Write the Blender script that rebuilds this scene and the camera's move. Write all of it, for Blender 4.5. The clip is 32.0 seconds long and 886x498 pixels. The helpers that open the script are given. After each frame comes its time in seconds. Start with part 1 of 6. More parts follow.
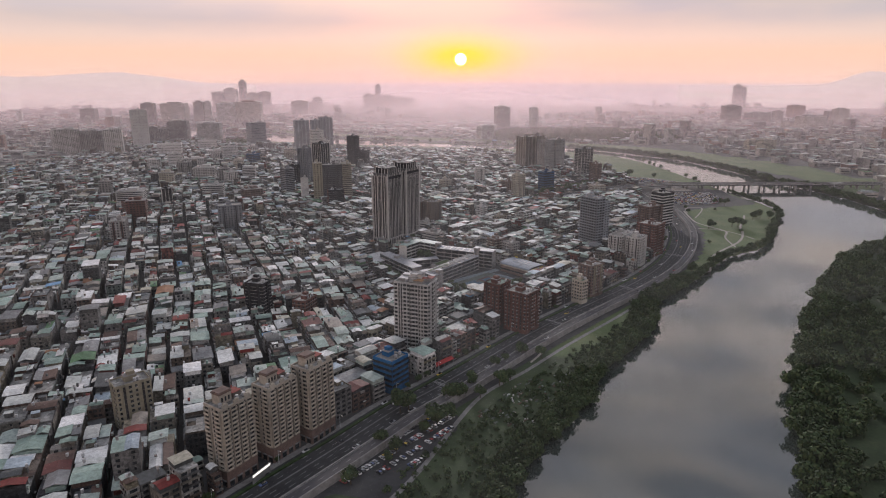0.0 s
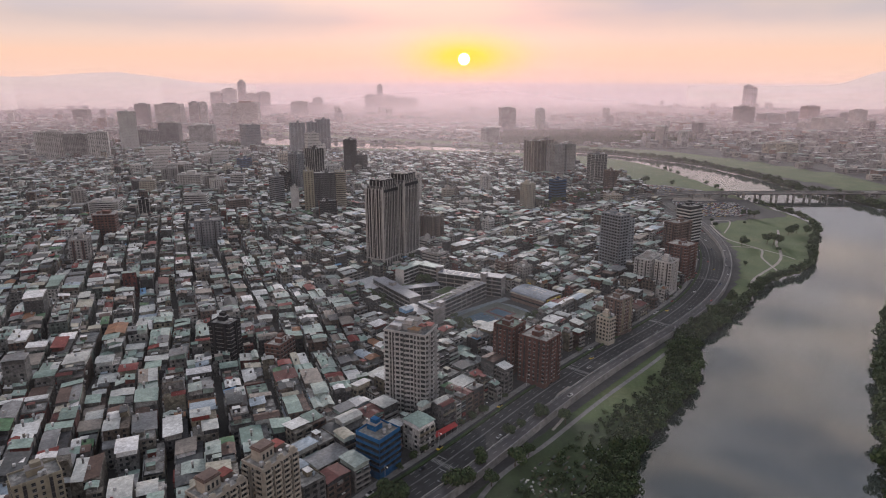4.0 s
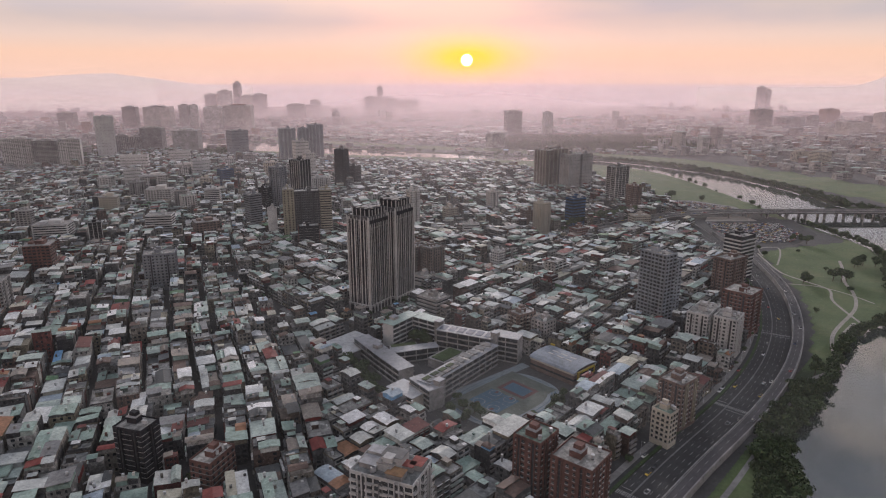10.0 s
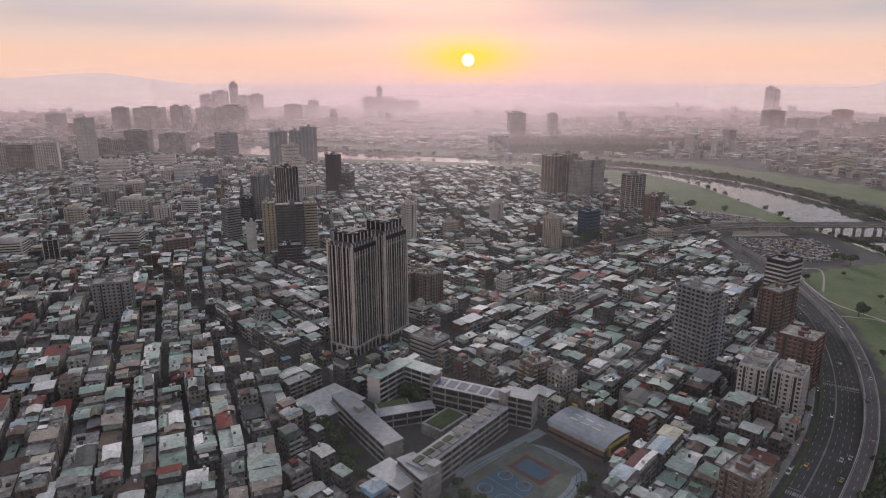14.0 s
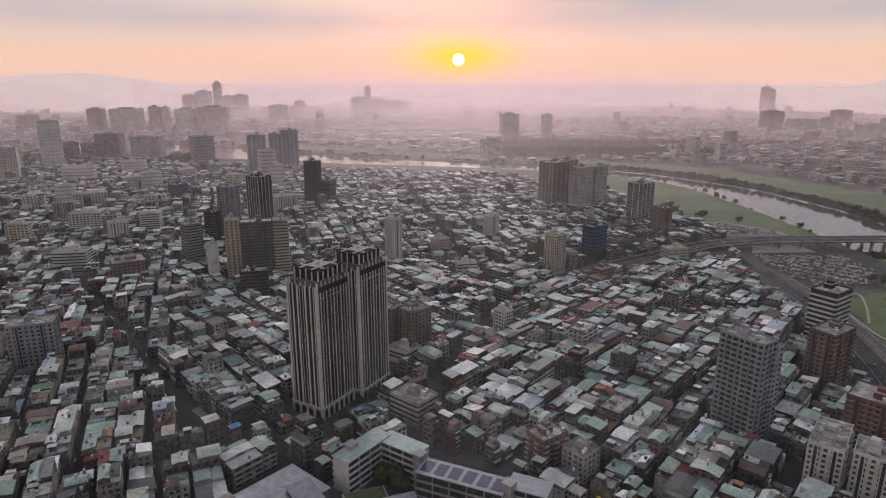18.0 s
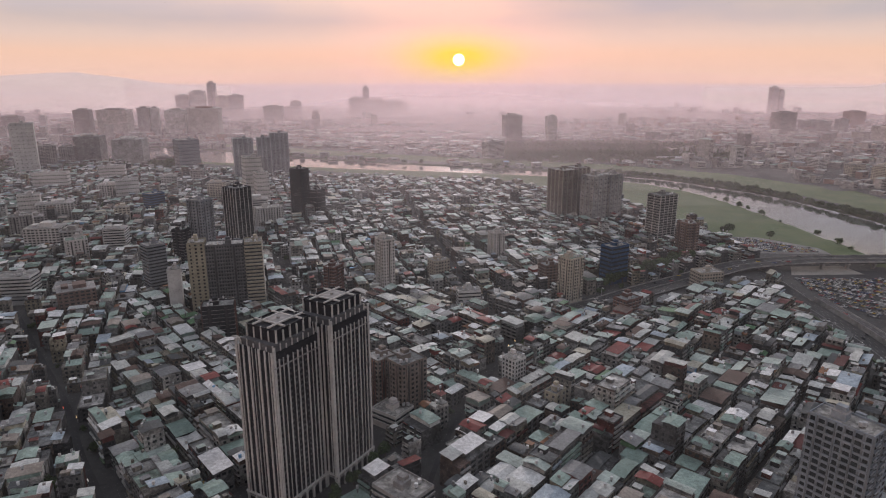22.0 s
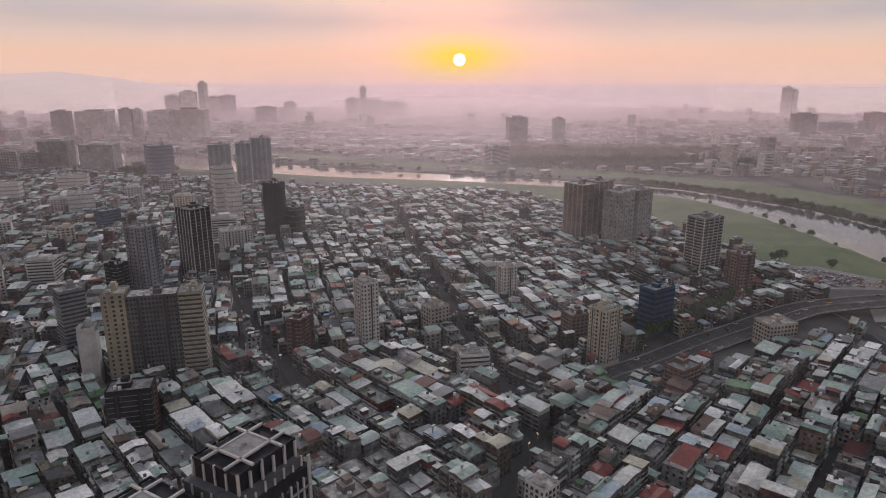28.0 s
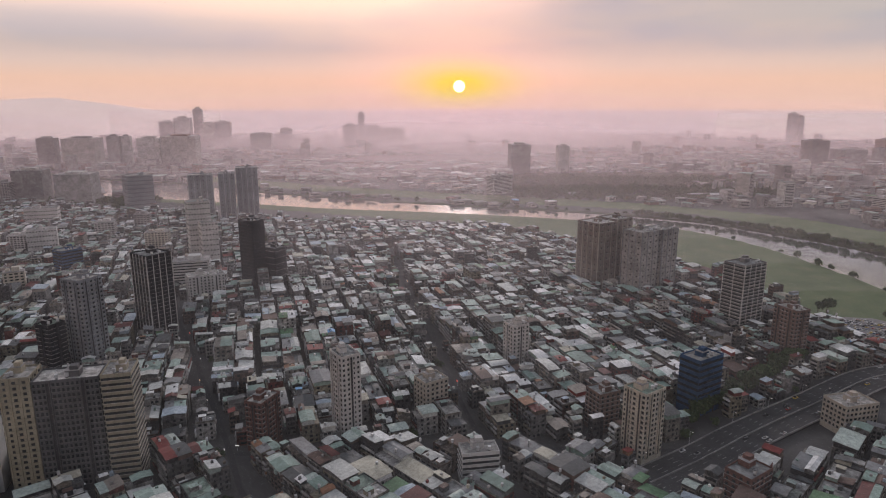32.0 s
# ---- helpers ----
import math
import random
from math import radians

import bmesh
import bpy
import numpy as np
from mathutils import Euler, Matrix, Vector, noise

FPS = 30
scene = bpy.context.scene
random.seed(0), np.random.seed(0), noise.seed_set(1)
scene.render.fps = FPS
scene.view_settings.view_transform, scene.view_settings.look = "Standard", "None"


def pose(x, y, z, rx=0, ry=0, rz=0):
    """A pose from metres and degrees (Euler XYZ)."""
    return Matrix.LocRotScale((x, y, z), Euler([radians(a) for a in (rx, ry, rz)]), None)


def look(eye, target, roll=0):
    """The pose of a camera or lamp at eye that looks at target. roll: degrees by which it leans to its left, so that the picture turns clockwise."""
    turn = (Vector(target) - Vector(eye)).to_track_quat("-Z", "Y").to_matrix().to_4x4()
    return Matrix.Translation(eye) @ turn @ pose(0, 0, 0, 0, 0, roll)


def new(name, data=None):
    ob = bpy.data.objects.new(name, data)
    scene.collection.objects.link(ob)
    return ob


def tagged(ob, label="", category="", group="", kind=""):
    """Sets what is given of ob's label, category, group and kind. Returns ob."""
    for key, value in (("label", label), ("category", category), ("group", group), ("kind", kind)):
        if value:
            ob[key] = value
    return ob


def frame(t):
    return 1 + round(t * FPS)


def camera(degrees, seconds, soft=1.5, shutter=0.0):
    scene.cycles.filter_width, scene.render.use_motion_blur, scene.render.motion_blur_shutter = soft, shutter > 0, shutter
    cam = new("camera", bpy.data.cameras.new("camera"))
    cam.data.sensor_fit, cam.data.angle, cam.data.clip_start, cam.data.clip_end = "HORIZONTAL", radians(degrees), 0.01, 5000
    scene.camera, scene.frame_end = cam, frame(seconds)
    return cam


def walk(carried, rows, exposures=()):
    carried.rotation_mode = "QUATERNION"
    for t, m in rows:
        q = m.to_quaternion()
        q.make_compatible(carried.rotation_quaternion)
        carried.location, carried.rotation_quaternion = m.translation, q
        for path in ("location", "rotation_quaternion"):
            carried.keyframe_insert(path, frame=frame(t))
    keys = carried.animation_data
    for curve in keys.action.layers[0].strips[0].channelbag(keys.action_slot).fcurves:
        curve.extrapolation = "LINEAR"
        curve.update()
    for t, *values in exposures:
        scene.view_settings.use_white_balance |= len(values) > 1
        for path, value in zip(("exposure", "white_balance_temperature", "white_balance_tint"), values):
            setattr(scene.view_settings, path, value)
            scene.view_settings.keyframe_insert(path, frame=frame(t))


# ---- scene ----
# ---------- camera and its way ----------
cam = camera(70, 32.0, soft=1.1)
# seconds, x, y, z, degrees down, degrees turned to the right
PATH = [
    (0.0, 0.1, -699.1, 206.1, 15.12, -0.78),
    (2.0, 0.0, -652.4, 206.4, 15.12, -0.94),
    (6.0, -0.5, -558.8, 207.4, 15.14, -1.17),
    (9.0, -0.8, -488.4, 209.0, 15.05, -1.27),
    (11.0, -0.7, -441.7, 209.6, 15.05, -1.36),
    (13.0, -0.5, -394.9, 209.7, 15.06, -1.43),
    (14.5, -0.3, -359.8, 209.5, 15.07, -1.43),
    (16.5, -0.1, -312.9, 209.2, 15.09, -0.59),
    (17.0, -0.1, -301.1, 209.2, 15.09, -0.57),
    (19.0, 0.1, -254.0, 208.9, 15.07, -0.61),
    (21.0, 0.3, -206.9, 208.7, 15.08, -0.61),
    (23.0, 0.6, -159.9, 208.4, 15.08, -0.63),
    (25.0, 1.0, -112.8, 207.9, 15.07, -0.64),
    (28.0, 1.4, -42.1, 207.2, 15.08, -0.68),
    (30.0, 1.6, 5.3, 206.9, 15.07, -0.68),
    (30.4, 1.6, 14.8, 206.9, 15.02, -0.68),
    (31.0, 1.7, 29.0, 206.8, 14.25, -0.68),
    (31.5, 1.75, 40.9, 206.75, 13.55, -0.67),
    (32.0, 1.8, 52.8, 206.7, 12.85, -0.67),
]
walk(cam, [(t, pose(x, y, z, 90 - down, 0, -turn)) for t, x, y, z, down, turn in PATH], [(0.0, 0.13), (6.0, 0.10), (12.0, 0.06), (18.0, 0.0), (24.0, -0.06), (32.0, -0.12)])

# ---------- sky, sun ----------
SUN_AZ, SUN_EL = radians(0.75), radians(1.57)
SUN_DIR = (math.sin(SUN_AZ) * math.cos(SUN_EL), math.cos(SUN_AZ) * math.cos(SUN_EL), math.sin(SUN_EL))


def node(tree, kind, **values):
    n = tree.nodes.new(kind)
    for key, value in values.items():
        if key in n.inputs:
            n.inputs[key].default_value = value
    return n


def ramp(tree, source, stops, constant=False):
    r = tree.nodes.new("ShaderNodeValToRGB")
    r.color_ramp.interpolation = "CONSTANT" if constant else "LINEAR"
    while len(r.color_ramp.elements) < len(stops):
        r.color_ramp.elements.new(0.5)
    for e, (p, c) in zip(r.color_ramp.elements, stops):
        e.position, e.color = p, (*c, 1)
    tree.links.new(source, r.inputs["Fac"])
    return r.outputs["Color"]


def calc(tree, op, a, b=None, c=None):
    n = tree.nodes.new("ShaderNodeMath")
    n.operation = op
    for i, s in enumerate((a, b, c)):
        if s is None:
            continue
        if isinstance(s, (int, float)):
            n.inputs[i].default_value = s
        else:
            tree.links.new(s, n.inputs[i])
    return n.outputs[0]


def mixed(tree, fac, a, b, how="MIX"):
    n = tree.nodes.new("ShaderNodeMix")
    n.data_type, n.blend_type = "RGBA", how
    for s, sock in ((fac, n.inputs[0]), (a, n.inputs[6]), (b, n.inputs[7])):
        if isinstance(s, (int, float)):
            sock.default_value = s
        elif isinstance(s, tuple):
            sock.default_value = (*s, 1) if len(s) == 3 else s
        else:
            tree.links.new(s, sock)
    return n.outputs[2]


world = bpy.data.worlds.new("dusk_sky")
scene.world = world
world.use_nodes = True
wt = world.node_tree
wt.nodes.clear()
tc = node(wt, "ShaderNodeTexCoord").outputs["Generated"]
sep = node(wt, "ShaderNodeSeparateXYZ")
wt.links.new(tc, sep.inputs[0])
elev = calc(wt, "ARCSINE", sep.outputs["Z"])
# from -5 to 45 degrees of elevation
fac_e = calc(wt, "MULTIPLY_ADD", elev, 1 / radians(50), 0.1)
dome = ramp(wt, fac_e, [
    (0.0, (0.40, 0.34, 0.37)), (0.05, (0.50, 0.42, 0.45)), (0.086, (0.64, 0.49, 0.50)), (0.0905, (0.72, 0.52, 0.50)), (0.094, (0.92, 0.59, 0.46)),
    (0.140, (0.92, 0.60, 0.46)), (0.165, (0.80, 0.60, 0.53)), (0.195, (0.60, 0.51, 0.51)), (0.232, (0.51, 0.485, 0.515)),
    (0.45, (0.62, 0.585, 0.62)), (1.0, (0.44, 0.47, 0.56))])
# long soft cloud banks
stretch = node(wt, "ShaderNodeMapping")
stretch.inputs["Scale"].default_value = (2.2, 2.2, 9.0)
wt.links.new(tc, stretch.inputs["Vector"])
cloud = node(wt, "ShaderNodeTexNoise", Scale=1.6, Detail=5.0, Roughness=0.5)
wt.links.new(stretch.outputs[0], cloud.inputs["Vector"])
bank = ramp(wt, cloud.outputs["Fac"], [(0.38, (0.84, 0.90, 1.0)), (0.62, (1.14, 1.06, 0.98))])
high = ramp(wt, fac_e, [(0.15, (0, 0, 0)), (0.22, (1, 1, 1))])
sky_c = mixed(wt, high, dome, mixed(wt, 1.0, dome, bank, "MULTIPLY"))
broad = node(wt, "ShaderNodeTexNoise", Scale=2.6, Detail=4.0, Roughness=0.45)
wt.links.new(stretch.outputs[0], broad.inputs["Vector"])
heap = ramp(wt, broad.outputs["Fac"], [(0.38, (0.66, 0.70, 0.76)), (0.62, (1.38, 1.30, 1.20))])
upper = ramp(wt, fac_e, [(0.24, (0, 0, 0)), (0.42, (1, 1, 1))])
sky_c = mixed(wt, upper, sky_c, mixed(wt, 1.0, sky_c, heap, "MULTIPLY"))
# warm lit cloud high in the west
lean = node(wt, "ShaderNodeTexNoise", Scale=1.1, Detail=3.0)
wt.links.new(stretch.outputs[0], lean.inputs["Vector"])
side = ramp(wt, calc(wt, "MULTIPLY_ADD", lean.outputs["Fac"], 0.5, calc(wt, "MULTIPLY_ADD", sep.outputs["X"], -0.9, 0.25)), [(0.30, (0, 0, 0)), (0.62, (1, 1, 1))])
tier = ramp(wt, fac_e, [(0.19, (0, 0, 0)), (0.228, (0.18, 0.18, 0.18)), (0.25, (0.36, 0.36, 0.36)), (0.272, (0.5, 0.5, 0.5)), (0.29, (1, 1, 1)), (0.36, (1, 1, 1)), (0.43, (0, 0, 0))])
sky_c = mixed(wt, calc(wt, "MULTIPLY", calc(wt, "MULTIPLY", side, tier), 0.9), sky_c, (2.1, 1.36, 0.98))
# the glow and the disc of the low sun
dot = node(wt, "ShaderNodeVectorMath")
dot.operation = "DOT_PRODUCT"
dot.inputs[1].default_value = SUN_DIR
wt.links.new(tc, dot.inputs[0])
away = calc(wt, "ARCCOSINE", calc(wt, "MINIMUM", dot.outputs["Value"], 0.9999999))
wide = ramp(wt, calc(wt, "DIVIDE", away, radians(30)), [(0.0, (0.22, 0.03, 0.04)), (0.15, (0.14, 0.01, 0.03)), (0.4, (0.04, 0.0, 0.01)), (1.0, (0, 0, 0))])
flat = node(wt, "ShaderNodeMapping")
flat.inputs["Location"].default_value = (-SUN_DIR[0], -SUN_DIR[1], -SUN_DIR[2])
wt.links.new(tc, flat.inputs["Vector"])
oval = node(wt, "ShaderNodeVectorMath")
oval.operation = "MULTIPLY"
oval.inputs[1].default_value = (1.0, 0.0, 2.6)
wt.links.new(flat.outputs[0], oval.inputs[0])
length = node(wt, "ShaderNodeVectorMath")
length.operation = "LENGTH"
wt.links.new(oval.outputs[0], length.inputs[0])
front = calc(wt, "GREATER_THAN", sep.outputs["Y"], 0.0)
aura = ramp(wt, calc(wt, "DIVIDE", length.outputs["Value"], 0.145), [(0.0, (1, 1, 1)), (0.22, (0.9, 0.9, 0.9)), (0.45, (0.45, 0.45, 0.45)), (0.75, (0.10, 0.10, 0.10)), (1.0, (0, 0, 0))])
above = ramp(wt, fac_e, [(0.088, (0, 0, 0)), (0.096, (1, 1, 1))])
sky_c = mixed(wt, 1.0, sky_c, wide, "ADD")
sky_c = mixed(wt, calc(wt, "MULTIPLY", calc(wt, "MULTIPLY", aura, front), above), sky_c, (1.05, 0.72, 0.03))
disc = ramp(wt, calc(wt, "DIVIDE", away, radians(1.0)), [(0.0, (6, 6, 4)), (0.42, (4, 4, 2.2)), (0.54, (0, 0, 0))])
sky_c = mixed(wt, 1.0, sky_c, disc, "ADD")
nish = node(wt, "ShaderNodeTexSky")
nish.sky_type, nish.sun_disc = "NISHITA", False
nish.sun_elevation, nish.sun_rotation = SUN_EL, SUN_AZ
nish.dust_density = 4.0
b1 = node(wt, "ShaderNodeBackground", Strength=0.015)
wt.links.new(nish.outputs[0], b1.inputs["Color"])
b2 = node(wt, "ShaderNodeBackground", Strength=1.0)
wt.links.new(sky_c, b2.inputs["Color"])
both = node(wt, "ShaderNodeAddShader")
wt.links.new(b1.outputs[0], both.inputs[0])
wt.links.new(b2.outputs[0], both.inputs[1])
wt.links.new(both.outputs[0], node(wt, "ShaderNodeOutputWorld").inputs["Surface"])

sun = new("sun", bpy.data.lights.new("sun", "SUN"))
sun.data.energy, sun.data.angle, sun.data.color = 1.55, radians(5), (1.0, 0.91, 0.91)
sun.matrix_world = look((0, 0, 0), (-math.sin(SUN_AZ), -math.cos(SUN_AZ), -math.tan(radians(16))))

# mist over the plain, as upright sheets standing in for haze: where each veil stands, its share and its depth
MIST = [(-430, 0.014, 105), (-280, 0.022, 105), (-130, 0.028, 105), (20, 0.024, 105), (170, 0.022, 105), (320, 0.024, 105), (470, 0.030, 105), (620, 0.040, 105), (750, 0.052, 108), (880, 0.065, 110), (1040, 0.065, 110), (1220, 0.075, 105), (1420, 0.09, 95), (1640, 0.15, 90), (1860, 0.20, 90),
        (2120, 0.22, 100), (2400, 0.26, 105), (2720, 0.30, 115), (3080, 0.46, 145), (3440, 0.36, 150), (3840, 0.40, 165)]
# extra density round the sun's bearing imitates its glow in the haze
MIST_SUN_GLOW = 0.9
scene.cycles.transparent_max_bounces = 48

# ---------- materials ----------
MATS = {}


def material(name, stops=None, color=(0.5, 0.5, 0.5), rough=0.8, metal=0.0, grain=0.25, size=0.35, stain=0.35, stain_size=0.05, bump=0.15, emit=None, power=0.0, patch=0.0):
    """A surface whose colour is picked piece by piece from stops (or is one colour), with stains, grain and relief."""
    m = bpy.data.materials.new(name)
    MATS[name] = m
    m.use_nodes = True
    t = m.node_tree
    bsdf = t.nodes["Principled BSDF"]
    pos = node(t, "ShaderNodeNewGeometry")
    where = pos.outputs["Position"]
    n3 = node(t, "ShaderNodeTexVoronoi", Scale=0.42)
    t.links.new(where, n3.inputs["Vector"])
    if stops:
        pick = calc(t, "FRACT", calc(t, "ADD", pos.outputs["Random Per Island"], calc(t, "MULTIPLY", node(t, "ShaderNodeObjectInfo").outputs["Random"], 1.0)))
        base = ramp(t, pick, stops, True)
    else:
        rgb = node(t, "ShaderNodeRGB")
        rgb.outputs[0].default_value = (*color, 1)
        base = rgb.outputs[0]
    n1 = node(t, "ShaderNodeTexNoise", Scale=stain_size, Detail=4.0, Roughness=0.65)
    n2 = node(t, "ShaderNodeTexNoise", Scale=size, Detail=3.0, Roughness=0.7)
    t.links.new(where, n1.inputs["Vector"])
    t.links.new(where, n2.inputs["Vector"])
    a = ramp(t, n1.outputs["Fac"], [(0.3, (1 - stain,) * 3), (0.7, (1 + stain * 0.6,) * 3)])
    b = ramp(t, n2.outputs["Fac"], [(0.3, (1 - grain,) * 3), (0.7, (1 + grain * 0.6,) * 3)])
    base = mixed(t, 1.0, mixed(t, 1.0, base, a, "MULTIPLY"), b, "MULTIPLY")
    if patch:
        tint = ramp(t, n3.outputs["Color"], [(0.15, (1 - patch,) * 3), (0.6, (1.0,) * 3), (0.9, (1 + patch * 0.5,) * 3)])
        base = mixed(t, 1.0, base, tint, "MULTIPLY")
    t.links.new(base, bsdf.inputs["Base Color"])
    bsdf.inputs["Roughness"].default_value = rough
    bsdf.inputs["Metallic"].default_value = metal
    bsdf.inputs["Specular IOR Level"].default_value = 0.5 if rough < 0.4 else 0.2
    if bump:
        bp = node(t, "ShaderNodeBump", Strength=bump, Distance=0.15)
        t.links.new(n2.outputs["Fac"], bp.inputs["Height"])
        t.links.new(bp.outputs[0], bsdf.inputs["Normal"])
    if emit:
        bsdf.inputs["Emission Color"].default_value = (*emit, 1)
        bsdf.inputs["Emission Strength"].default_value = power
    return m


def shares(*pairs):
    """Ramp stops from (share, colour) pairs."""
    total, at, out = sum(p for p, _ in pairs), 0.0, []
    for p, c in pairs:
        out.append((at, c))
        at += p / total
    return out


material("roof_sheet", shares(
    (8, (0.450, 0.473, 0.461)), (8, (0.275, 0.363, 0.324)), (6, (0.615, 0.631, 0.625)), (8, (0.373, 0.439, 0.406)), (3, (0.329, 0.395, 0.450)), (3, (0.188, 0.045, 0.041)),
    (5, (0.114, 0.077, 0.065)), (6, (0.089, 0.095, 0.098)), (3, (0.406, 0.390, 0.319)), (6, (0.505, 0.516, 0.489)), (3, (0.738, 0.738, 0.738)), (2, (0.124, 0.045, 0.042)),
    (1, (0.257, 0.134, 0.079)), (7, (0.203, 0.280, 0.248)), (0.5, (0.165, 0.340, 0.549)), (6, (0.203, 0.209, 0.214)), (0.7, (0.094, 0.181, 0.099)), (4, (0.264, 0.236, 0.209))), rough=0.7, grain=0.3, size=0.6, stain=0.3, bump=0.1, patch=0.14)
material("wall_tile", shares(
    (5, (0.15, 0.15, 0.15)), (4, (0.19, 0.178, 0.158)), (4, (0.095, 0.096, 0.098)), (3, (0.26, 0.255, 0.245)), (2, (0.13, 0.108, 0.092)), (2, (0.10, 0.07, 0.06)),
    (2, (0.21, 0.19, 0.145)), (2, (0.40, 0.395, 0.38)), (4, (0.06, 0.061, 0.066)), (1, (0.12, 0.045, 0.04)), (1, (0.13, 0.155, 0.145))), rough=0.75, grain=0.45, size=0.8, stain=0.45, patch=0.45)
material("flat_roof", shares((3, (0.26, 0.26, 0.25)), (2, (0.34, 0.33, 0.31)), (2, (0.20, 0.21, 0.21)), (1, (0.20, 0.26, 0.22)), (1, (0.42, 0.41, 0.39))), rough=0.9, grain=0.4, stain=0.5, stain_size=0.15, patch=0.35)
material("glass_dark", color=(0.035, 0.04, 0.045), rough=0.15, grain=0.4, stain=0.6, stain_size=0.4, bump=0)
# near-black of the strips that stand for shaded recesses, and of spandrel blocks
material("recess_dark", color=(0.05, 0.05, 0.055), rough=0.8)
material("concrete", color=(0.28, 0.27, 0.265), stain=0.4, grain=0.3)
material("concrete_dark", color=(0.17, 0.17, 0.17), stain=0.4, grain=0.3)
material("white_tile", color=(0.45, 0.45, 0.445), stain=0.25, grain=0.15)
material("beige_tile", color=(0.36, 0.33, 0.285), stain=0.25, grain=0.2)
material("cream_tile", color=(0.42, 0.39, 0.33), stain=0.2, grain=0.15)
material("tan_tile", color=(0.29, 0.265, 0.205), stain=0.25, grain=0.2)
material("brown_tile", color=(0.15, 0.108, 0.095), stain=0.3, grain=0.25)
material("recess_grey", color=(0.10, 0.10, 0.105), stain=0.3, grain=0.25)
material("red_roof", color=(0.24, 0.07, 0.06), stain=0.35, grain=0.3)
material("orange_roof", color=(0.30, 0.18, 0.10), stain=0.35, grain=0.3)
material("taupe_tile", color=(0.165, 0.14, 0.125), stain=0.3, grain=0.25)
material("brick_red", color=(0.13, 0.068, 0.058), stain=0.3, grain=0.3)
material("grey_tile", color=(0.20, 0.21, 0.23), stain=0.25, grain=0.2)
material("blue_grey_tile", color=(0.25, 0.275, 0.305), stain=0.25, grain=0.2)
material("dark_tile", color=(0.025, 0.025, 0.030), stain=0.3, grain=0.3)
material("pale_stone", color=(0.46, 0.445, 0.43), stain=0.2, grain=0.15)
material("net_blue", color=(0.035, 0.075, 0.15), stain=0.4, grain=0.3, rough=0.9)
material("net_bright_blue", color=(0.022, 0.11, 0.26), stain=0.4, grain=0.3, rough=0.9)
material("steel", color=(0.50, 0.51, 0.52), metal=0.4, rough=0.65, bump=0)
material("asphalt", color=(0.045, 0.046, 0.048), stain=0.3, grain=0.2, rough=0.9)
material("road_light", color=(0.075, 0.072, 0.076), stain=0.2, grain=0.2, rough=0.85)
material("paving", color=(0.20, 0.195, 0.19), stain=0.3, grain=0.3)
material("marking", color=(0.28, 0.28, 0.275), stain=0.2, grain=0.2)
material("path_gravel", color=(0.30, 0.28, 0.25), stain=0.2, grain=0.2)
material("track_blue", color=(0.055, 0.105, 0.15), stain=0.2, grain=0.1)
material("track_rim", color=(0.17, 0.20, 0.22), stain=0.2, grain=0.1)
material("court_ground", color=(0.095, 0.11, 0.095), stain=0.3, grain=0.2)
material("court_red", color=(0.10, 0.05, 0.05), stain=0.2, grain=0.1)
material("solar_panel", color=(0.03, 0.045, 0.09), rough=0.6, grain=0.3, size=1.0)
material("roof_grey", color=(0.27, 0.28, 0.30), rough=0.6, stain=0.25)
material("roof_blue_grey", color=(0.22, 0.25, 0.29), rough=0.7, stain=0.25)
material("roof_green_grey", color=(0.30, 0.38, 0.35), rough=0.6, stain=0.3)
material("roof_pale", color=(0.42, 0.43, 0.44), rough=0.6, stain=0.3)
material("yellow_paint", color=(0.55, 0.40, 0.05), rough=0.6)
material("red_paint", color=(0.40, 0.05, 0.05), rough=0.6)
material("bark", color=(0.09, 0.07, 0.05), rough=0.95)
material("leaves", shares((1, (0.040, 0.066, 0.026)), (1, (0.058, 0.090, 0.036)), (1, (0.030, 0.052, 0.022)), (1, (0.068, 0.090, 0.040))), rough=0.8, grain=0.4, size=0.6, stain=0.4, bump=0)
material("car_paint", shares((4, (0.60, 0.60, 0.60)), (3, (0.03, 0.03, 0.035)), (2, (0.25, 0.26, 0.27)), (1, (0.30, 0.04, 0.04)), (1, (0.06, 0.09, 0.2)), (1, (0.55, 0.38, 0.04))), rough=0.3, grain=0.0, stain=0.05, bump=0)
material("tyre", color=(0.02, 0.02, 0.02), rough=0.9, bump=0)
material("lamp_warm", color=(0.9, 0.7, 0.4), emit=(1.0, 0.62, 0.28), power=1.0, bump=0)
material("lamp_white", color=(0.9, 0.9, 0.9), emit=(1.0, 0.93, 0.85), power=0.9, bump=0)
material("lamp_red", color=(0.8, 0.1, 0.1), emit=(1.0, 0.10, 0.06), power=1.4, bump=0)
# the pale distant haze over the hills is put in as emission
material("mountain_haze_glow", color=(0.10, 0.11, 0.10), stain=0.3, stain_size=0.004, bump=0, emit=(0.64, 0.50, 0.49), power=1.0)
material("far_wall", shares((3, (0.28, 0.27, 0.27)), (2, (0.36, 0.34, 0.32)), (2, (0.20, 0.19, 0.19)), (1, (0.45, 0.44, 0.43)), (1, (0.22, 0.15, 0.13))), grain=0.3, size=0.2, stain=0.3, bump=0)


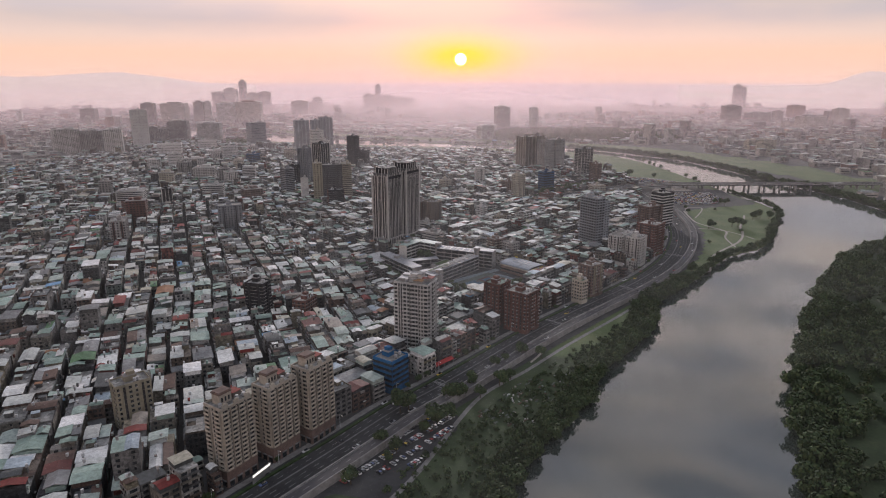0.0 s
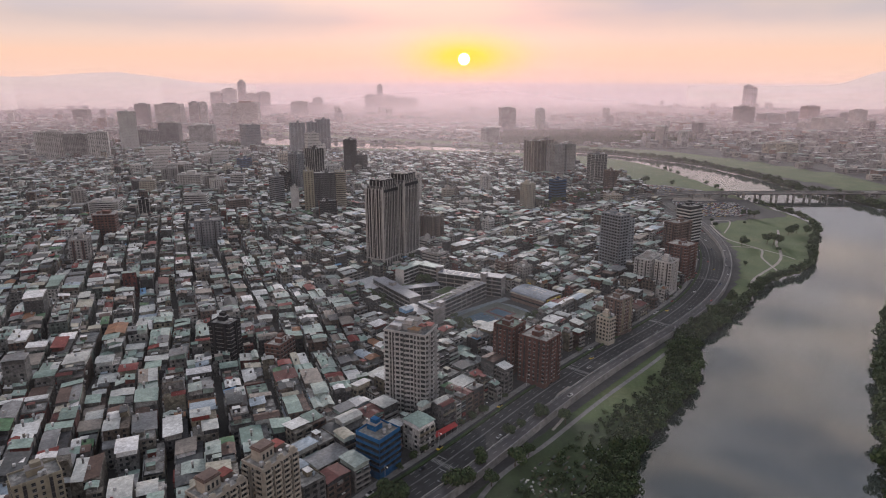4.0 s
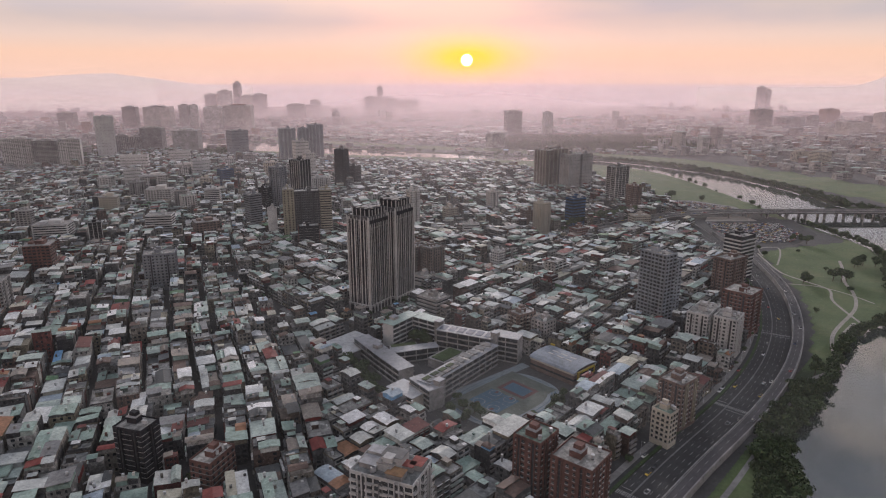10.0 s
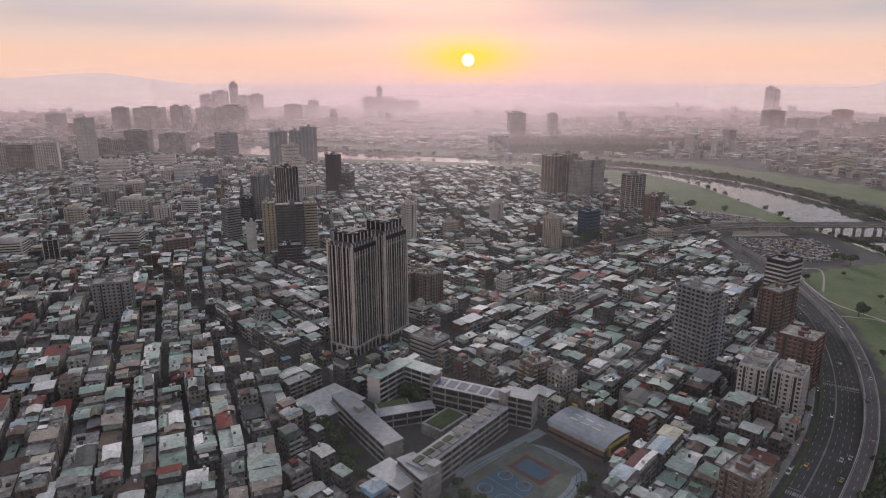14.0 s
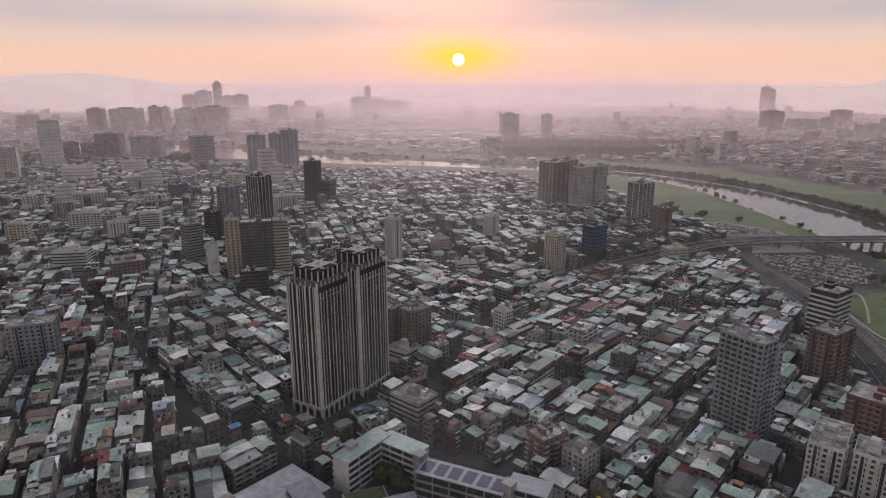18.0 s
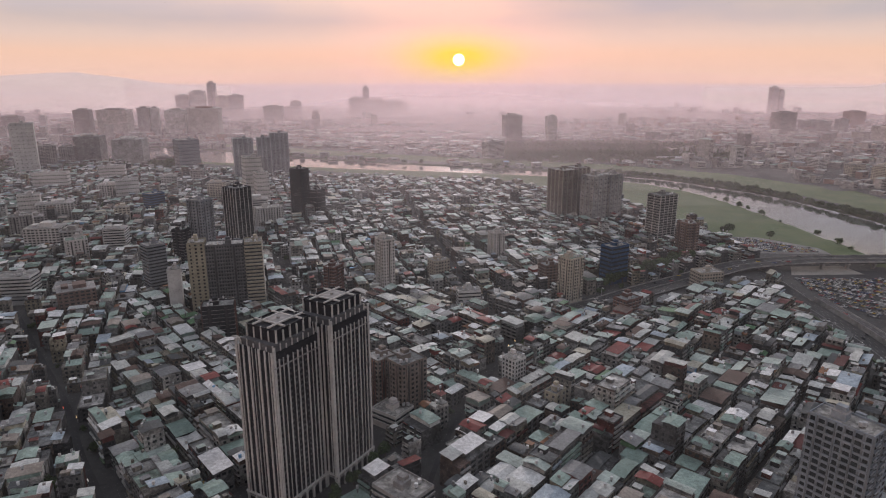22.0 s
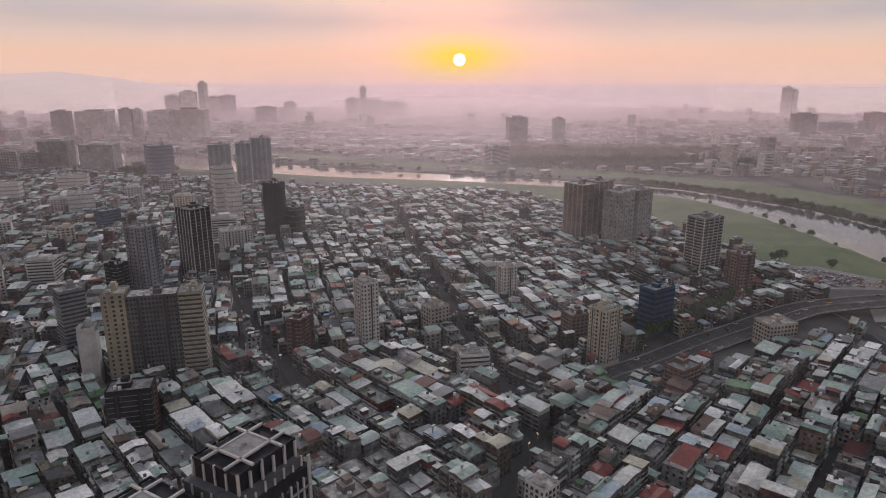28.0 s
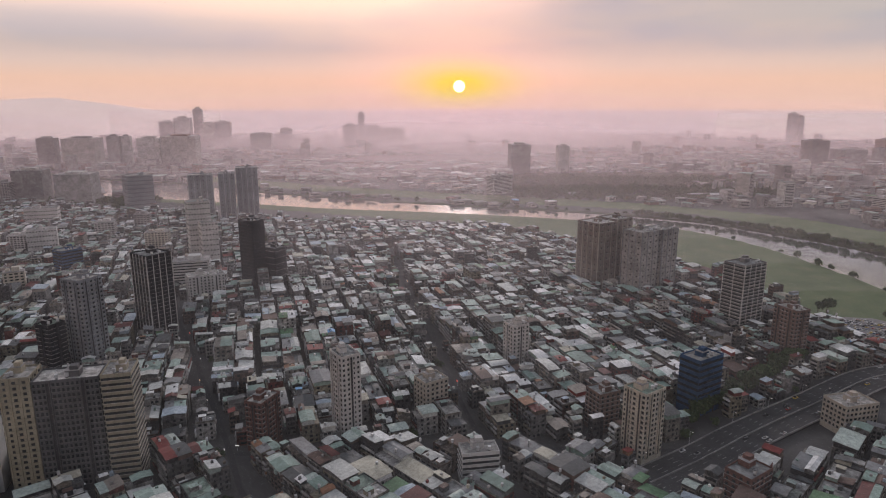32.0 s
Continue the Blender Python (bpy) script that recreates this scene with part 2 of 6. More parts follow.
def ground_material():
    m = bpy.data.materials.new("ground_cover")
    MATS["ground_cover"] = m
    m.use_nodes = True
    t = m.node_tree
    bsdf = t.nodes["Principled BSDF"]
    where = node(t, "ShaderNodeNewGeometry").outputs["Position"]
    att = node(t, "ShaderNodeAttribute")
    att.attribute_name = "green"
    n1 = node(t, "ShaderNodeTexNoise", Scale=0.03, Detail=5.0, Roughness=0.6)
    n2 = node(t, "ShaderNodeTexNoise", Scale=0.35, Detail=4.0, Roughness=0.7)
    for n in (n1, n2):
        t.links.new(where, n.inputs["Vector"])
    lawn = ramp(t, n1.outputs["Fac"], [(0.3, (0.052, 0.086, 0.026)), (0.5, (0.072, 0.107, 0.037)), (0.7, (0.102, 0.122, 0.050))])
    wild = ramp(t, n1.outputs["Fac"], [(0.3, (0.020, 0.036, 0.012)), (0.55, (0.032, 0.052, 0.018)), (0.75, (0.050, 0.066, 0.028))])
    mown = node(t, "ShaderNodeAttribute")
    mown.attribute_name = "lawn"
    grass = mixed(t, mown.outputs["Fac"], wild, lawn)
    street = ramp(t, n1.outputs["Fac"], [(0.35, (0.032, 0.032, 0.034)), (0.65, (0.060, 0.059, 0.058))])
    soft = calc(t, "GREATER_THAN", calc(t, "ADD", att.outputs["Fac"], calc(t, "MULTIPLY_ADD", n2.outputs["Fac"], 0.5, -0.25)), 0.5)
    base = mixed(t, soft, street, grass)
    base = mixed(t, 1.0, base, ramp(t, n2.outputs["Fac"], [(0.3, (0.7, 0.7, 0.7)), (0.7, (1.2, 1.2, 1.2))]), "MULTIPLY")
    t.links.new(base, bsdf.inputs["Base Color"])
    bsdf.inputs["Roughness"].default_value = 0.95
    bp = node(t, "ShaderNodeBump", Strength=0.4, Distance=0.3)
    t.links.new(n2.outputs["Fac"], bp.inputs["Height"])
    t.links.new(bp.outputs[0], bsdf.inputs["Normal"])


def water_material():
    m = bpy.data.materials.new("river_water")
    MATS["river_water"] = m
    m.use_nodes = True
    t = m.node_tree
    bsdf = t.nodes["Principled BSDF"]
    bsdf.inputs["Base Color"].default_value = (0.042, 0.052, 0.046, 1)
    bsdf.inputs["IOR"].default_value = 1.9
    where = node(t, "ShaderNodeNewGeometry").outputs["Position"]
    n1 = node(t, "ShaderNodeTexNoise", Scale=0.25, Detail=3.0)
    t.links.new(where, n1.inputs["Vector"])
    # smooth on the near reach, ruffled further up the river
    split = node(t, "ShaderNodeSeparateXYZ")
    t.links.new(where, split.inputs[0])
    ruffle = node(t, "ShaderNodeMapRange")
    for key, value in (("From Min", 500.0), ("From Max", 1100.0), ("To Min", 0.05), ("To Max", 0.085)):
        ruffle.inputs[key].default_value = value
    t.links.new(split.outputs["Y"], ruffle.inputs["Value"])
    t.links.new(ruffle.outputs["Result"], bsdf.inputs["Roughness"])
    bp = node(t, "ShaderNodeBump", Strength=0.02, Distance=0.2)
    t.links.new(n1.outputs["Fac"], bp.inputs["Height"])
    t.links.new(bp.outputs[0], bsdf.inputs["Normal"])


def mist_material(name, y, share, depth):
    """Thin mist sheet of one stretch: mostly clear, the rest scatters the light that falls on it; it thins out upwards.
    The sun's pink glow is put into its denser middle and its far tint.
    """
    m = bpy.data.materials.new(name)
    MATS[name] = m
    m.use_nodes = True
    t = m.node_tree
    t.nodes.clear()
    sep = node(t, "ShaderNodeSeparateXYZ")
    where = node(t, "ShaderNodeNewGeometry").outputs["Position"]
    t.links.new(where, sep.inputs[0])
    thin = calc(t, "POWER", 2.718, calc(t, "MULTIPLY", calc(t, "MAXIMUM", sep.outputs["Z"], 0.0), -1 / depth))
    top = node(t, "ShaderNodeMapRange")
    top.interpolation_type = "SMOOTHSTEP"
    for key, value in (("From Min", 60 if y < 200 else depth), ("From Max", 195 if y < 200 else depth * 3.2), ("To Min", 1.0), ("To Max", 0.0)):
        top.inputs[key].default_value = value
    t.links.new(sep.outputs["Z"], top.inputs["Value"])
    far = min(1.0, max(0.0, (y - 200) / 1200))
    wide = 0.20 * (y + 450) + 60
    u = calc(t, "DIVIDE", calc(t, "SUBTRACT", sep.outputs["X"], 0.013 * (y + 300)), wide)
    glow_swell = calc(t, "POWER", 2.718, calc(t, "MULTIPLY", calc(t, "MULTIPLY", u, u), -1.0))
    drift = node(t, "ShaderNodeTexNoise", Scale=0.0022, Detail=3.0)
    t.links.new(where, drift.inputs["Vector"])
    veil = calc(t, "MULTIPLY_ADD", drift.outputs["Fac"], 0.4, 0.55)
    dense = calc(t, "MULTIPLY", calc(t, "MULTIPLY_ADD", glow_swell, MIST_SUN_GLOW, 1.0), veil)
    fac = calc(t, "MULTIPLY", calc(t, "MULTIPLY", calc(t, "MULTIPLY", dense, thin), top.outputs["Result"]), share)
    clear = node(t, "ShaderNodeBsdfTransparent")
    # far veils get a pinker colour, which stands for the evening light in them
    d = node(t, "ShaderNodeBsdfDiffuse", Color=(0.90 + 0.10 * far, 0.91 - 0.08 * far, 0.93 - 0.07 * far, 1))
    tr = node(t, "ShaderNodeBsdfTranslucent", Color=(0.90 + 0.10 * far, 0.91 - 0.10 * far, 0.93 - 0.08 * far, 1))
    m1 = node(t, "ShaderNodeMixShader", Fac=0.85)
    t.links.new(d.outputs[0], m1.inputs[1])
    t.links.new(tr.outputs[0], m1.inputs[2])
    m2 = node(t, "ShaderNodeMixShader")
    t.links.new(calc(t, "MINIMUM", fac, 0.95), m2.inputs[0])
    t.links.new(clear.outputs[0], m2.inputs[1])
    t.links.new(m1.outputs[0], m2.inputs[2])
    t.links.new(m2.outputs[0], node(t, "ShaderNodeOutputMaterial").inputs["Surface"])


ground_material()
water_material()

# ---------- mesh building ----------
BOX = np.array([(-.5, -.5, 0), (.5, -.5, 0), (.5, .5, 0), (-.5, .5, 0), (-.5, -.5, 1), (.5, -.5, 1), (.5, .5, 1), (-.5, .5, 1)], float)
BOX_Q = np.array([(0, 1, 5, 4), (1, 2, 6, 5), (2, 3, 7, 6), (3, 0, 4, 7), (4, 5, 6, 7), (3, 2, 1, 0)])


class Shape:
    """Collects boxes, prisms and quads of several materials into one mesh."""

    def __init__(self):
        self.v, self.q, self.m, self.n, self.names = [], [], [], 0, []

    def slot(self, name):
        if name not in self.names:
            self.names.append(name)
        return self.names.index(name)

    def add(self, verts, quads, mat):
        self.v.append(verts)
        self.q.append(quads + self.n)
        self.m.append(np.full(len(quads), self.slot(mat)))
        self.n += len(verts)

    def box(self, x, y, z, w, d, h, mat, ang=0.0, at=None):
        """A box on z, centred on x, y, turned by ang; at: a frame (ox, oy, cos, sin) that it stands in."""
        p = BOX * (w, d, h)
        if ang:
            c, s = math.cos(ang), math.sin(ang)
            p = np.stack([p[:, 0] * c - p[:, 1] * s, p[:, 0] * s + p[:, 1] * c, p[:, 2]], 1)
        p = p + (x, y, z)
        self.add(place(p, at), BOX_Q, mat)

    def prism(self, profile, y0, y1, mat, at=None):
        """A profile of (x, z) drawn out along y."""
        n = len(profile)
        a = np.array([(x, y0, z) for x, z in profile] + [(x, y1, z) for x, z in profile], float)
        q = [(i, (i + 1) % n, n + (i + 1) % n, n + i) for i in range(n)]
        half = n // 2
        for i in range(half - 1):
            q.append((n - 1 - i, n - 2 - i, i + 1, i))
            q.append((n + i, n + i + 1, 2 * n - 2 - i, 2 * n - 1 - i))
        self.add(place(a, at), np.array(q), mat)

    def quad(self, pts, mat, at=None):
        self.add(place(np.array(pts, float), at), np.array([(0, 1, 2, 3)]), mat)

    def tube(self, x, y, z, r, h, mat, at=None, sides=8, top=None):
        top = r if top is None else top
        a = [i * 2 * math.pi / sides for i in range(sides)]
        p = np.array([(x + r * math.cos(t), y + r * math.sin(t), z) for t in a] + [(x + top * math.cos(t), y + top * math.sin(t), z + h) for t in a])
        q = [(i, (i + 1) % sides, sides + (i + 1) % sides, sides + i) for i in range(sides)]
        for i in range(sides // 2 - 1):
            q.append((sides + i, sides + i + 1, 2 * sides - 2 - i, 2 * sides - 1 - i))
        self.add(place(p, at), np.array(q), mat)

    def mesh(self, name):
        me = bpy.data.meshes.new(name)
        v, q, m = np.concatenate(self.v), np.concatenate(self.q), np.concatenate(self.m)
        me.vertices.add(len(v))
        me.vertices.foreach_set("co", v.astype(np.float32).ravel())
        me.loops.add(len(q) * 4)
        me.loops.foreach_set("vertex_index", q.astype(np.int32).ravel())
        me.polygons.add(len(q))
        me.polygons.foreach_set("loop_start", np.arange(0, len(q) * 4, 4, dtype=np.int32))
        me.polygons.foreach_set("material_index", m.astype(np.int32))
        me.polygons.foreach_set("use_smooth", np.zeros(len(q), bool))
        for n in self.names:
            me.materials.append(MATS[n])
        me.update(calc_edges=True)
        return me


def place(p, at):
    if at is None:
        return p
    ox, oy, c, s = at
    return np.stack([ox + p[:, 0] * c - p[:, 1] * s, oy + p[:, 0] * s + p[:, 1] * c, p[:, 2]], 1)


def at_frame(x, y, degrees):
    return (x, y, math.cos(radians(degrees)), math.sin(radians(degrees)))


def part(name, data, parent, label="", loc=None, turn=0.0):
    """One mesh object under a thing or part. data: a Shape or a mesh."""
    ob = new(name, data.mesh(name) if isinstance(data, Shape) else data)
    if parent is not None:
        ob.parent = parent
    if loc is not None:
        ob.location = loc
    if turn:
        ob.rotation_euler = (0, 0, turn)
    if label:
        ob["label"] = label
    return ob


def thing(name, label, category, x, y, degrees=0.0, z=0.0, group="", kind=""):
    ob = tagged(new(name), label, category, group, kind)
    ob.location, ob.rotation_euler = (x, y, z), (0, 0, radians(degrees))
    return ob


def inside(px, py, poly):
    """Which of the points lie in the polygon."""
    px, py = np.asarray(px, float), np.asarray(py, float)
    hit = np.zeros(px.shape, bool)
    for (x0, y0), (x1, y1) in zip(poly, poly[1:] + poly[:1]):
        cross = (y0 > py) != (y1 > py)
        hit ^= cross & (px < (x1 - x0) * (py - y0) / ((y1 - y0) or 1e-9) + x0)
    return hit


def smooth(points, step=8.0):
    """A rounded line through the points, as an array of x, y."""
    p = np.array([points[0]] + list(points) + [points[-1]], float)
    out = []
    for i in range(1, len(p) - 2):
        n = max(2, int(np.hypot(*(p[i + 1] - p[i])) / step))
        for k in range(n):
            t = k / n
            out.append(0.5 * (2 * p[i] + (p[i + 1] - p[i - 1]) * t + (2 * p[i - 1] - 5 * p[i] + 4 * p[i + 1] - p[i + 2]) * t * t
                              + (3 * p[i] - p[i - 1] - 3 * p[i + 1] + p[i + 2]) * t ** 3))
    out.append(p[-2])
    return np.array(out)


def offsets(line, d):
    """The line moved d to its right."""
    t = np.gradient(line, axis=0)
    t /= np.hypot(t[:, 0], t[:, 1])[:, None]
    return line + d * np.stack([t[:, 1], -t[:, 0]], 1)


def ribbon(shape, line, a, b, z0, z1, mat):
    """A strip from a to b metres right of the line, with its underside at z0 and its top at z1."""
    l, r = offsets(line, a), offsets(line, b)
    n = len(line)
    z0 = np.broadcast_to(z0, (n,))
    z1 = np.broadcast_to(z1, (n,))
    v = np.concatenate([np.column_stack([l, z1]), np.column_stack([r, z1]), np.column_stack([l, z0]), np.column_stack([r, z0])])
    i = np.arange(n - 1)
    q = [np.stack([i, i + n, i + n + 1, i + 1], 1), np.stack([i + 2 * n, i, i + 1, i + 2 * n + 1], 1), np.stack([i + n, i + 3 * n, i + 3 * n + 1, i + n + 1], 1),
         np.array([(0, 2 * n, 3 * n, n), (n - 1, 2 * n - 1, 4 * n - 1, 3 * n - 1)])]
    shape.add(v, np.concatenate(q), mat)

# ---------- plan: river, banks, roads ----------
BANK_CITY = [(150, -900), (60, -640), (20, -520), (33, -417), (53, -375), (90, -322), (113, -272), (169, -197), (198, -127), (240, -80), (328, 32), (403, 92), (484, 228), (514, 275),
             (533, 350), (528, 410), (520, 480), (516, 615), (505, 770), (494, 882), (468, 1000), (398, 1120), (247, 1208), (5, 1286), (-235, 1336), (-408, 1392), (-589, 1450), (-790, 1512), (-1300, 1640)]
BANK_FAR = [(-1300, 2080), (-973, 1840), (-838, 1800), (-560, 1640), (-481, 1592), (-251, 1476), (41, 1368), (274, 1285), (440, 1195), (540, 1070), (600, 970), (650, 760), (655, 620), (685, 540), (700, 470), (705, 365), (690, 255),
            (585, 118), (473, 34), (347, -124), (253, -270), (214, -348), (186, -415), (170, -520), (200, -640), (330, -900)]
RIVER = [tuple(p) for p in smooth(BANK_CITY, 15)] + [tuple(p) for p in smooth(BANK_FAR, 15)]
FAR_RIVER = [(900, 3330), (1500, 3330), (2600, 3420), (2600, 3560), (1500, 3470), (880, 3420)]
WALL_LINE = smooth([(-184, -565), (-116, -485), (-73, -427), (-44, -387), (-16, -347), (7, -320), (36, -283), (79, -228), (133, -166), (199, -96), (254, -26), (299, 53), (334, 143), (353, 232), (362, 310), (362, 400)], 10)
GREEN = [(-150, -560), (-60, -423), (20, -310), (90, -223), (205, -91), (262, -23), (309, 54), (345, 143), (364, 232), (374, 300), (420, 330), (470, 345), (520, 365), (540, 480),
         (540, 700), (500, 1000), (400, 1150), (0, 1300), (-420, 1410), (-640, 1470), (-640, 1420), (-400, 1330), (-154, 1230), (35, 1160), (178, 1010), (298, 852), (322, 770), (362, 672), (372, 640), (440, 640), (500, 500), (540, 350), (420, 60), (200, -160), (60, -400), (40, -560)]
FAR_GREEN = [(760, 440), (720, 700), (700, 800), (640, 1000), (560, 1150), (480, 1260), (300, 1350), (60, 1430), (-240, 1540), (-460, 1660), (-800, 1870), (-700, 1930), (-400, 1740), (-100, 1600), (200, 1500), (420, 1400), (640, 1240), (780, 1000), (860, 800), (900, 500)]
FAR_WOOD = [(150, 1450), (500, 1440), (800, 1540), (760, 1900), (640, 1960), (180, 1940)]
EAST_WOOD = [(700, 250), (585, 100), (473, 20), (347, -134), (253, -280), (214, -358), (180, -420), (170, -560), (700, -560), (900, -200), (900, 200)]


def near_line(px, py, line):
    """Distance of points from a line of points."""
    best = np.full(np.shape(px), 1e9)
    for a, b in zip(line[:-1], line[1:]):
        d = np.subtract(b, a)
        t = np.clip(((px - a[0]) * d[0] + (py - a[1]) * d[1]) / max(d @ d, 1e-9), 0, 1)
        best = np.minimum(best, np.hypot(px - a[0] - t * d[0], py - a[1] - t * d[1]))
    return best


def steps(*spans):
    out = []
    for a, b, s in spans:
        out += list(np.arange(a, b, s))
    return np.array(out + [spans[-1][1]], float)


def build_ground():
    xs = steps((-4600, -1400, 200), (-1400, -700, 50), (-700, -60, 20), (-60, 720, 7), (720, 1400, 40), (1400, 4600, 200))
    ys = steps((-1400, -600, 40), (-600, 700, 8), (700, 2000, 14), (2000, 3200, 60), (3200, 3700, 25), (3700, 4800, 200))
    gx, gy = np.meshgrid(xs, ys)
    wet = inside(gx, gy, RIVER) | inside(gx, gy, FAR_RIVER)
    edge = near_line(gx, gy, np.array(RIVER[::2] + RIVER[:1]))
    z = np.where(wet, -6.0, np.where(edge < 9, -1.0 * (1 - edge / 9) - 0.6, 0.0))
    z = np.where(wet & (edge < 6), -4.0, z)
    green = (inside(gx, gy, GREEN) | inside(gx, gy, FAR_GREEN) | inside(gx, gy, EAST_WOOD) | (edge < 14)).astype(float)
    green[wet] = 1
    ny, nx = gx.shape
    i = (np.arange(ny - 1)[:, None] * nx + np.arange(nx - 1)[None, :]).ravel()
    s = Shape()
    s.add(np.column_stack([gx.ravel(), gy.ravel(), z.ravel()]), np.stack([i, i + 1, i + nx + 1, i + nx], 1), "ground_cover")
    me = s.mesh("ground")
    lawn = inside(gx, gy, GREEN) & ((gy > -30) | inside(gx, gy, [(60, -235), (150, -140), (190, -150), (95, -260)])) | inside(gx, gy, FAR_GREEN)
    for name, values in (("green", green), ("lawn", lawn.astype(float))):
        a = me.attributes.new(name, "FLOAT", "POINT")
        a.data.foreach_set("value", values.ravel().astype(np.float32))
    tagged(new("ground", me), "dark city ground with grassy river flats", "ground", kind="structure")
    w = Shape()
    w.quad([(-4600, -1400, -2.4), (4600, -1400, -2.4), (4600, 4800, -2.4), (-4600, 4800, -2.4)], "river_water")
    tagged(new("water", w.mesh("water")), "calm grey river reflecting the evening sky", "water", kind="structure")


build_ground()

# plan of what is taken: nothing of the small houses may stand there
GX0, GY0, CELL = -1000, -560, 2.0
TAKEN = np.zeros((1150, 1000), bool)
CXX, CYY = np.meshgrid(GX0 + CELL * (np.arange(1000) + 0.5), GY0 + CELL * (np.arange(1150) + 0.5))


def take_box(x, y, w, d, degrees, gap=2.0):
    c, s = math.cos(radians(degrees)), math.sin(radians(degrees))
    r = math.hypot(w, d) / 2 + gap + 3
    i0, i1 = max(0, int((x - r - GX0) / CELL)), int((x + r - GX0) / CELL) + 1
    j0, j1 = max(0, int((y - r - GY0) / CELL)), int((y + r - GY0) / CELL) + 1
    if i1 <= 0 or j1 <= 0:
        return
    px, py = CXX[j0:j1, i0:i1] - x, CYY[j0:j1, i0:i1] - y
    TAKEN[j0:j1, i0:i1] |= (np.abs(px * c + py * s) < w / 2 + gap) & (np.abs(-px * s + py * c) < d / 2 + gap)


def take_line(points, half):
    pts = np.array(points, float)
    x0, y0 = pts.min(0) - half
    x1, y1 = pts.max(0) + half
    i0, i1 = max(0, int((x0 - GX0) / CELL)), max(0, int((x1 - GX0) / CELL) + 1)
    j0, j1 = max(0, int((y0 - GY0) / CELL)), max(0, int((y1 - GY0) / CELL) + 1)
    TAKEN[j0:j1, i0:i1] |= near_line(CXX[j0:j1, i0:i1], CYY[j0:j1, i0:i1], pts) < half


def take_poly(poly):
    global TAKEN
    TAKEN |= inside(CXX, CYY, poly)


take_poly(RIVER)
take_poly(GREEN)
take_line(BANK_CITY[20:], 110)
take_line(BANK_CITY[23:], 175)
TAKEN |= CXX > 720
ROAD_A = [(-100, 340), (-115, 365), (-139, 413), (-179, 486), (-221, 563), (-303, 708), (-420, 920)]
ROAD_B = [(60, 250), (30, 384), (15, 445), (-1, 519), (-17, 593), (-39, 712), (-62, 820), (-90, 960)]
ROAD_C = [(-420, 420), (-193, 399), (-52, 401), (14, 407), (142, 405)]
ROAD_D = [(-20, 40), (-8, 120), (10, 190), (40, 260), (60, 300)]
ROAD_E = [(-160, 30), (-110, 60), (-70, 40), (-20, 45), (30, 20)]
ROAD_F = [(-150, 63), (-209, 132), (-251, 189), (-308, 255), (-433, 400)]
ROADS = [(ROAD_A, 2.7), (ROAD_B, 2.7), (ROAD_C, 2.7), (ROAD_D, 2.5), (ROAD_E, 3.2), (ROAD_F, 3.0)]
RAMP = smooth([(40, 345), (90, 372), (142, 405), (190, 438), (250, 475), (310, 512), (355, 524), (415, 530), (495, 533), (588, 536), (700, 540), (900, 545), (1250, 560)], 10)
for line, half in ROADS:
    take_line(line, half)
take_line(offsets(RAMP[8:], 14), 16)
take_line([(160, 436), (225, 492), (290, 545)], 7)
inner = offsets(WALL_LINE, -18)
take_line(inner, 20)
take_line([(362, 310), (330, 420), (300, 470)], 12)
take_poly([(366, 300), (520, 365), (530, 470), (372, 500), (340, 430)])
take_poly([(370, 540), (500, 520), (500, 660), (362, 672)])


# ---------- roads ----------
def build_roads():
    s = Shape()
    for k, (line, half) in enumerate(ROADS):
        ribbon(s, smooth(line, 12), -half + 1.0, half - 1.0, -0.3, 0.02 + 0.006 * k, "asphalt")
    tagged(new("road", s.mesh("road")), "narrow dark asphalt city streets", "road", kind="structure")
    e = Shape()
    ribbon(e, WALL_LINE, -36, -8.5, 0.0, 0.03, "asphalt")
    tagged(new("road", e.mesh("road")), "wide asphalt riverside avenue with lane lines", "road", kind="structure")
    v = Shape()
    ribbon(v, WALL_LINE, -8.0, -0.6, 0.0, 4.2, "road_light")
    embankment = tagged(new("road", v.mesh("road")), "pale raised riverside expressway on the flood wall", "road", kind="structure")
    w = Shape()
    ribbon(w, WALL_LINE, -0.55, 0.0, -0.5, 5.0, "concrete")
    ribbon(w, WALL_LINE, -8.5, -8.02, 0.0, 5.0, "concrete")
    tagged(new("wall_river", w.mesh("wall_river")), "grey concrete flood wall along the road", "wall", kind="structure")
    # pavement and kerb on the side of the houses
    k = Shape()
    ribbon(k, WALL_LINE, -40, -36.05, 0.0, 0.15, "paving")
    tagged(new("pavement", k.mesh("pavement")), "grey paved footway with kerb", "pavement", kind="structure")
    # lane lines as short dashes
    d = Shape()
    for off, z in ((-13.0, 0.034), (-16.6, 0.034), (-20.2, 0.034), (-27.2, 0.034), (-30.8, 0.034), (-4.3, 4.204)):
        line = offsets(WALL_LINE, off)
        gap = np.hypot(*np.diff(line, axis=0).T)
        run = np.concatenate([[0], np.cumsum(gap)])
        for a in np.arange(0, run[-1] - 4, 10.0):
            p = [np.interp((a, a + 4), run, line[:, i]) for i in (0, 1)]
            ang = math.atan2(p[1][1] - p[1][0], p[0][1] - p[0][0])
            d.box(np.mean(p[0]), np.mean(p[1]), z, 4.0, 0.25, 0.012, "marking", ang)
    ribbon(d, WALL_LINE, -1.1, -0.85, 4.204, 4.22, "marking")
    ribbon(d, WALL_LINE, -7.7, -7.45, 4.204, 4.22, "marking")
    tagged(new("lane_marking", d.mesh("lane_marking")), "worn white and yellow lane lines", "lane line", kind="stuff")


build_roads()


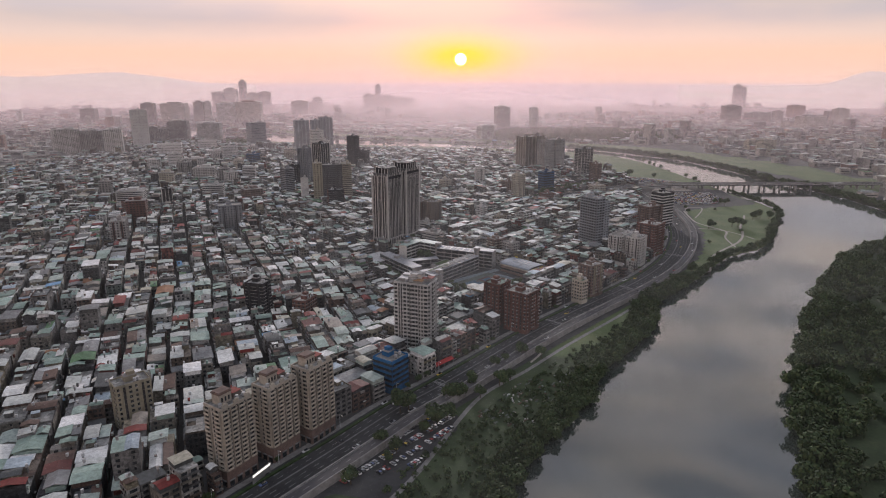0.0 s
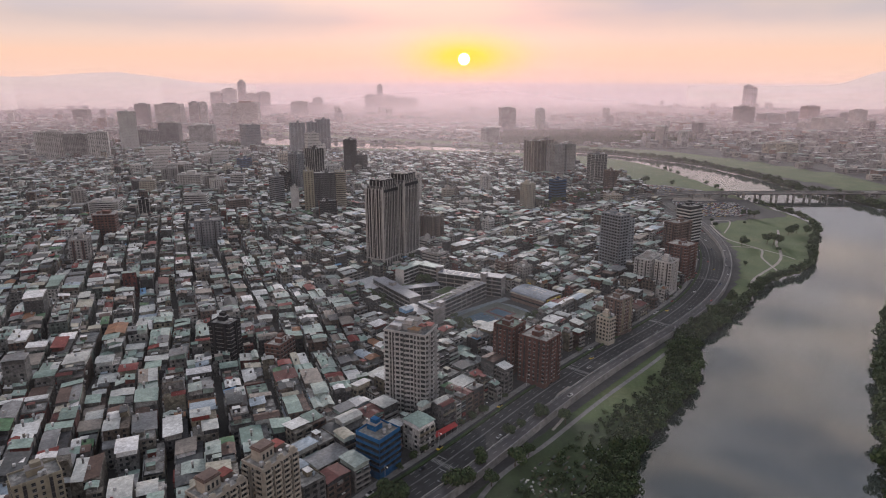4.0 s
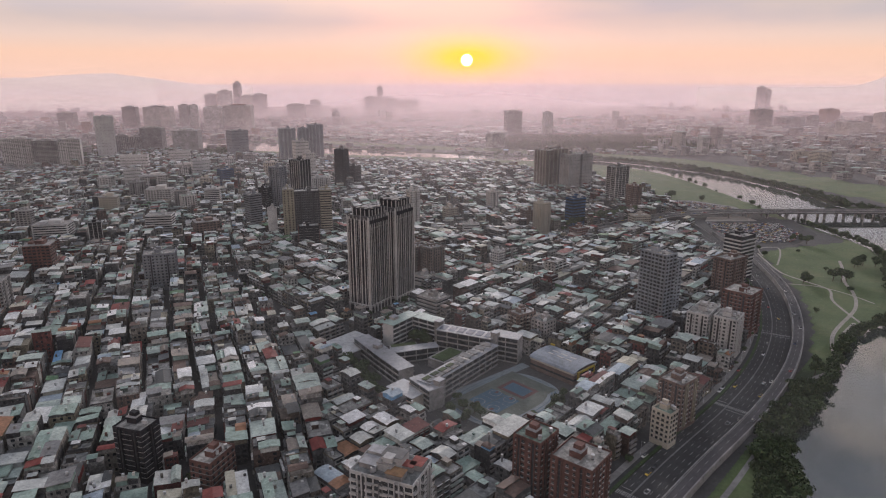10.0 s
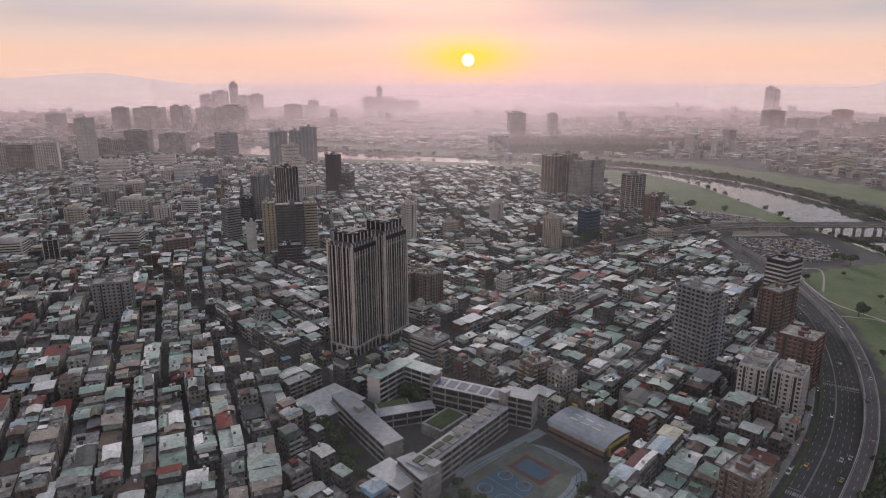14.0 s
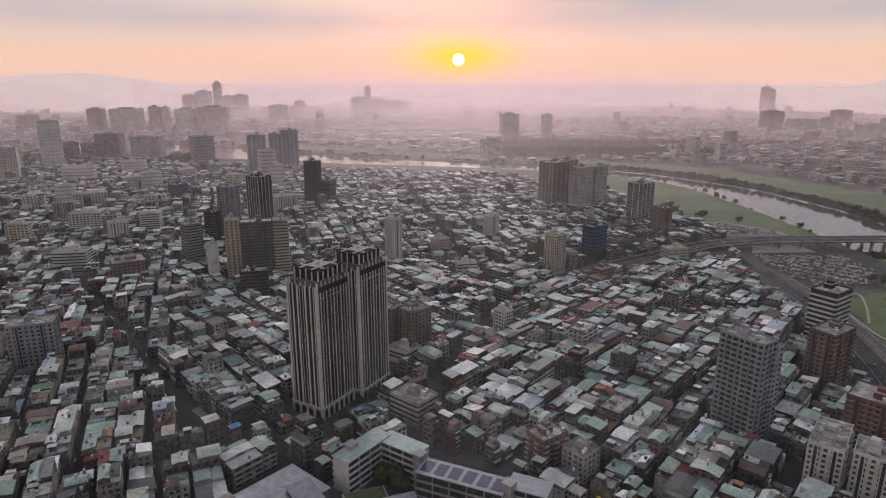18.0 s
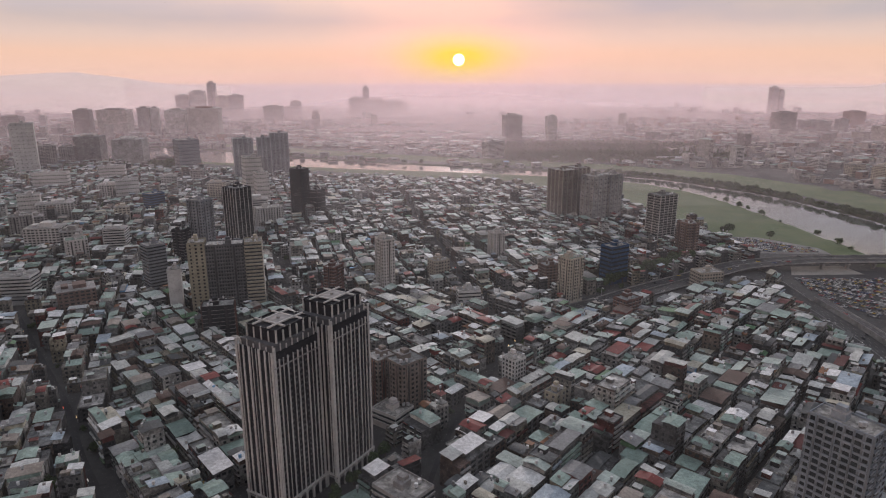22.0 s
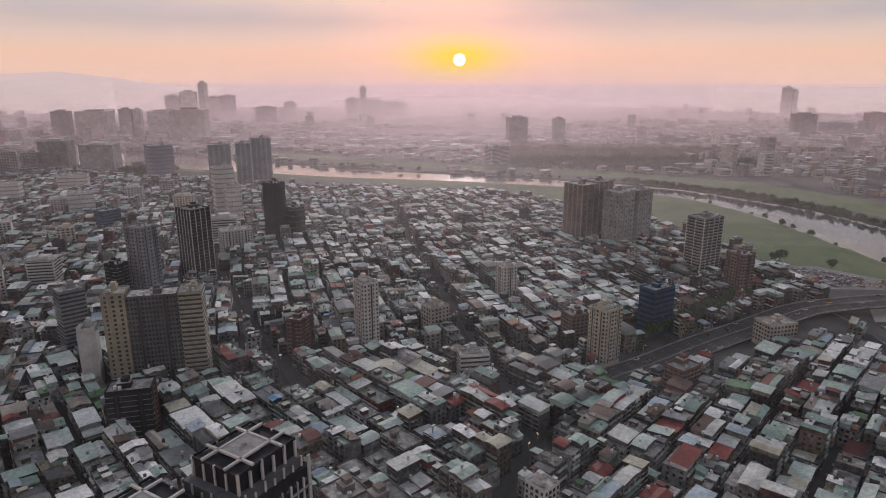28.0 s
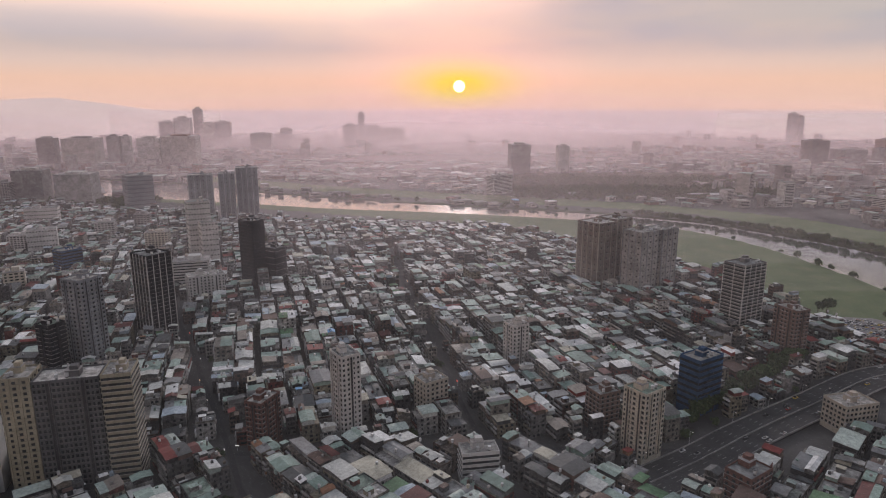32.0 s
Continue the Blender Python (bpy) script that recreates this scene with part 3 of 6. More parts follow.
def build_avenue_details():
    """A low median, planted verge, pedestrian crossings and stop lines of the avenue."""
    m = Shape()
    ribbon(m, WALL_LINE, -24.1, -23.3, 0.0, 0.28, "concrete_dark")
    tagged(new("trim_median", m.mesh("trim_median")), "low concrete median of the avenue", "kerb", kind="structure")
    v = Shape()
    ribbon(v, WALL_LINE, -33.4, -31.6, 0.0, 0.9, "leaves")
    tagged(new("hedge", v.mesh("hedge")), "dark clipped hedge along the avenue", "hedge", kind="stuff")
    run = np.concatenate([[0], np.cumsum(np.hypot(*np.diff(WALL_LINE, axis=0).T))])
    z = Shape()
    for a in (150.0, 318.0, 470.0, 600.0, 760.0):
        for off in np.arange(-31.0, -9.5, 1.1):
            line = offsets(WALL_LINE, off)
            p = [np.interp((a, a + 3.6), run, line[:, i]) for i in (0, 1)]
            ang = math.atan2(p[1][1] - p[1][0], p[0][1] - p[0][0])
            z.box(np.mean(p[0]), np.mean(p[1]), 0.035, 3.6, 0.5, 0.012, "marking", ang)
        for lo, hi, shift in ((-22.6, -9.6, -3.0), (-31.0, -24.6, 6.4)):
            for off in np.arange(lo, hi, 0.8):
                line = offsets(WALL_LINE, off)
                p = [np.interp((a + shift, a + shift + 0.5), run, line[:, i]) for i in (0, 1)]
                ang = math.atan2(p[1][1] - p[1][0], p[0][1] - p[0][0])
                z.box(np.mean(p[0]), np.mean(p[1]), 0.035, 0.5, 0.8, 0.012, "marking", ang)
    tagged(new("lane_marking", z.mesh("lane_marking")), "worn white pedestrian crossings on asphalt", "crossing", kind="stuff")


build_avenue_details()

# ---------- tall and special buildings ----------
PIECES = {}


def window_mesh(w, h, mat="glass_dark", trim=None, depth=0.12):
    key = (round(w, 1), round(h, 1), mat, trim)
    if key not in PIECES:
        s = Shape()
        s.box(0, -depth / 2, 0, w, depth, h, mat)
        if trim:
            s.box(0, -depth - 0.08, -0.18, w + 0.3, 0.4, 0.16, trim)
            s.box(0, -depth * 0.75, h * 0.45, w + 0.02, depth * 0.7, 0.08, trim)
        PIECES[key] = s.mesh("window")
    return PIECES[key]


def faces_of(w, d):
    """The four sides of a box: middle, turn, length."""
    return [((0, -d / 2), 0.0, w), ((w / 2, 0), math.pi / 2, d), ((0, d / 2), math.pi, w), ((-w / 2, 0), -math.pi / 2, d)]


def seen(degrees, turn):
    """Whether a side of a building may be seen from the camera's way (its outside looks south)."""
    a = radians(degrees) + turn
    return -math.cos(a) < 0.35


def rooftop(root, w, d, h, wall, rng, tanks=2):
    p = Shape()
    for sy in (-1, 1):
        p.box(0, sy * (d / 2 - 0.15), h + 0.003, w, 0.3, 1.1, wall)
    for sx in (-1, 1):
        p.box(sx * (w / 2 - 0.15), 0, h + 0.003, 0.3, d - 0.62, 1.1, wall)
    part("parapet", p, root)
    r = Shape()
    r.box(0, 0, h + 0.004, w - 0.5, d - 0.5, 0.12, "flat_roof")
    part("roof", r, root)
    sh = Shape()
    hw, hd = min(7, w * 0.35), min(6, d * 0.4)
    ox, oy = rng.uniform(-0.15, 0.15) * w, rng.uniform(-0.1, 0.2) * d
    sh.box(ox, oy, h + 0.1, hw, hd, 3.4, wall)
    sh.box(ox, oy, h + 3.5, hw + 0.5, hd + 0.5, 0.25, "concrete")
    sh.box(ox + hw * 0.1, oy, h + 3.75, hw * 0.6, hd * 0.7, 2.2, wall)
    part("stair_head", sh, root)
    for _ in range(tanks):
        tk = Shape()
        x, y = rng.uniform(-0.38, 0.38) * w, rng.uniform(-0.38, -0.2) * d
        tk.tube(x, y, h + 0.9, 1.0, 2.0, "steel")
        tk.tube(x, y, h + 0.1, 0.8, 0.8, "concrete_dark", sides=4)
        part("water_tank", tk, root, "stainless steel tank")


def tower(name, label, x, y, w, d, degrees, h, wall, floors, bay=3.4, win=(1.7, 1.5), trim="concrete", style="windows", single=True, base=None, base_mat="dark_tile", category="building", group="", tanks=2, ribs=None, band=0.3):
    """An apartment or office block: body, base, roof, and on the sides that are seen windows or balconies storey by storey."""
    rng = random.Random(int(x * 7 + y * 13))
    root = thing(name, label, category, x, y, degrees, group=group)
    take_box(x, y, w, d, degrees, 2.5)
    fh = h / floors
    s = Shape()
    s.box(0, 0, 0, w, d, h, wall)
    if base:
        s.box(0, 0, 0, w + 0.5, d + 0.5, base, base_mat)
    part("wall", s, root)
    rooftop(root, w, d, h, wall, rng, tanks)
    first = int(base / fh) + 1 if base else 1
    for (mx, my), turn, ln in faces_of(w, d):
        if not seen(degrees, turn):
            continue
        c, s_ = math.cos(turn), math.sin(turn)
        cols = max(2, int(ln / bay))
        pitch = ln / cols
        for f in range(first, floors, 2 if y > 700 and style != "bands" else 1):
            z = f * fh + fh * 0.3
            if style == "bands":
                b = Shape()
                b.box(0, -0.1, 0, ln - 0.5, 0.2, fh * 0.4, "glass_dark")
                b.box(0, -0.3, -0.05 - band, ln + 0.2, 0.6, band, trim)
                part("window_band", b, root, loc=(mx, my, z), turn=turn)
                continue
            row = None if single else Shape()
            for k in range(cols):
                u = (k + 0.5) * pitch - ln / 2
                ww = win[0] * (1.0 if (k + f // 50) % 3 else 0.75)
                if row is None:
                    part("window", window_mesh(ww, win[1], "glass_dark", trim), root, loc=(mx + u * c, my + u * s_, z), turn=turn)
                else:
                    row.box(u, -0.07, 0, ww, 0.14, win[1], "glass_dark")
            if row is not None:
                row.box(0, -0.15, -0.3, ln * 0.98, 0.3, 0.22, trim)
                part("window_band", row, root, loc=(mx, my, z), turn=turn)
            if style == "balconies" and f % 1 == 0:
                for k in range(0, cols, 2):
                    u = (k + 0.5) * pitch - ln / 2
                    key = ("balcony", round(pitch, 1), trim)
                    if key not in PIECES:
                        bs = Shape()
                        bs.box(0, -0.6, -1.0, pitch * 0.9, 1.2, 0.18, trim)
                        bs.box(0, -1.15, -0.82, pitch * 0.9, 0.1, 0.95, trim)
                        PIECES[key] = bs.mesh("balcony")
                    part("balcony", PIECES[key], root, loc=(mx + u * c, my + u * s_, z), turn=turn)
        # strips stand proud of the wall; a recess's shade is put into their colour
        if h >= 30 and y < 760 and ln > 11 and style != "bands" and not ribs:
            for share in ((-0.26, 0.26) if ln > 15 else (0.0,)):
                key = ("shade_strip", round(h), round(ln))
                if key not in PIECES:
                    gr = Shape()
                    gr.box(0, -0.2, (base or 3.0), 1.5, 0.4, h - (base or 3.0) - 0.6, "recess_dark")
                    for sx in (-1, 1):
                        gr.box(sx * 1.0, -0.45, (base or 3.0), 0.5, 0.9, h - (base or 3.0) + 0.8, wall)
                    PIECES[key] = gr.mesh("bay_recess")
                part("bay_recess", PIECES[key], root, "raised dark strip between piers, standing for a shaded recess", loc=(mx + share * ln * c, my + share * ln * s_, 0), turn=turn)
        if ribs:
            for k in range(cols + 1):
                u = k * pitch - ln / 2
                key = ("rib", round(h), ribs)
                if key not in PIECES:
                    rs = Shape()
                    rs.box(0, -0.25, 0, 0.55, 0.5, h + 0.6, ribs)
                    PIECES[key] = rs.mesh("pilaster")
                part("pilaster", PIECES[key], root, loc=(mx + u * c, my + u * s_, 0), turn=turn)
    return root


def avenue_tower(x, y, degrees, h, label):
    """A beige tower by the avenue: dark brown base, stacked balcony bays, stepped roof houses."""
    w, d, floors, base = 19.5, 13.5, 14, 9.5
    root = thing("apartment_tower", label, "building", x, y, degrees, group="riverside apartment towers")
    take_box(x, y, w, d, degrees, 2.5)
    fh = (h - base) / floors
    s = Shape()
    s.box(0, 0, base, w, d, h - base, "beige_tile")
    part("wall", s, root)
    b = Shape()
    b.box(0, 0, 0, w + 0.7, d + 0.7, base - 0.5, "brown_tile")
    b.box(0, 0, base - 0.5, w + 1.0, d + 1.0, 0.5, "taupe_tile")
    part("base", b, root, "dark brown stone base")
    for (mx, my), turn, ln in faces_of(w, d):
        if not seen(degrees, turn):
            continue
        c, s_ = math.cos(turn), math.sin(turn)
        wide = ln > 15
        bays = (-0.40, -0.13, 0.13, 0.40) if wide else (-0.30, 0.30)
        bw = 3.0 if wide else 3.4
        rail = Shape()
        rail.box(0, -0.65, -0.12, bw + 0.3, 1.3, 0.22, "beige_tile")
        rail.box(0, -1.22, 0.1, bw + 0.3, 0.12, 0.95, "cream_tile")
        rail_mesh = rail.mesh("balcony")
        for u in bays:
            strip_s = Shape()
            strip_s.box(0, -0.04, base + 0.4, bw, 0.08, h - base - 1.0, "glass_dark")
            for sx in (-1, 1):
                strip_s.box(sx * (bw / 2 + 0.28), -0.45, base + 0.4, 0.4, 0.9, h - base - 0.6, "beige_tile")
            strip_s.box(0, -0.07, base + 0.4, 0.18, 0.06, h - base - 1.0, "concrete")
            bay = part("window_bay", strip_s, root, "dark stacked window bay", loc=(mx + u * ln * c, my + u * ln * s_, 0), turn=turn)
            for f in range(floors):
                part("balcony", rail_mesh, bay, loc=(0, 0, base + 0.5 + f * fh))
        pane = window_mesh(0.9, 1.2, "glass_dark", "concrete")
        for u in ((-0.265, 0.0, 0.265) if wide else (0.0,)):
            for f in range(floors):
                part("window", pane, root, loc=(mx + u * ln * c, my + u * ln * s_, base + 1.2 + f * fh), turn=turn)
        front = Shape()
        front.box(0, -0.42, 0.3, 2.9, 0.12, 3.2, "glass_dark")
        front.box(0, -0.7, 3.6, 3.3, 0.7, 0.5, "concrete_dark")
        front_mesh = front.mesh("shopfront")
        for k in range(int(ln / 4)):
            u = (k + 0.5) * ln / int(ln / 4) - ln / 2
            part("shopfront", front_mesh, root, "dark glazed shopfront", loc=(mx + u * c, my + u * s_, 0), turn=turn)
    p = Shape()
    for sy in (-1, 1):
        p.box(0, sy * (d / 2 - 0.15), h + 0.003, w + 0.4, 0.5, 1.2, "beige_tile")
    for sx in (-1, 1):
        p.box(sx * (w / 2 - 0.15), 0, h + 0.003, 0.5, d - 0.82, 1.2, "beige_tile")
    for sx in (-1, 0, 1):
        p.box(sx * w * 0.36, -d / 2 + 0.3, h + 1.2, 3.4, 0.7, 1.5, "beige_tile")
        p.box(sx * w * 0.36, -d / 2 + 0.3, h + 2.7, 1.8, 0.7, 0.7, "cream_tile")
    part("parapet", p, root, "stepped gabled parapet")
    r = Shape()
    r.box(0, 0, h + 0.004, w - 0.9, d - 0.9, 0.12, "flat_roof")
    part("roof", r, root)
    top = Shape()
    top.box(-2.5, 1.5, h + 0.13, 7.5, 6.0, 5.6, "beige_tile")
    top.box(-2.5, 1.5, h + 5.73, 8.4, 6.9, 0.7, "brown_tile")
    top.box(-2.5, 1.5, h + 6.43, 7.4, 5.9, 0.5, "brown_tile")
    for k in range(3):
        top.box(-4.6 + 2.1 * k, -1.54, h + 1.5, 1.0, 0.1, 2.4, "glass_dark")
    top.box(5.6, 2.2, h + 0.13, 5.0, 5.2, 2.7, "taupe_tile")
    top.box(5.6, 2.2, h + 2.83, 5.5, 5.7, 0.25, "red_roof")
    part("roof_house", top, root, "beige roof house with brown cap")
    for tx, ty in ((3.2, -3.2), (7.2, -3.6), (-7.6, -3.4)):
        tk = Shape()
        tk.tube(tx, ty, h + 0.13, 0.8, 0.7, "concrete_dark", sides=4)
        tk.tube(tx, ty, h + 0.83, 0.95, 1.8, "steel")
        part("water_tank", tk, root, "stainless steel tank")


avenue_tower(-81, -362, 58, 46, "beige tiled apartment tower with stepped brown top and dark base")
avenue_tower(-98, -381, 58, 44, "beige tiled apartment tower beside its twins on the avenue")
avenue_tower(-116, -403, 58, 44, "beige tiled apartment tower over a lit shop front")
tower("apartment_block", "tan tiled apartment block among low roofs", -193, -355, 20, 13, 42, 30.7, "tan_tile", 10, bay=3.0, base=3)
white_tower = tower("apartment_tower", "off-white apartment tower with stacked balconies and red roof huts", -27, -240, 28, 19, -21, 57, "white_tile", 18, bay=3.4, win=(3.0, 1.8), trim="white_tile", style="balconies", single=False, tanks=3)
for (mx, my), turn, ln in faces_of(28, 19):
    if not seen(-21, turn):
        continue
    # raised strips whose dark colour stands for the shade of window recesses
    for u, wide in ((-0.335, 1.5), (0.0, 2.0), (0.335, 1.5)):
        shade_strip = Shape()
        shade_strip.box(u * ln, -0.16, 0, wide, 0.32, 55.5, "concrete_dark")
        for f in range(1, 18):
            shade_strip.box(u * ln, -0.2, f * 3.17 + 0.9, wide * 0.6, 0.4, 1.2, "glass_dark")
        part("window_recess", shade_strip, white_tower, "raised dark strip with small windows, standing for a shaded recess", loc=(mx, my, 0), turn=turn)
for hx, hy, w, d, h, skin, top in ((1, 2, 9, 7, 5.5, "white_tile", "concrete_dark"), (7, 1, 6, 4, 2.6, "concrete", "red_roof"), (10.5, 4, 5, 6, 2.6, "concrete", "red_roof"), (5, -5.5, 7, 5, 2.4, "concrete", "orange_roof"), (-8, -2, 8, 6, 2.2, "concrete", "roof_grey"), (-9, 5, 6, 5, 3.0, "white_tile", "roof_grey")):
    hut = Shape()
    hut.box(hx, hy, 57.1, w, d, h, skin)
    hut.box(hx, hy, 57.1 + h, w + 0.6, d + 0.6, 0.2, top)
    part("roof_hut", hut, white_tower, "rooftop hut with a sheet roof")
tower("apartment_block", "red-brown brick apartment block by the avenue", 60, -194, 21, 22, 52, 34, "brick_red", 11, bay=3.5, trim="white_tile")
tower("apartment_block", "red-brown brick apartment block by the avenue", 40, -178, 18, 16, 52, 36, "brick_red", 11, bay=3.5, trim="white_tile")
tower("apartment_block", "brown brick block with pale window sills", 137, -105, 20, 16, 42, 31, "brown_tile", 10, bay=3.2, trim="white_tile")
tower("apartment_block", "narrow cream apartment block", 122, -128, 9, 12, 42, 22, "cream_tile", 7, bay=3.0, single=False)
tower("apartment_block", "pale apartment block with flat roof and lift tower", 196, 13, 32, 16, 52, 33, "white_tile", 11, bay=3.2, trim="white_tile", style="balconies")
tower("apartment_block", "pale apartment block with flat roof and lift tower", 210, -1, 20, 17, 52, 33, "white_tile", 11, bay=3.2, trim="white_tile", style="balconies")
tower("apartment_tower", "blue-grey residential tower with stacked deep balconies", 172.6, 62.8, 14, 26, 36, 66, "blue_grey_tile", 20, style="balconies", trim="blue_grey_tile", single=False, ribs="grey_tile", bay=3.6, win=(2.6, 1.9))
tower("apartment_tower", "pale blue-grey tower wing with window bands", 184, 67.8, 9, 20, 36, 60, "blue_grey_tile", 19, trim="blue_grey_tile", single=False, bay=3.2, win=(2.2, 1.3))
tower("apartment_block", "brown brick block near the river road", 266, 134, 29, 18, 35, 42, "brown_tile", 13, single=False)
tower("apartment_block", "brown brick block with pale rooftop", 240, 46, 25, 24, 45, 38, "brick_red", 12, single=False)
tower("office_block", "dark office block with white wavy storey bands", 303, 201, 25, 20, 35, 48, "dark_tile", 12, style="bands", trim="white_tile", band=1.5)
tower("office_block", "grey arched office block with dark glass front", -305, 152, 30, 20, 20, 38, "grey_tile", 12, single=False)
tower("apartment_block", "taupe apartment block with flat roof and small windows", -27, 186, 20, 17, 42, 37, "taupe_tile", 12, bay=3.0, trim="taupe_tile", single=False)
tower("apartment_block", "taupe apartment block with flat roof and small windows", -44, 193, 16, 16, 42, 36, "taupe_tile", 12, bay=3.0, trim="taupe_tile", single=False)
tower("apartment_block", "white narrow apartment block with dark windows", 45, 217, 11, 12, 42, 24, "white_tile", 8, bay=2.6, single=False)
tower("apartment_block", "dark brick block on a street corner", -113, 409, 19, 12, 70, 32, "brick_red", 10, bay=2.8, single=False)
tower("apartment_tower", "slim pale tower with small windows", -64, 423, 13, 17, 35, 56, "pale_stone", 17, bay=3.2, trim="white_tile", single=False)
tower("apartment_tower", "cream tiled tower with narrow windows", 117, 400, 18, 16, 35, 44, "cream_tile", 14, bay=3.0, single=False)
tower("apartment_block", "brown tiled apartment block beside a cream tower", 101, 433, 16, 15, 25, 27, "brown_tile", 9, single=False)
tower("building_site", "unfinished tower wrapped in dark blue netting", 174, 460, 25, 16, 33, 40, "net_blue", 9, style="bands", trim="net_blue")
tower("building_site", "unfinished block wrapped in bright blue netting", -41, -302, 17, 17, 55, 23, "net_bright_blue", 6, style="bands", trim="net_blue")
tower("apartment_tower", "pale banded tower with rounded balconies by the river", 274, 622, 30, 22, 30, 65, "concrete_dark", 20, style="bands", trim="pale_stone", ribs="pale_stone", bay=7.5)
tower("apartment_block", "long brown apartment block", 285, 556, 15, 22, 20, 43, "brown_tile", 13, single=False)
tower("apartment_block", "pale grey apartment tower among low roofs", 55, 535, 15, 15, 25, 36, "pale_stone", 11, single=False)
tower("apartment_tower", "dark tower with pale vertical strips", -269, 606, 24, 26, 55, 76, "dark_tile", 22, single=False, ribs="pale_stone", bay=5)
tower("apartment_tower", "grey stepped twin tower", -284, 522, 20, 20, 70, 76, "grey_tile", 22, single=False)
tower("apartment_tower", "dark lower wing of a stepped tower", -300, 502, 14, 14, 70, 46, "dark_tile", 14, single=False)
tower("office_tower", "black tower on a wider dark base", -226, 762, 18, 22, 60, 78, "dark_tile", 20, style="bands", trim="dark_tile")
tower("apartment_block", "dark lower block beside the black tower", -205, 770, 18, 24, 60, 45, "dark_tile", 12, single=False)
tower("apartment_tower", "pale stepped apartment tower with narrow top", -334, 880, 28, 26, 30, 82, "pale_stone", 24, single=False)
tower("apartment_tower", "pale lower stepped tower beside a higher one", -310, 850, 20, 24, 30, 60, "pale_stone", 18, single=False)
tower("apartment_tower", "plain grey tower by the far river", -600, 1262, 46, 40, 40, 75, "grey_tile", 20, single=False)
tower("apartment_tower", "grey tower with white framed top by the far river", -434, 1150, 40, 34, 20, 88, "grey_tile", 26, single=False, ribs="white_tile", bay=9)
tower("apartment_tower", "grey tower with white framed top by the far river", -399, 1180, 27, 26, 20, 87, "grey_tile", 26, single=False, ribs="white_tile", bay=9)
tower("apartment_tower", "grey tower with white framed top by the far river", -382, 1240, 38, 34, 20, 92, "grey_tile", 26, single=False, ribs="white_tile", bay=9)
tower("apartment_tower", "tall pale tower with vertical white lines", -925, 1195, 44, 36, 30, 115, "pale_stone", 28, single=False, ribs="white_tile", bay=8)
tower("apartment_tower", "brown twin tower with ornate rooftop", 170, 765, 30, 32, 35, 77, "taupe_tile", 24, single=False, ribs="beige_tile", bay=8)
tower("apartment_tower", "brown twin tower with ornate rooftop", 196, 790, 26, 30, 35, 77, "taupe_tile", 24, single=False, ribs="beige_tile", bay=8)
tower("apartment_tower", "taupe twin tower with pale rooftop pavilion", 212, 738, 28, 26, 35, 72, "concrete", 23, single=False, ribs="grey_tile", bay=8)
tower("apartment_tower", "taupe twin tower with pale rooftop pavilion", 238, 752, 26, 26, 35, 72, "concrete", 23, single=False, ribs="grey_tile", bay=8)
tower("apartment_tower", "beige column of a large residential complex", -226, 362, 14, 18, 15, 68, "tan_tile", 21, trim="tan_tile", bay=4.6, single=False, ribs="tan_tile")
tower("apartment_tower", "dark grey window front of a large residential complex", -203, 368, 32, 18, 15, 65, "recess_grey", 20, trim="concrete_dark", bay=2.2, win=(1.3, 1.7), single=False)
tower("apartment_tower", "beige balcony wing of a large residential complex", -179, 374, 15, 20, 15, 66, "tan_tile", 20, bay=3.0, style="bands", trim="beige_tile")
tower("sign_tower", "blank white slab tower", -249, 362, 11, 12, 20, 42, "white_tile", 2, bay=12, base=39, base_mat="white_tile")
tower("office_block", "black glass block in front of the complex", -183, 288, 24, 16, 15, 36, "dark_tile", 11, single=False)
tower("office_block", "white office block with long window bands", 18, 372, 21, 12, 10, 20, "white_tile", 6, style="bands", trim="white_tile")
tower("apartment_block", "beige many-sided block beside the ramp", 262, 434, 26, 18, 15, 20, "beige_tile", 6, bay=3.0, single=False)
tower("apartment_block", "red brick house row with red roofs", 160, 355, 20, 15, 35, 19, "brick_red", 6, single=False)
tower("office_block", "dark slab block with white roof frame", -172, -166, 14, 18, 75, 31, "dark_tile", 10, single=False)
tower("apartment_block", "dark red brick block with pale roof", -129, -174, 20, 13, 72, 19, "brick_red", 6, single=False)


tower("apartment_tower", "grey rounded tower with ringed balconies", -291, 414, 18, 18, 45, 52, "grey_tile", 16, style="bands", trim="grey_tile")
tower("apartment_block", "pale office block with long window bands", -415, 390, 34, 22, 10, 27, "white_tile", 8, style="bands", trim="white_tile")
tower("apartment_block", "grey apartment block among low roofs", -426, 512, 22, 20, 35, 32, "pale_stone", 10, single=False)
tower("apartment_block", "dark glass block with pale edges", -465, 316, 15, 16, 28, 32, "dark_tile", 10, single=False, ribs="pale_stone", bay=5)
tower("apartment_block", "brown brick block among low roofs", -487, 246, 26, 20, 50, 24, "brick_red", 8, single=False)
tower("apartment_block", "grey apartment block among low roofs", -414, 64, 18, 26, 20, 36, "concrete", 11, single=False)
tower("building_site", "distant block wrapped in blue netting", -475, 815, 26, 20, 60, 31, "net_blue", 8, style="bands", trim="net_blue")
tower("apartment_block", "pale block with vertical window strips", -11, 452, 18, 15, 35, 26, "beige_tile", 8, single=False)
tower("apartment_block", "stacked corner block with red shop sign", -22, 84, 19, 24, 50, 17, "concrete", 5, style="bands", trim="white_tile")
tower("apartment_block", "low rounded corner block with pale roof rim", -35, 172, 18, 20, 55, 10, "pale_stone", 3, style="bands", trim="pale_stone")
tower("apartment_block", "narrow tan block with blank side", 68, 183, 12, 9, 50, 17, "tan_tile", 5, bay=5)
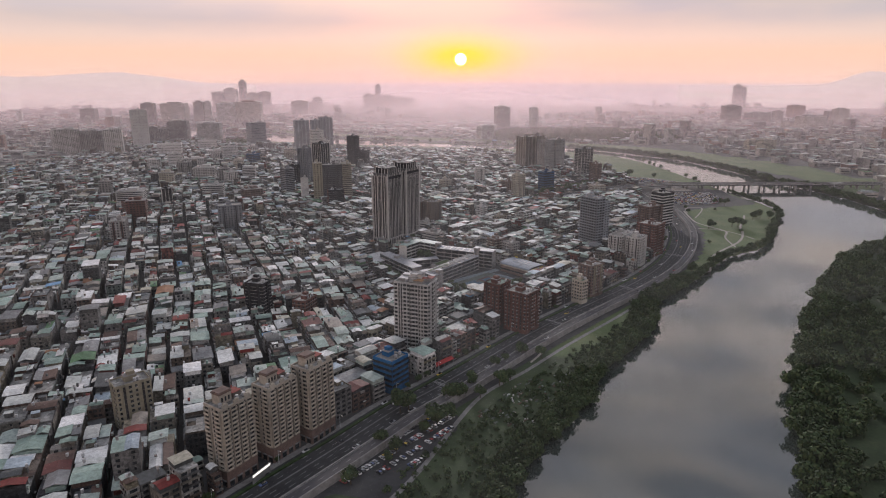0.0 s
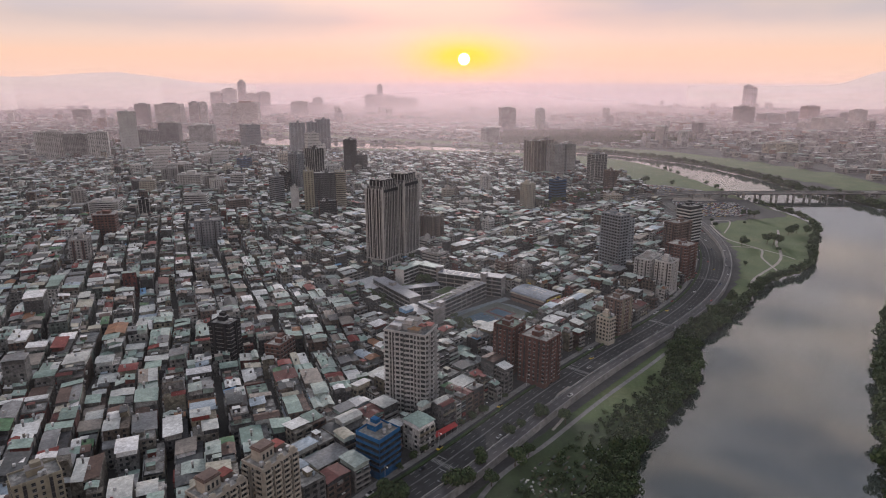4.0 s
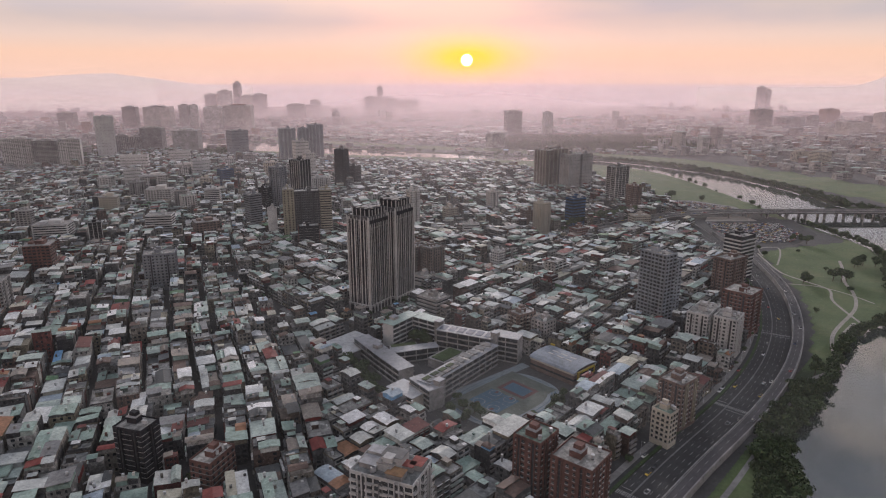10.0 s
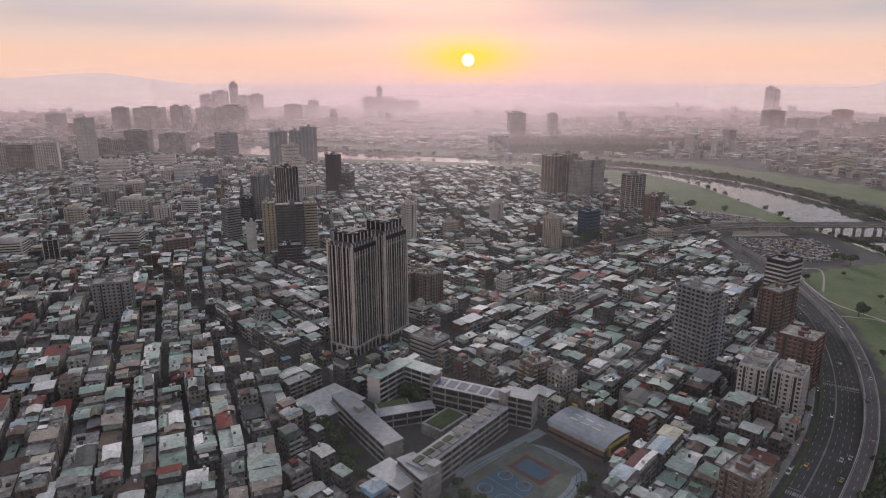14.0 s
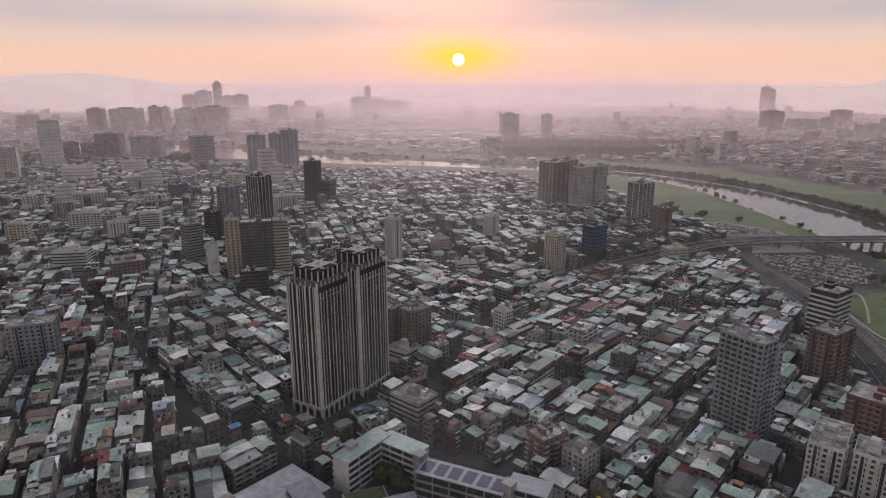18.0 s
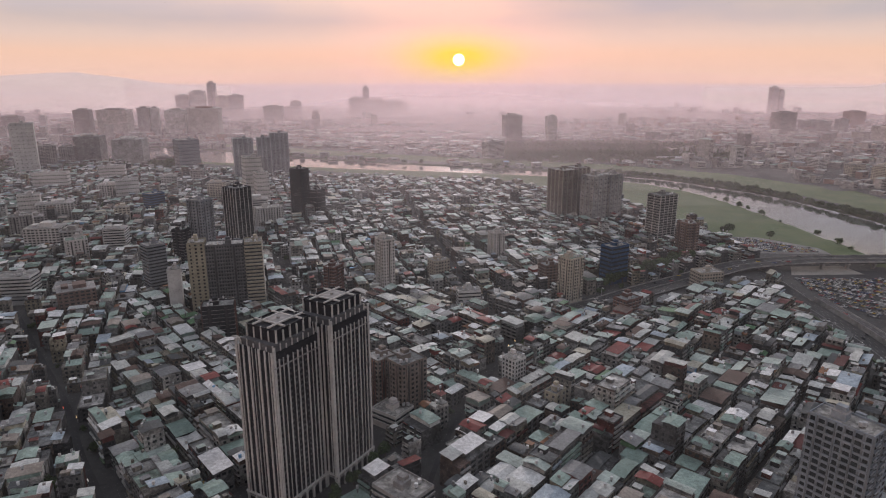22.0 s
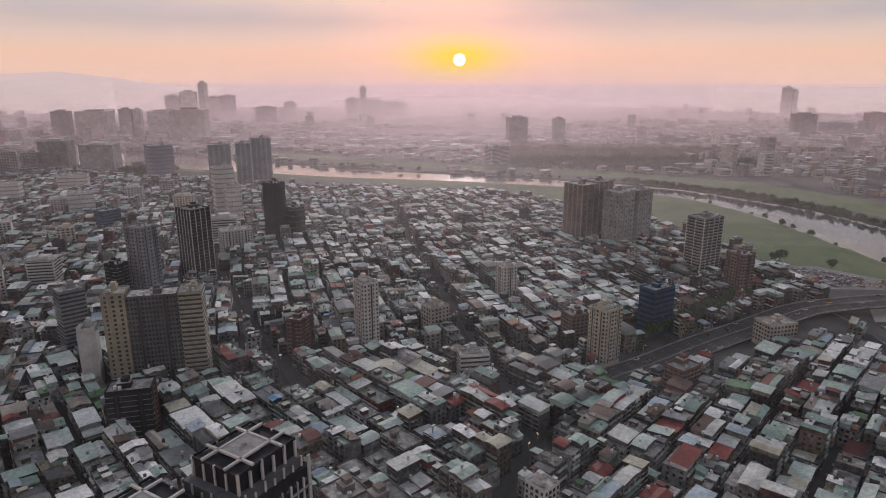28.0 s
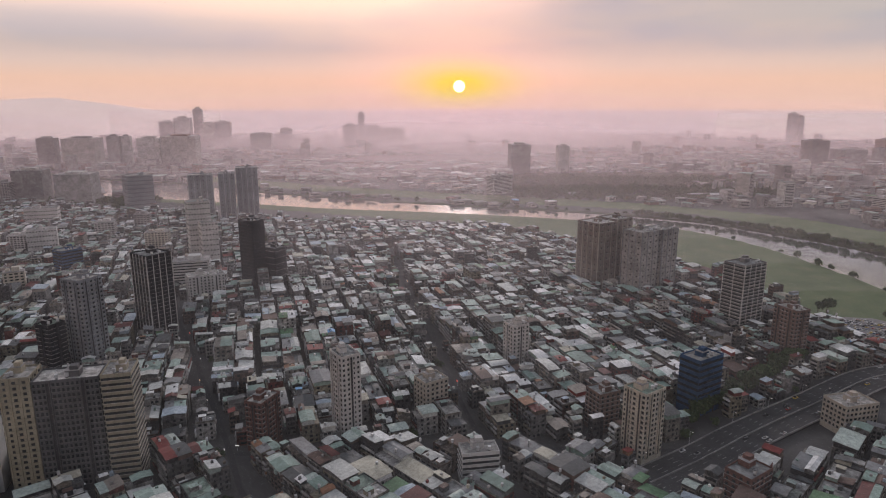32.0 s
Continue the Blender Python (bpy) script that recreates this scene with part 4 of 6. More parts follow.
tower("apartment_block", "brown tiled apartment block behind the school", 54, 32, 18, 14, 35, 22, "brown_tile", 7, style="balconies", trim="beige_tile")
tower("apartment_block", "grey tiled apartment block behind the school", 70, 18, 14, 14, 40, 21, "concrete", 7, style="balconies")
tower("apartment_block", "pale apartment slab by the hazy river", -760, 1010, 60, 22, 15, 36, "pale_stone", 11, single=False)
tower("apartment_block", "pale apartment slab by the hazy river", -700, 1120, 50, 22, 20, 34, "pale_stone", 11, single=False)
tower("apartment_block", "white apartment block with window rows", -560, 900, 36, 22, 30, 40, "white_tile", 12, single=False)
tower("apartment_block", "pale apartment block in the hazy west", -640, 760, 30, 22, 30, 38, "pale_stone", 12, single=False)
tower("apartment_block", "grey apartment block in the hazy west", -560, 620, 26, 20, 30, 36, "concrete", 11, single=False)
tower("apartment_block", "wide white block beside the road", -255, 690, 36, 20, 30, 34, "white_tile", 11, single=False)


# ---------- the striped twin tower ----------
SHORT_STRIPES = ((0.0, 1.3), (0.09, 0.45), (0.20, 0.9), (0.36, 1.1), (0.45, 0.25), (0.55, 0.25), (0.64, 1.1), (0.80, 0.9), (0.91, 0.45), (1.0, 1.3))
LONG_STRIPES = ((0.0, 1.2), (0.10, 0.6), (0.19, 0.25), (0.28, 0.65), (0.40, 0.3), (0.50, 0.65), (0.60, 0.3), (0.72, 0.65), (0.81, 0.25), (0.90, 0.6), (1.0, 1.2))


def striped_tower():
    root = thing("residential_tower", "black and white striped twin tower with framed rooftop crowns", "building", -79, 79, 60)
    take_box(-71, 113, 72, 34, 60, 7)
    w, d = 32.0, 25.5
    for ox, oy, hh in ((16.5, 13.5, 87.0), (48.5, 7.0, 90.5)):
        body = Shape()
        body.box(ox, oy, 0, w - 1.2, d - 1.2, hh, "dark_tile")
        part("wall", body, root, "black glass and dark tile body")
        low = Shape()
        low.box(ox, oy, 7.4, w + 0.6, d + 0.6, 0.9, "pale_stone")
        low.box(ox, oy, 6.0, w + 0.2, d + 0.2, 0.5, "concrete")
        part("cornice", low, root, "pale stone band over the arcade")
        for k in (0, 1):
            up = Shape()
            up.box(ox + 1.0 * k, oy, hh + 0.01 + 3.4 * k, w - 5 - 4.5 * k, d - 4 - 4 * k, 3.4 + 2.6 * k, "recess_grey" if k == 0 else "dark_tile")
            part("setback", up, root, "dark stepped top storey")
            for (mx, my), turn, ln in faces_of(w - 5, d - 4) if k == 0 else ():
                c, s_ = math.cos(turn), math.sin(turn)
                n = int(ln / 3.6)
                for i in range(n + 1):
                    u = (i / n - 0.5) * (ln - 0.7)
                    fs = Shape()
                    fs.box(0, -0.2, 0, 0.6, 0.4, 3.6 if i % 2 else 2.2, "pale_stone")
                    part("upright", fs, root, "pale stone upright", loc=(ox + mx + u * c, oy + my + u * s_, hh), turn=turn)
        for (mx, my), turn, ln in faces_of(w - 1.2, d - 1.2):
            c, s_ = math.cos(turn), math.sin(turn)
            for share, wide in (LONG_STRIPES if ln > 28 else SHORT_STRIPES):
                u = (share - 0.5) * (ln - wide)
                st = Shape()
                long_side = ln > 28
                top = hh + (1.2 if not long_side else (3.5 if wide > 0.7 else -3.0))
                st.box(0, -0.25, 8.3, wide, 0.5, top - 8.3, "pale_stone")
                part("pilaster", st, root, "pale stone vertical stripe", loc=(ox + mx + u * c, oy + my + u * s_, 0), turn=turn)
            n = int(ln / 5)
            for i in range(n + 1):
                u = (i / n - 0.5) * (ln - 0.9)
                st = Shape()
                st.box(0, -0.45, 0, 1.1, 0.9, 7.4, "pale_stone")
                st.box(0, -0.45, 5.9, 1.6, 1.1, 0.7, "pale_stone")
                part("arcade_column", st, root, "pale stone arcade column", loc=(ox + mx + u * c, oy + my + u * s_, 0), turn=turn)
            if ln > 28:
                line = Shape()
                line.box(0, -0.35, hh - 7.0, ln, 0.7, 0.35, "concrete")
                part("cornice", line, root, "thin pale string course", loc=(ox + mx, oy + my, 0), turn=turn)
            for f in range(2, 28):
                rw = Shape()
                if ln > 28:
                    for i in range(8):
                        rw.box((i / 7 - 0.5) * ln * 0.86, -0.08, 0, 1.5, 0.16, 1.0, "recess_grey")
                else:
                    for u in (-0.42, -0.27, 0.24, 0.40):
                        rw.box(u * ln, -0.1, 0, 0.9, 0.2, 0.6, "recess_dark")
                    rw.box(0, -0.05, 0, ln * 0.97, 0.1, 0.3, "dark_tile")
                part("spandrel", rw, root, "grey floor band between windows", loc=(ox + mx, oy + my, f * hh / 28.5), turn=turn)
        # rooftop crown: pale frame of uprights and beams round dark panels
        cw, cd, z0 = w - 9.5, d - 6.5, hh + 2.2
        for i in range(6):
            for sy in (-1, 1):
                p = Shape()
                p.box(0, 0, 0, 0.7, 0.7, 7.8 if i % 2 == 0 else 6.6, "pale_stone")
                part("crown_post", p, root, "pale concrete upright", loc=(ox + 1 + (i / 5 - 0.5) * cw, oy + sy * cd / 2, z0))
        for j in range(1, 4):
            for sx in (-1, 1):
                p = Shape()
                p.box(0, 0, 0, 0.7, 0.7, 7.8 if j == 2 else 6.6, "pale_stone")
                part("crown_post", p, root, "pale concrete upright", loc=(ox + 1 + sx * cw / 2, oy + (j / 4 - 0.5) * cd, z0))
        for k, q in enumerate((-0.25, 0.25)):
            p = Shape()
            p.box(0, 0, 0, cw + 0.9, 0.8, 0.7, "pale_stone")
            part("crown_beam", p, root, "pale concrete roof beam", loc=(ox + 1, oy + q * cd, z0 + 7.8))
            p = Shape()
            p.box(0, 0, 0, 0.8, cd + 0.7, 0.68, "pale_stone")
            part("crown_beam", p, root, "pale concrete roof beam", loc=(ox + 1 + q * cw, oy, z0 + 7.82))
        rim = Shape()
        for q in (-0.5, 0.5):
            rim.box(ox + 1, oy + q * cd, z0 + 7.0, cw + 0.5, 0.5, 0.8, "dark_tile")
            rim.box(ox + 1 + q * cw, oy, z0 + 7.0, 0.5, cd - 0.52, 0.78, "dark_tile")
        part("crown_rim", rim, root, "black metal roof rim")
        lamps = Shape()
        for i in range(10):
            for sy in (-1, 1):
                lamps.box(ox + 1 + (i / 9 - 0.5) * cw * 0.92, oy + sy * (cd / 2 + 0.45), z0 + 0.5, 0.3, 0.2, 0.3, "lamp_warm")
                lamps.box(ox + 1 + sy * (cw / 2 + 0.45), oy + (i / 9 - 0.5) * cd * 0.92, z0 + 0.5, 0.2, 0.3, 0.3, "lamp_warm")
        part("crown_lamp", lamps, root, "row of small warm lamps")
        deck = Shape()
        deck.box(ox + 1, oy, z0 + 7.7, cw * 0.5 - 0.9, cd * 0.5 - 0.9, 0.6, "concrete")
        deck.tube(ox + 1, oy, z0 + 8.3, 0.8, 0.9, "concrete")
        part("roof_deck", deck, root, "grey flat deck between the beams")


striped_tower()


# ---------- mid-rise blocks ----------
MID_LOOK = {"p": ("pale_stone", "pale mid-rise apartment block in the haze"), "g": ("concrete", "grey mid-rise apartment block in the haze"), "w": ("white_tile", "white mid-rise block with window bands"),
            "c": ("cream_tile", "cream mid-rise apartment block among low roofs"), "r": ("brick_red", "red-brown tiled apartment block"), "b": ("brown_tile", "brown mid-rise apartment block"), "t": ("taupe_tile", "taupe mid-rise apartment block")}


def mid_block(x, y, w, h, look_key):
    rng = random.Random(int(x * 3 + y))
    wall, label = MID_LOOK[look_key]
    d = min(w * rng.uniform(0.45, 0.8), 26)
    deg = rng.uniform(8, 40)
    w = w * 0.85
    root = thing("apartment_block", label, "building", x, y, deg, group="mid-rise blocks")
    take_box(x, y, w, d, deg, 2.5)
    s = Shape()
    s.box(0, 0, 0, w, d, h, wall)
    part("wall", s, root)
    fl = max(3, round(h / 3.2))
    for (mx, my), turn, ln in faces_of(w, d):
        if not seen(deg, turn):
            continue
        b = Shape()
        n = max(2, int(ln / 4.2))
        for f in range(1, fl):
            z = f * h / fl + 0.9
            if look_key == "w":
                b.box(0, -0.1, z, ln * 0.92, 0.2, 1.3, "glass_dark")
            else:
                for k in range(n):
                    b.box((k + 0.5) * ln / n - ln / 2, -0.1, z, ln / n * (0.66 if k % 3 else 0.45), 0.2, 1.5, "glass_dark")
            b.box(0, -0.25, z - 0.5, ln, 0.5, 0.3, wall)
        part("window_rows", b, root, "dark windows storey by storey", loc=(mx, my, 0), turn=turn)
    r = Shape()
    r.box(0, 0, h, w + 0.4, d + 0.4, 0.7, "concrete")
    r.box(w * 0.1, 0, h + 0.7, w * 0.35, d * 0.5, rng.uniform(2.5, 5.5), wall)
    r.box(-w * 0.28, d * 0.1, h + 0.7, w * 0.18, d * 0.4, 2.4, wall)
    part("roof", r, root, "flat roof with lift huts")


for x, y, w, h, key in ((-1057, 1048, 80, 70, "p"), (-990, 1049, 66, 66, "g"), (-917, 1023, 54, 72, "p"), (-535, 339, 50, 25, "w"), (-499, 572, 48, 32, "p"), (-448, 540, 26, 35, "g"),
                        (-405, 560, 29, 34, "w"), (-590, 741, 58, 29, "p"), (-663, 699, 23, 31, "p"), (-542, 493, 30, 33, "c"), (-596, 375, 22, 35, "g"), (-445, 175, 30, 40, "r"),
                        (-317, 542, 16, 34, "c"), (-338, 357, 36, 26, "b"), (-293, 749, 46, 35, "w"), (-543, 1030, 33, 27, "p"), (-510, 1085, 28, 30, "g"), (-611, 941, 50, 24, "p"),
                        (-481, 724, 24, 27, "c"), (-592, 690, 30, 20, "g"), (-415, 931, 36, 31, "c"), (-925, 1348, 38, 50, "g"), (-935, 1282, 48, 59, "g"), 
                        (119, 1560, 69, 43, "w"), (850, 1290, 42, 30, "w"), (880, 1100, 61, 40, "c"), (900, 1230, 46, 26, "c")):
    mid_block(x, y, w, h, key)

# ---------- school ----------
def hall_wing(root, x0, y0, x1, y1, width, h, wall, roof, floors, name="wing"):
    """A long school wing between two points, in the root's place (root stands unturned at the world's zero)."""
    ln = math.hypot(x1 - x0, y1 - y0)
    ang = math.atan2(y1 - y0, x1 - x0)
    at = ((x0 + x1) / 2, (y0 + y1) / 2, math.cos(ang), math.sin(ang))
    take_box(at[0], at[1], ln, width, math.degrees(ang), 2)
    s = Shape()
    s.box(0, 0, 0, ln, width, h, wall, at=at)
    w = part(name, s, root)
    r = Shape()
    r.prism([(-ln / 2 - .5, h + .01), (ln / 2 + .5, h + .01), (ln / 2 + .5, h + .5), (-ln / 2 - .5, h + .5)], -width / 2 - .6, width / 2 + .6, roof, at=at)
    part("roof", r, root)
    fh = h / floors
    for f in range(floors):
        for sy in (-1, 1):
            g = Shape()
            n = max(2, int(ln / 8))
            for k in range(n):
                u = (k + 0.5) * ln / n - ln / 2
                g.box(u, sy * (width / 2 + 0.05), f * fh + 1.0, ln / n - 0.7, 0.12, fh - 1.3, "glass_dark", at=at)
            g.box(0, sy * (width / 2 + 0.45), f * fh + 0.1, ln, 0.9, 0.8, wall, at=at)
            part("window_band", g, root)


def build_school():
    root = thing("school", "pale concrete school with open galleries round planted courts", "school", 0, 0)
    hall_wing(root, -56, 9, -37, 36, 11, 19, "white_tile", "roof_green_grey", 5)
    hall_wing(root, -36, 33, -14, 18, 11, 18.6, "white_tile", "roof_green_grey", 5)
    hall_wing(root, -14, 6, 28, -12, 13, 18, "concrete", "roof_grey", 4)
    hall_wing(root, 30, -8, 48, -16, 12, 19.4, "concrete", "roof_grey", 5)
    hall_wing(root, -22, -84, 26, -20, 11, 15.3, "concrete", "roof_grey", 4)
    hall_wing(root, -28, -74, -14, -92, 10, 14.6, "concrete", "roof_grey", 4)
    hall_wing(root, -76, -2, -58, -28, 12, 13, "concrete", "roof_grey", 3)
    hall_wing(root, -58, -28, -36, -58, 12, 12.7, "concrete", "roof_grey", 3)
    hall_wing(root, -50, -20, -16, -8, 9, 9, "concrete", "roof_grey", 2)
    hall_wing(root, -42, -76, -24, -92, 15, 10.5, "cream_tile", "roof_pale", 3)
    a = Shape()
    a.box(0, 0, 0, 34, 30, 7.5, "concrete_dark", at=at_frame(-84, -2, 50))
    a.box(0, 0, 7.5, 36, 32, 0.5, "roof_pale", at=at_frame(-84, -2, 50))
    take_box(-84, -2, 36, 32, 50)
    part("hall", a, root, "low hall under a broad pale roof")
    for k in range(6):
        p = Shape()
        t = (k + 0.5) / 6
        p.box(0, 0, 18.6, 5.5, 9, 0.12, "solar_panel", at=(-14 + 42 * t, 6 - 18 * t, math.cos(-0.405), math.sin(-0.405)))
        part("solar_panel", p, root, "dark blue solar panel")
    # roof terrace of the long wing: planting strip, stepped pergola panels, stair towers
    ang = math.atan2(64, 48)
    for k in range(9):
        t = (k + 0.6) / 9.5
        e = Shape()
        if k < 4:
            e.box(0, 2.0, 15.85, 6.5, 3.5, 0.5, "leaves", at=(-22 + 48 * t, -84 + 64 * t, math.cos(ang), math.sin(ang)))
            e.box(0, -2.5, 15.85, 7.5, 3.4, 0.9, "concrete_dark", at=(-22 + 48 * t, -84 + 64 * t, math.cos(ang), math.sin(ang)))
            part("planter", e, root, "planted strip on a roof terrace")
        else:
            e.box(0, 0.5, 17.4 + 0.25 * (k % 2), 5.8, 8.0, 0.3, "concrete_dark", at=(-22 + 48 * t, -84 + 64 * t, math.cos(ang), math.sin(ang)))
            for sy in (-1, 1):
                e.box(0, sy * 3.6, 15.8, 0.4, 0.4, 1.7, "concrete", at=(-22 + 48 * t, -84 + 64 * t, math.cos(ang), math.sin(ang)))
            part("pergola", e, root, "dark roof panel on posts")
    for x, y, h in ((-12, -86, 18.5), (29, -14, 22.5), (-60, -24, 16), (-52, 20, 21.5), (-15, 12, 21)):
        e = Shape()
        e.box(x, y, 0.2, 5.5, 5.0, h, "concrete", radians(52))
        e.box(x, y, h + 0.2, 6.2, 5.7, 0.35, "roof_grey", radians(52))
        part("stair_tower", e, root, "concrete stair tower")
    take_poly([(0, -66), (50, -15), (84, -58), (76, -84), (62, -100), (44, -112), (14, -112), (-4, -92)])
    take_poly([(-60, 20), (-20, 36), (60, -10), (60, -60), (40, -120), (0, -120), (-60, -80), (-90, -20)])
    c = Shape()
    c.box(-42, -2, 0.1, 22, 12, 5.0, "concrete", radians(20))
    c.box(-42, -2, 5.1, 20, 10, 0.5, "leaves", radians(20))
    c.box(-8, -22, 0.1, 26, 16, 7.0, "concrete", radians(52))
    c.box(-8, -22, 7.1, 22, 12, 0.5, "leaves", radians(52))
    part("roof_garden", c, root, "low terraces with planted roofs")
    # gym with a vaulted roof
    g = thing("gymnasium", "gymnasium with vaulted pale metal roof and yellow end", "gymnasium", 78, -33, 44 + 90)
    take_box(78, -33, 40, 30, 134, 3)
    s = Shape()
    s.box(0, 0, 0, 39, 27, 9, "brown_tile")
    s.box(0, 0, 7.4, 39.4, 27.4, 1.6, "cream_tile")
    s.box(0, 0, 3.0, 39.3, 27.3, 1.4, "glass_dark")
    part("wall", s, g)
    prof = [(14.2 * math.cos(a), 9 + 2.9 * math.sin(a)) for a in np.linspace(0, math.pi, 9)]
    low = [(13.8 * math.cos(a), 8.8 + 2.5 * math.sin(a)) for a in np.linspace(math.pi, 0, 9)]
    q = Shape()
    q.prism(prof + low, -20.5, 20.5, "roof_blue_grey")
    gable = Shape()
    gable.prism([(13.6 * math.cos(a), 9 + 2.4 * math.sin(a)) for a in np.linspace(0, math.pi, 10)], -19.2, 19.2, "brown_tile")
    part("gable", gable, g, "brown end wall under the vault", turn=math.pi / 2)
    roof = part("roof", q, g, "vaulted pale metal roof", turn=math.pi / 2)
    for k in (-8, 0, 8):
        sk = Shape()
        sk.box(k + 1, -2.6, 11.65, 5.5, 1.6, 0.35, "white_tile")
        sk.box(k + 1, 2.6, 11.65, 5.5, 1.6, 0.35, "white_tile")
        part("skylight", sk, g)
    y = Shape()
    y.box(-20.4, 0, 3.5, 1.2, 20, 5.5, "yellow_paint")
    y.box(-21.03, 0, 4.5, 0.1, 17, 3.4, "glass_dark")
    y.box(19.5, -13, 6, 3.5, 1.0, 5.5, "yellow_paint")
    part("end_panel", y, g, "bright yellow end panel")
    # running track and courts
    t = Shape()
    at = at_frame(33, -75, 45)

    def oval(rx, ry, z, mat):
        n = 40
        pts = []
        for i in range(n):
            a = 2 * math.pi * i / n
            pts.append((rx * math.copysign(abs(math.cos(a)) ** 0.75, math.cos(a)), ry * math.copysign(abs(math.sin(a)) ** 0.75, math.sin(a)), z))
        q = [(i, i + 1, n - 2 - i, n - 1 - i) for i in range(n // 2 - 1)]
        t.add(place(np.array(pts), at), np.array(q), mat)

    oval(39, 30, 0.03, "track_rim")
    oval(36.5, 27.5, 0.05, "track_blue")
    oval(36, 27, 0.07, "track_rim")
    oval(34, 25, 0.09, "track_blue")
    oval(33.5, 24.5, 0.11, "track_rim")
    oval(31, 22, 0.13, "court_ground")
    t.box(0, 3, 0.135, 68, 40, 0.02, "court_ground", at=at)
    # one framed court and two ball courts beside it
    t.box(15, 2, 0.157, 17, 24, 0.02, "court_red", at=at)
    t.box(15, 2, 0.18, 11, 18, 0.02, "track_blue", at=at)
    for cy in (-3.6, 9.2):
        t.box(-8.5, cy, 0.157, 23, 12.2, 0.02, "track_blue", at=at)
        t.box(-8.5, cy, 0.18, 0.2, 12, 0.015, "marking", at=at)
        for sx in (-1, 1):
            t.tube(-8.5 + sx * 8.2, cy, 0.18, 4.2, 0.012, "marking", at=at, sides=16)
            t.tube(-8.5 + sx * 8.2, cy, 0.194, 3.9, 0.012, "track_blue", at=at, sides=16)
            t.box(-8.5 + sx * 9.9, cy, 0.21, 2.8, 2.4, 0.015, "court_red", at=at)
    lane = at_frame(26, -46, 41.5)
    t.box(0, 0, 0.02, 70, 8, 0.02, "track_rim", at=lane)
    for k in (-2, 0, 2):
        t.box(0, k, 0.042, 69, 0.15, 0.012, "marking", at=lane)
    tagged(new("sports_ground", t.mesh("sports_ground")), "grey running track round blue and red ball courts", "sports field", kind="structure")


build_school()


# ---------- small houses ----------
DISTRICTS = [
    # polygon, lane direction in degrees, depth of a row
    ([(-1000, -560), (-230, -560), (-150, -420), (-60, -215), (-95, -60), (-130, 40), (-200, 140), (-330, 470), (-1000, 470)], 112, 13.5),
    ([(-230, -560), (-150, -560), (60, -300), (420, 240), (380, 480), (200, 380), (60, 300), (-20, 40), (-130, 40), (-95, -60), (-60, -215), (-150, -420)], 47, 13.0),
    ([(-330, 470), (-200, 140), (-130, 40), (-20, 40), (60, 300), (200, 380), (142, 405), (-420, 420)], 132, 13.5),
    ([(-1000, 470), (-330, 470), (-420, 405), (142, 405), (250, 472), (372, 540), (372, 660), (300, 840), (170, 1010), (30, 1150), (-160, 1225), (-400, 1320), (-640, 1400), (-1000, 1480)], 110, 13.0),
]
HOUSES = []


def fill_district(poly, degrees, depth, rng):
    """Rows of plots back to back, in bands of blocks between cross streets."""
    c, s = math.cos(radians(degrees)), math.sin(radians(degrees))
    uv = [(x * c + y * s, -x * s + y * c) for x, y in poly]
    u0, u1 = min(p[0] for p in uv), max(p[0] for p in uv)
    v0, v1 = min(p[1] for p in uv), max(p[1] for p in uv)
    while u0 < u1:
        band = rng.uniform(60, 120)
        lean = rng.uniform(-4, 4)
        v = v0 - rng.uniform(0, 30)
        while v < v1:
            for side in (0, 1):
                dep = depth * rng.uniform(0.85, 1.15)
                u = u0 + rng.uniform(0, 4)
                floors = rng.choice((4, 4, 5))
                while u < u0 + band - 6:
                    w = rng.choice((5, 6, 7, 8, 9, 10, 10, 11, 12, 13, 15, 18, 22))
                    if rng.random() < 0.5:
                        floors = rng.choice((2, 3, 3, 4, 4, 4, 4, 5, 5, 6))
                    fl = floors if rng.random() > 0.012 else rng.randint(7, 9)
                    cu, cv = u + w / 2, v + dep / 2 + (u + w / 2 - u0) * math.tan(radians(lean))
                    HOUSES.append((cu * c - cv * s, cu * s + cv * c, w - 0.15, dep - rng.uniform(0, 2), degrees + lean + rng.uniform(-1.5, 1.5), fl, side))
                    u += w + (rng.random() < 0.08) * 3
                v += dep + (1.2 if side == 0 else 0)
            v += rng.choice((3.5, 4.5, 5.5, 6))
        u0 += band + rng.uniform(0, 3)


def clear_spot(h, poly_mask):
    x, y, w, d, deg, fl, side = h
    c, s = math.cos(radians(deg)), math.sin(radians(deg))
    for a, b in ((0, 0), (-.5, -.5), (.5, -.5), (.5, .5), (-.5, .5)):
        px, py = x + a * w * c - b * d * s, y + a * w * s + b * d * c
        i, j = int((px - GX0) / CELL), int((py - GY0) / CELL)
        if not (0 <= i < 1000 and 0 <= j < 1150) or TAKEN[j, i]:
            return False
    i, j = int((x - GX0) / CELL), int((y - GY0) / CELL)
    return bool(poly_mask[j, i])


rng = random.Random(5)
PLOTS = []
for poly, degrees, depth in DISTRICTS:
    HOUSES.clear()
    fill_district(poly, degrees, depth, rng)
    mask = inside(CXX, CYY, poly)
    PLOTS += [h for h in HOUSES if clear_spot(h, mask)]


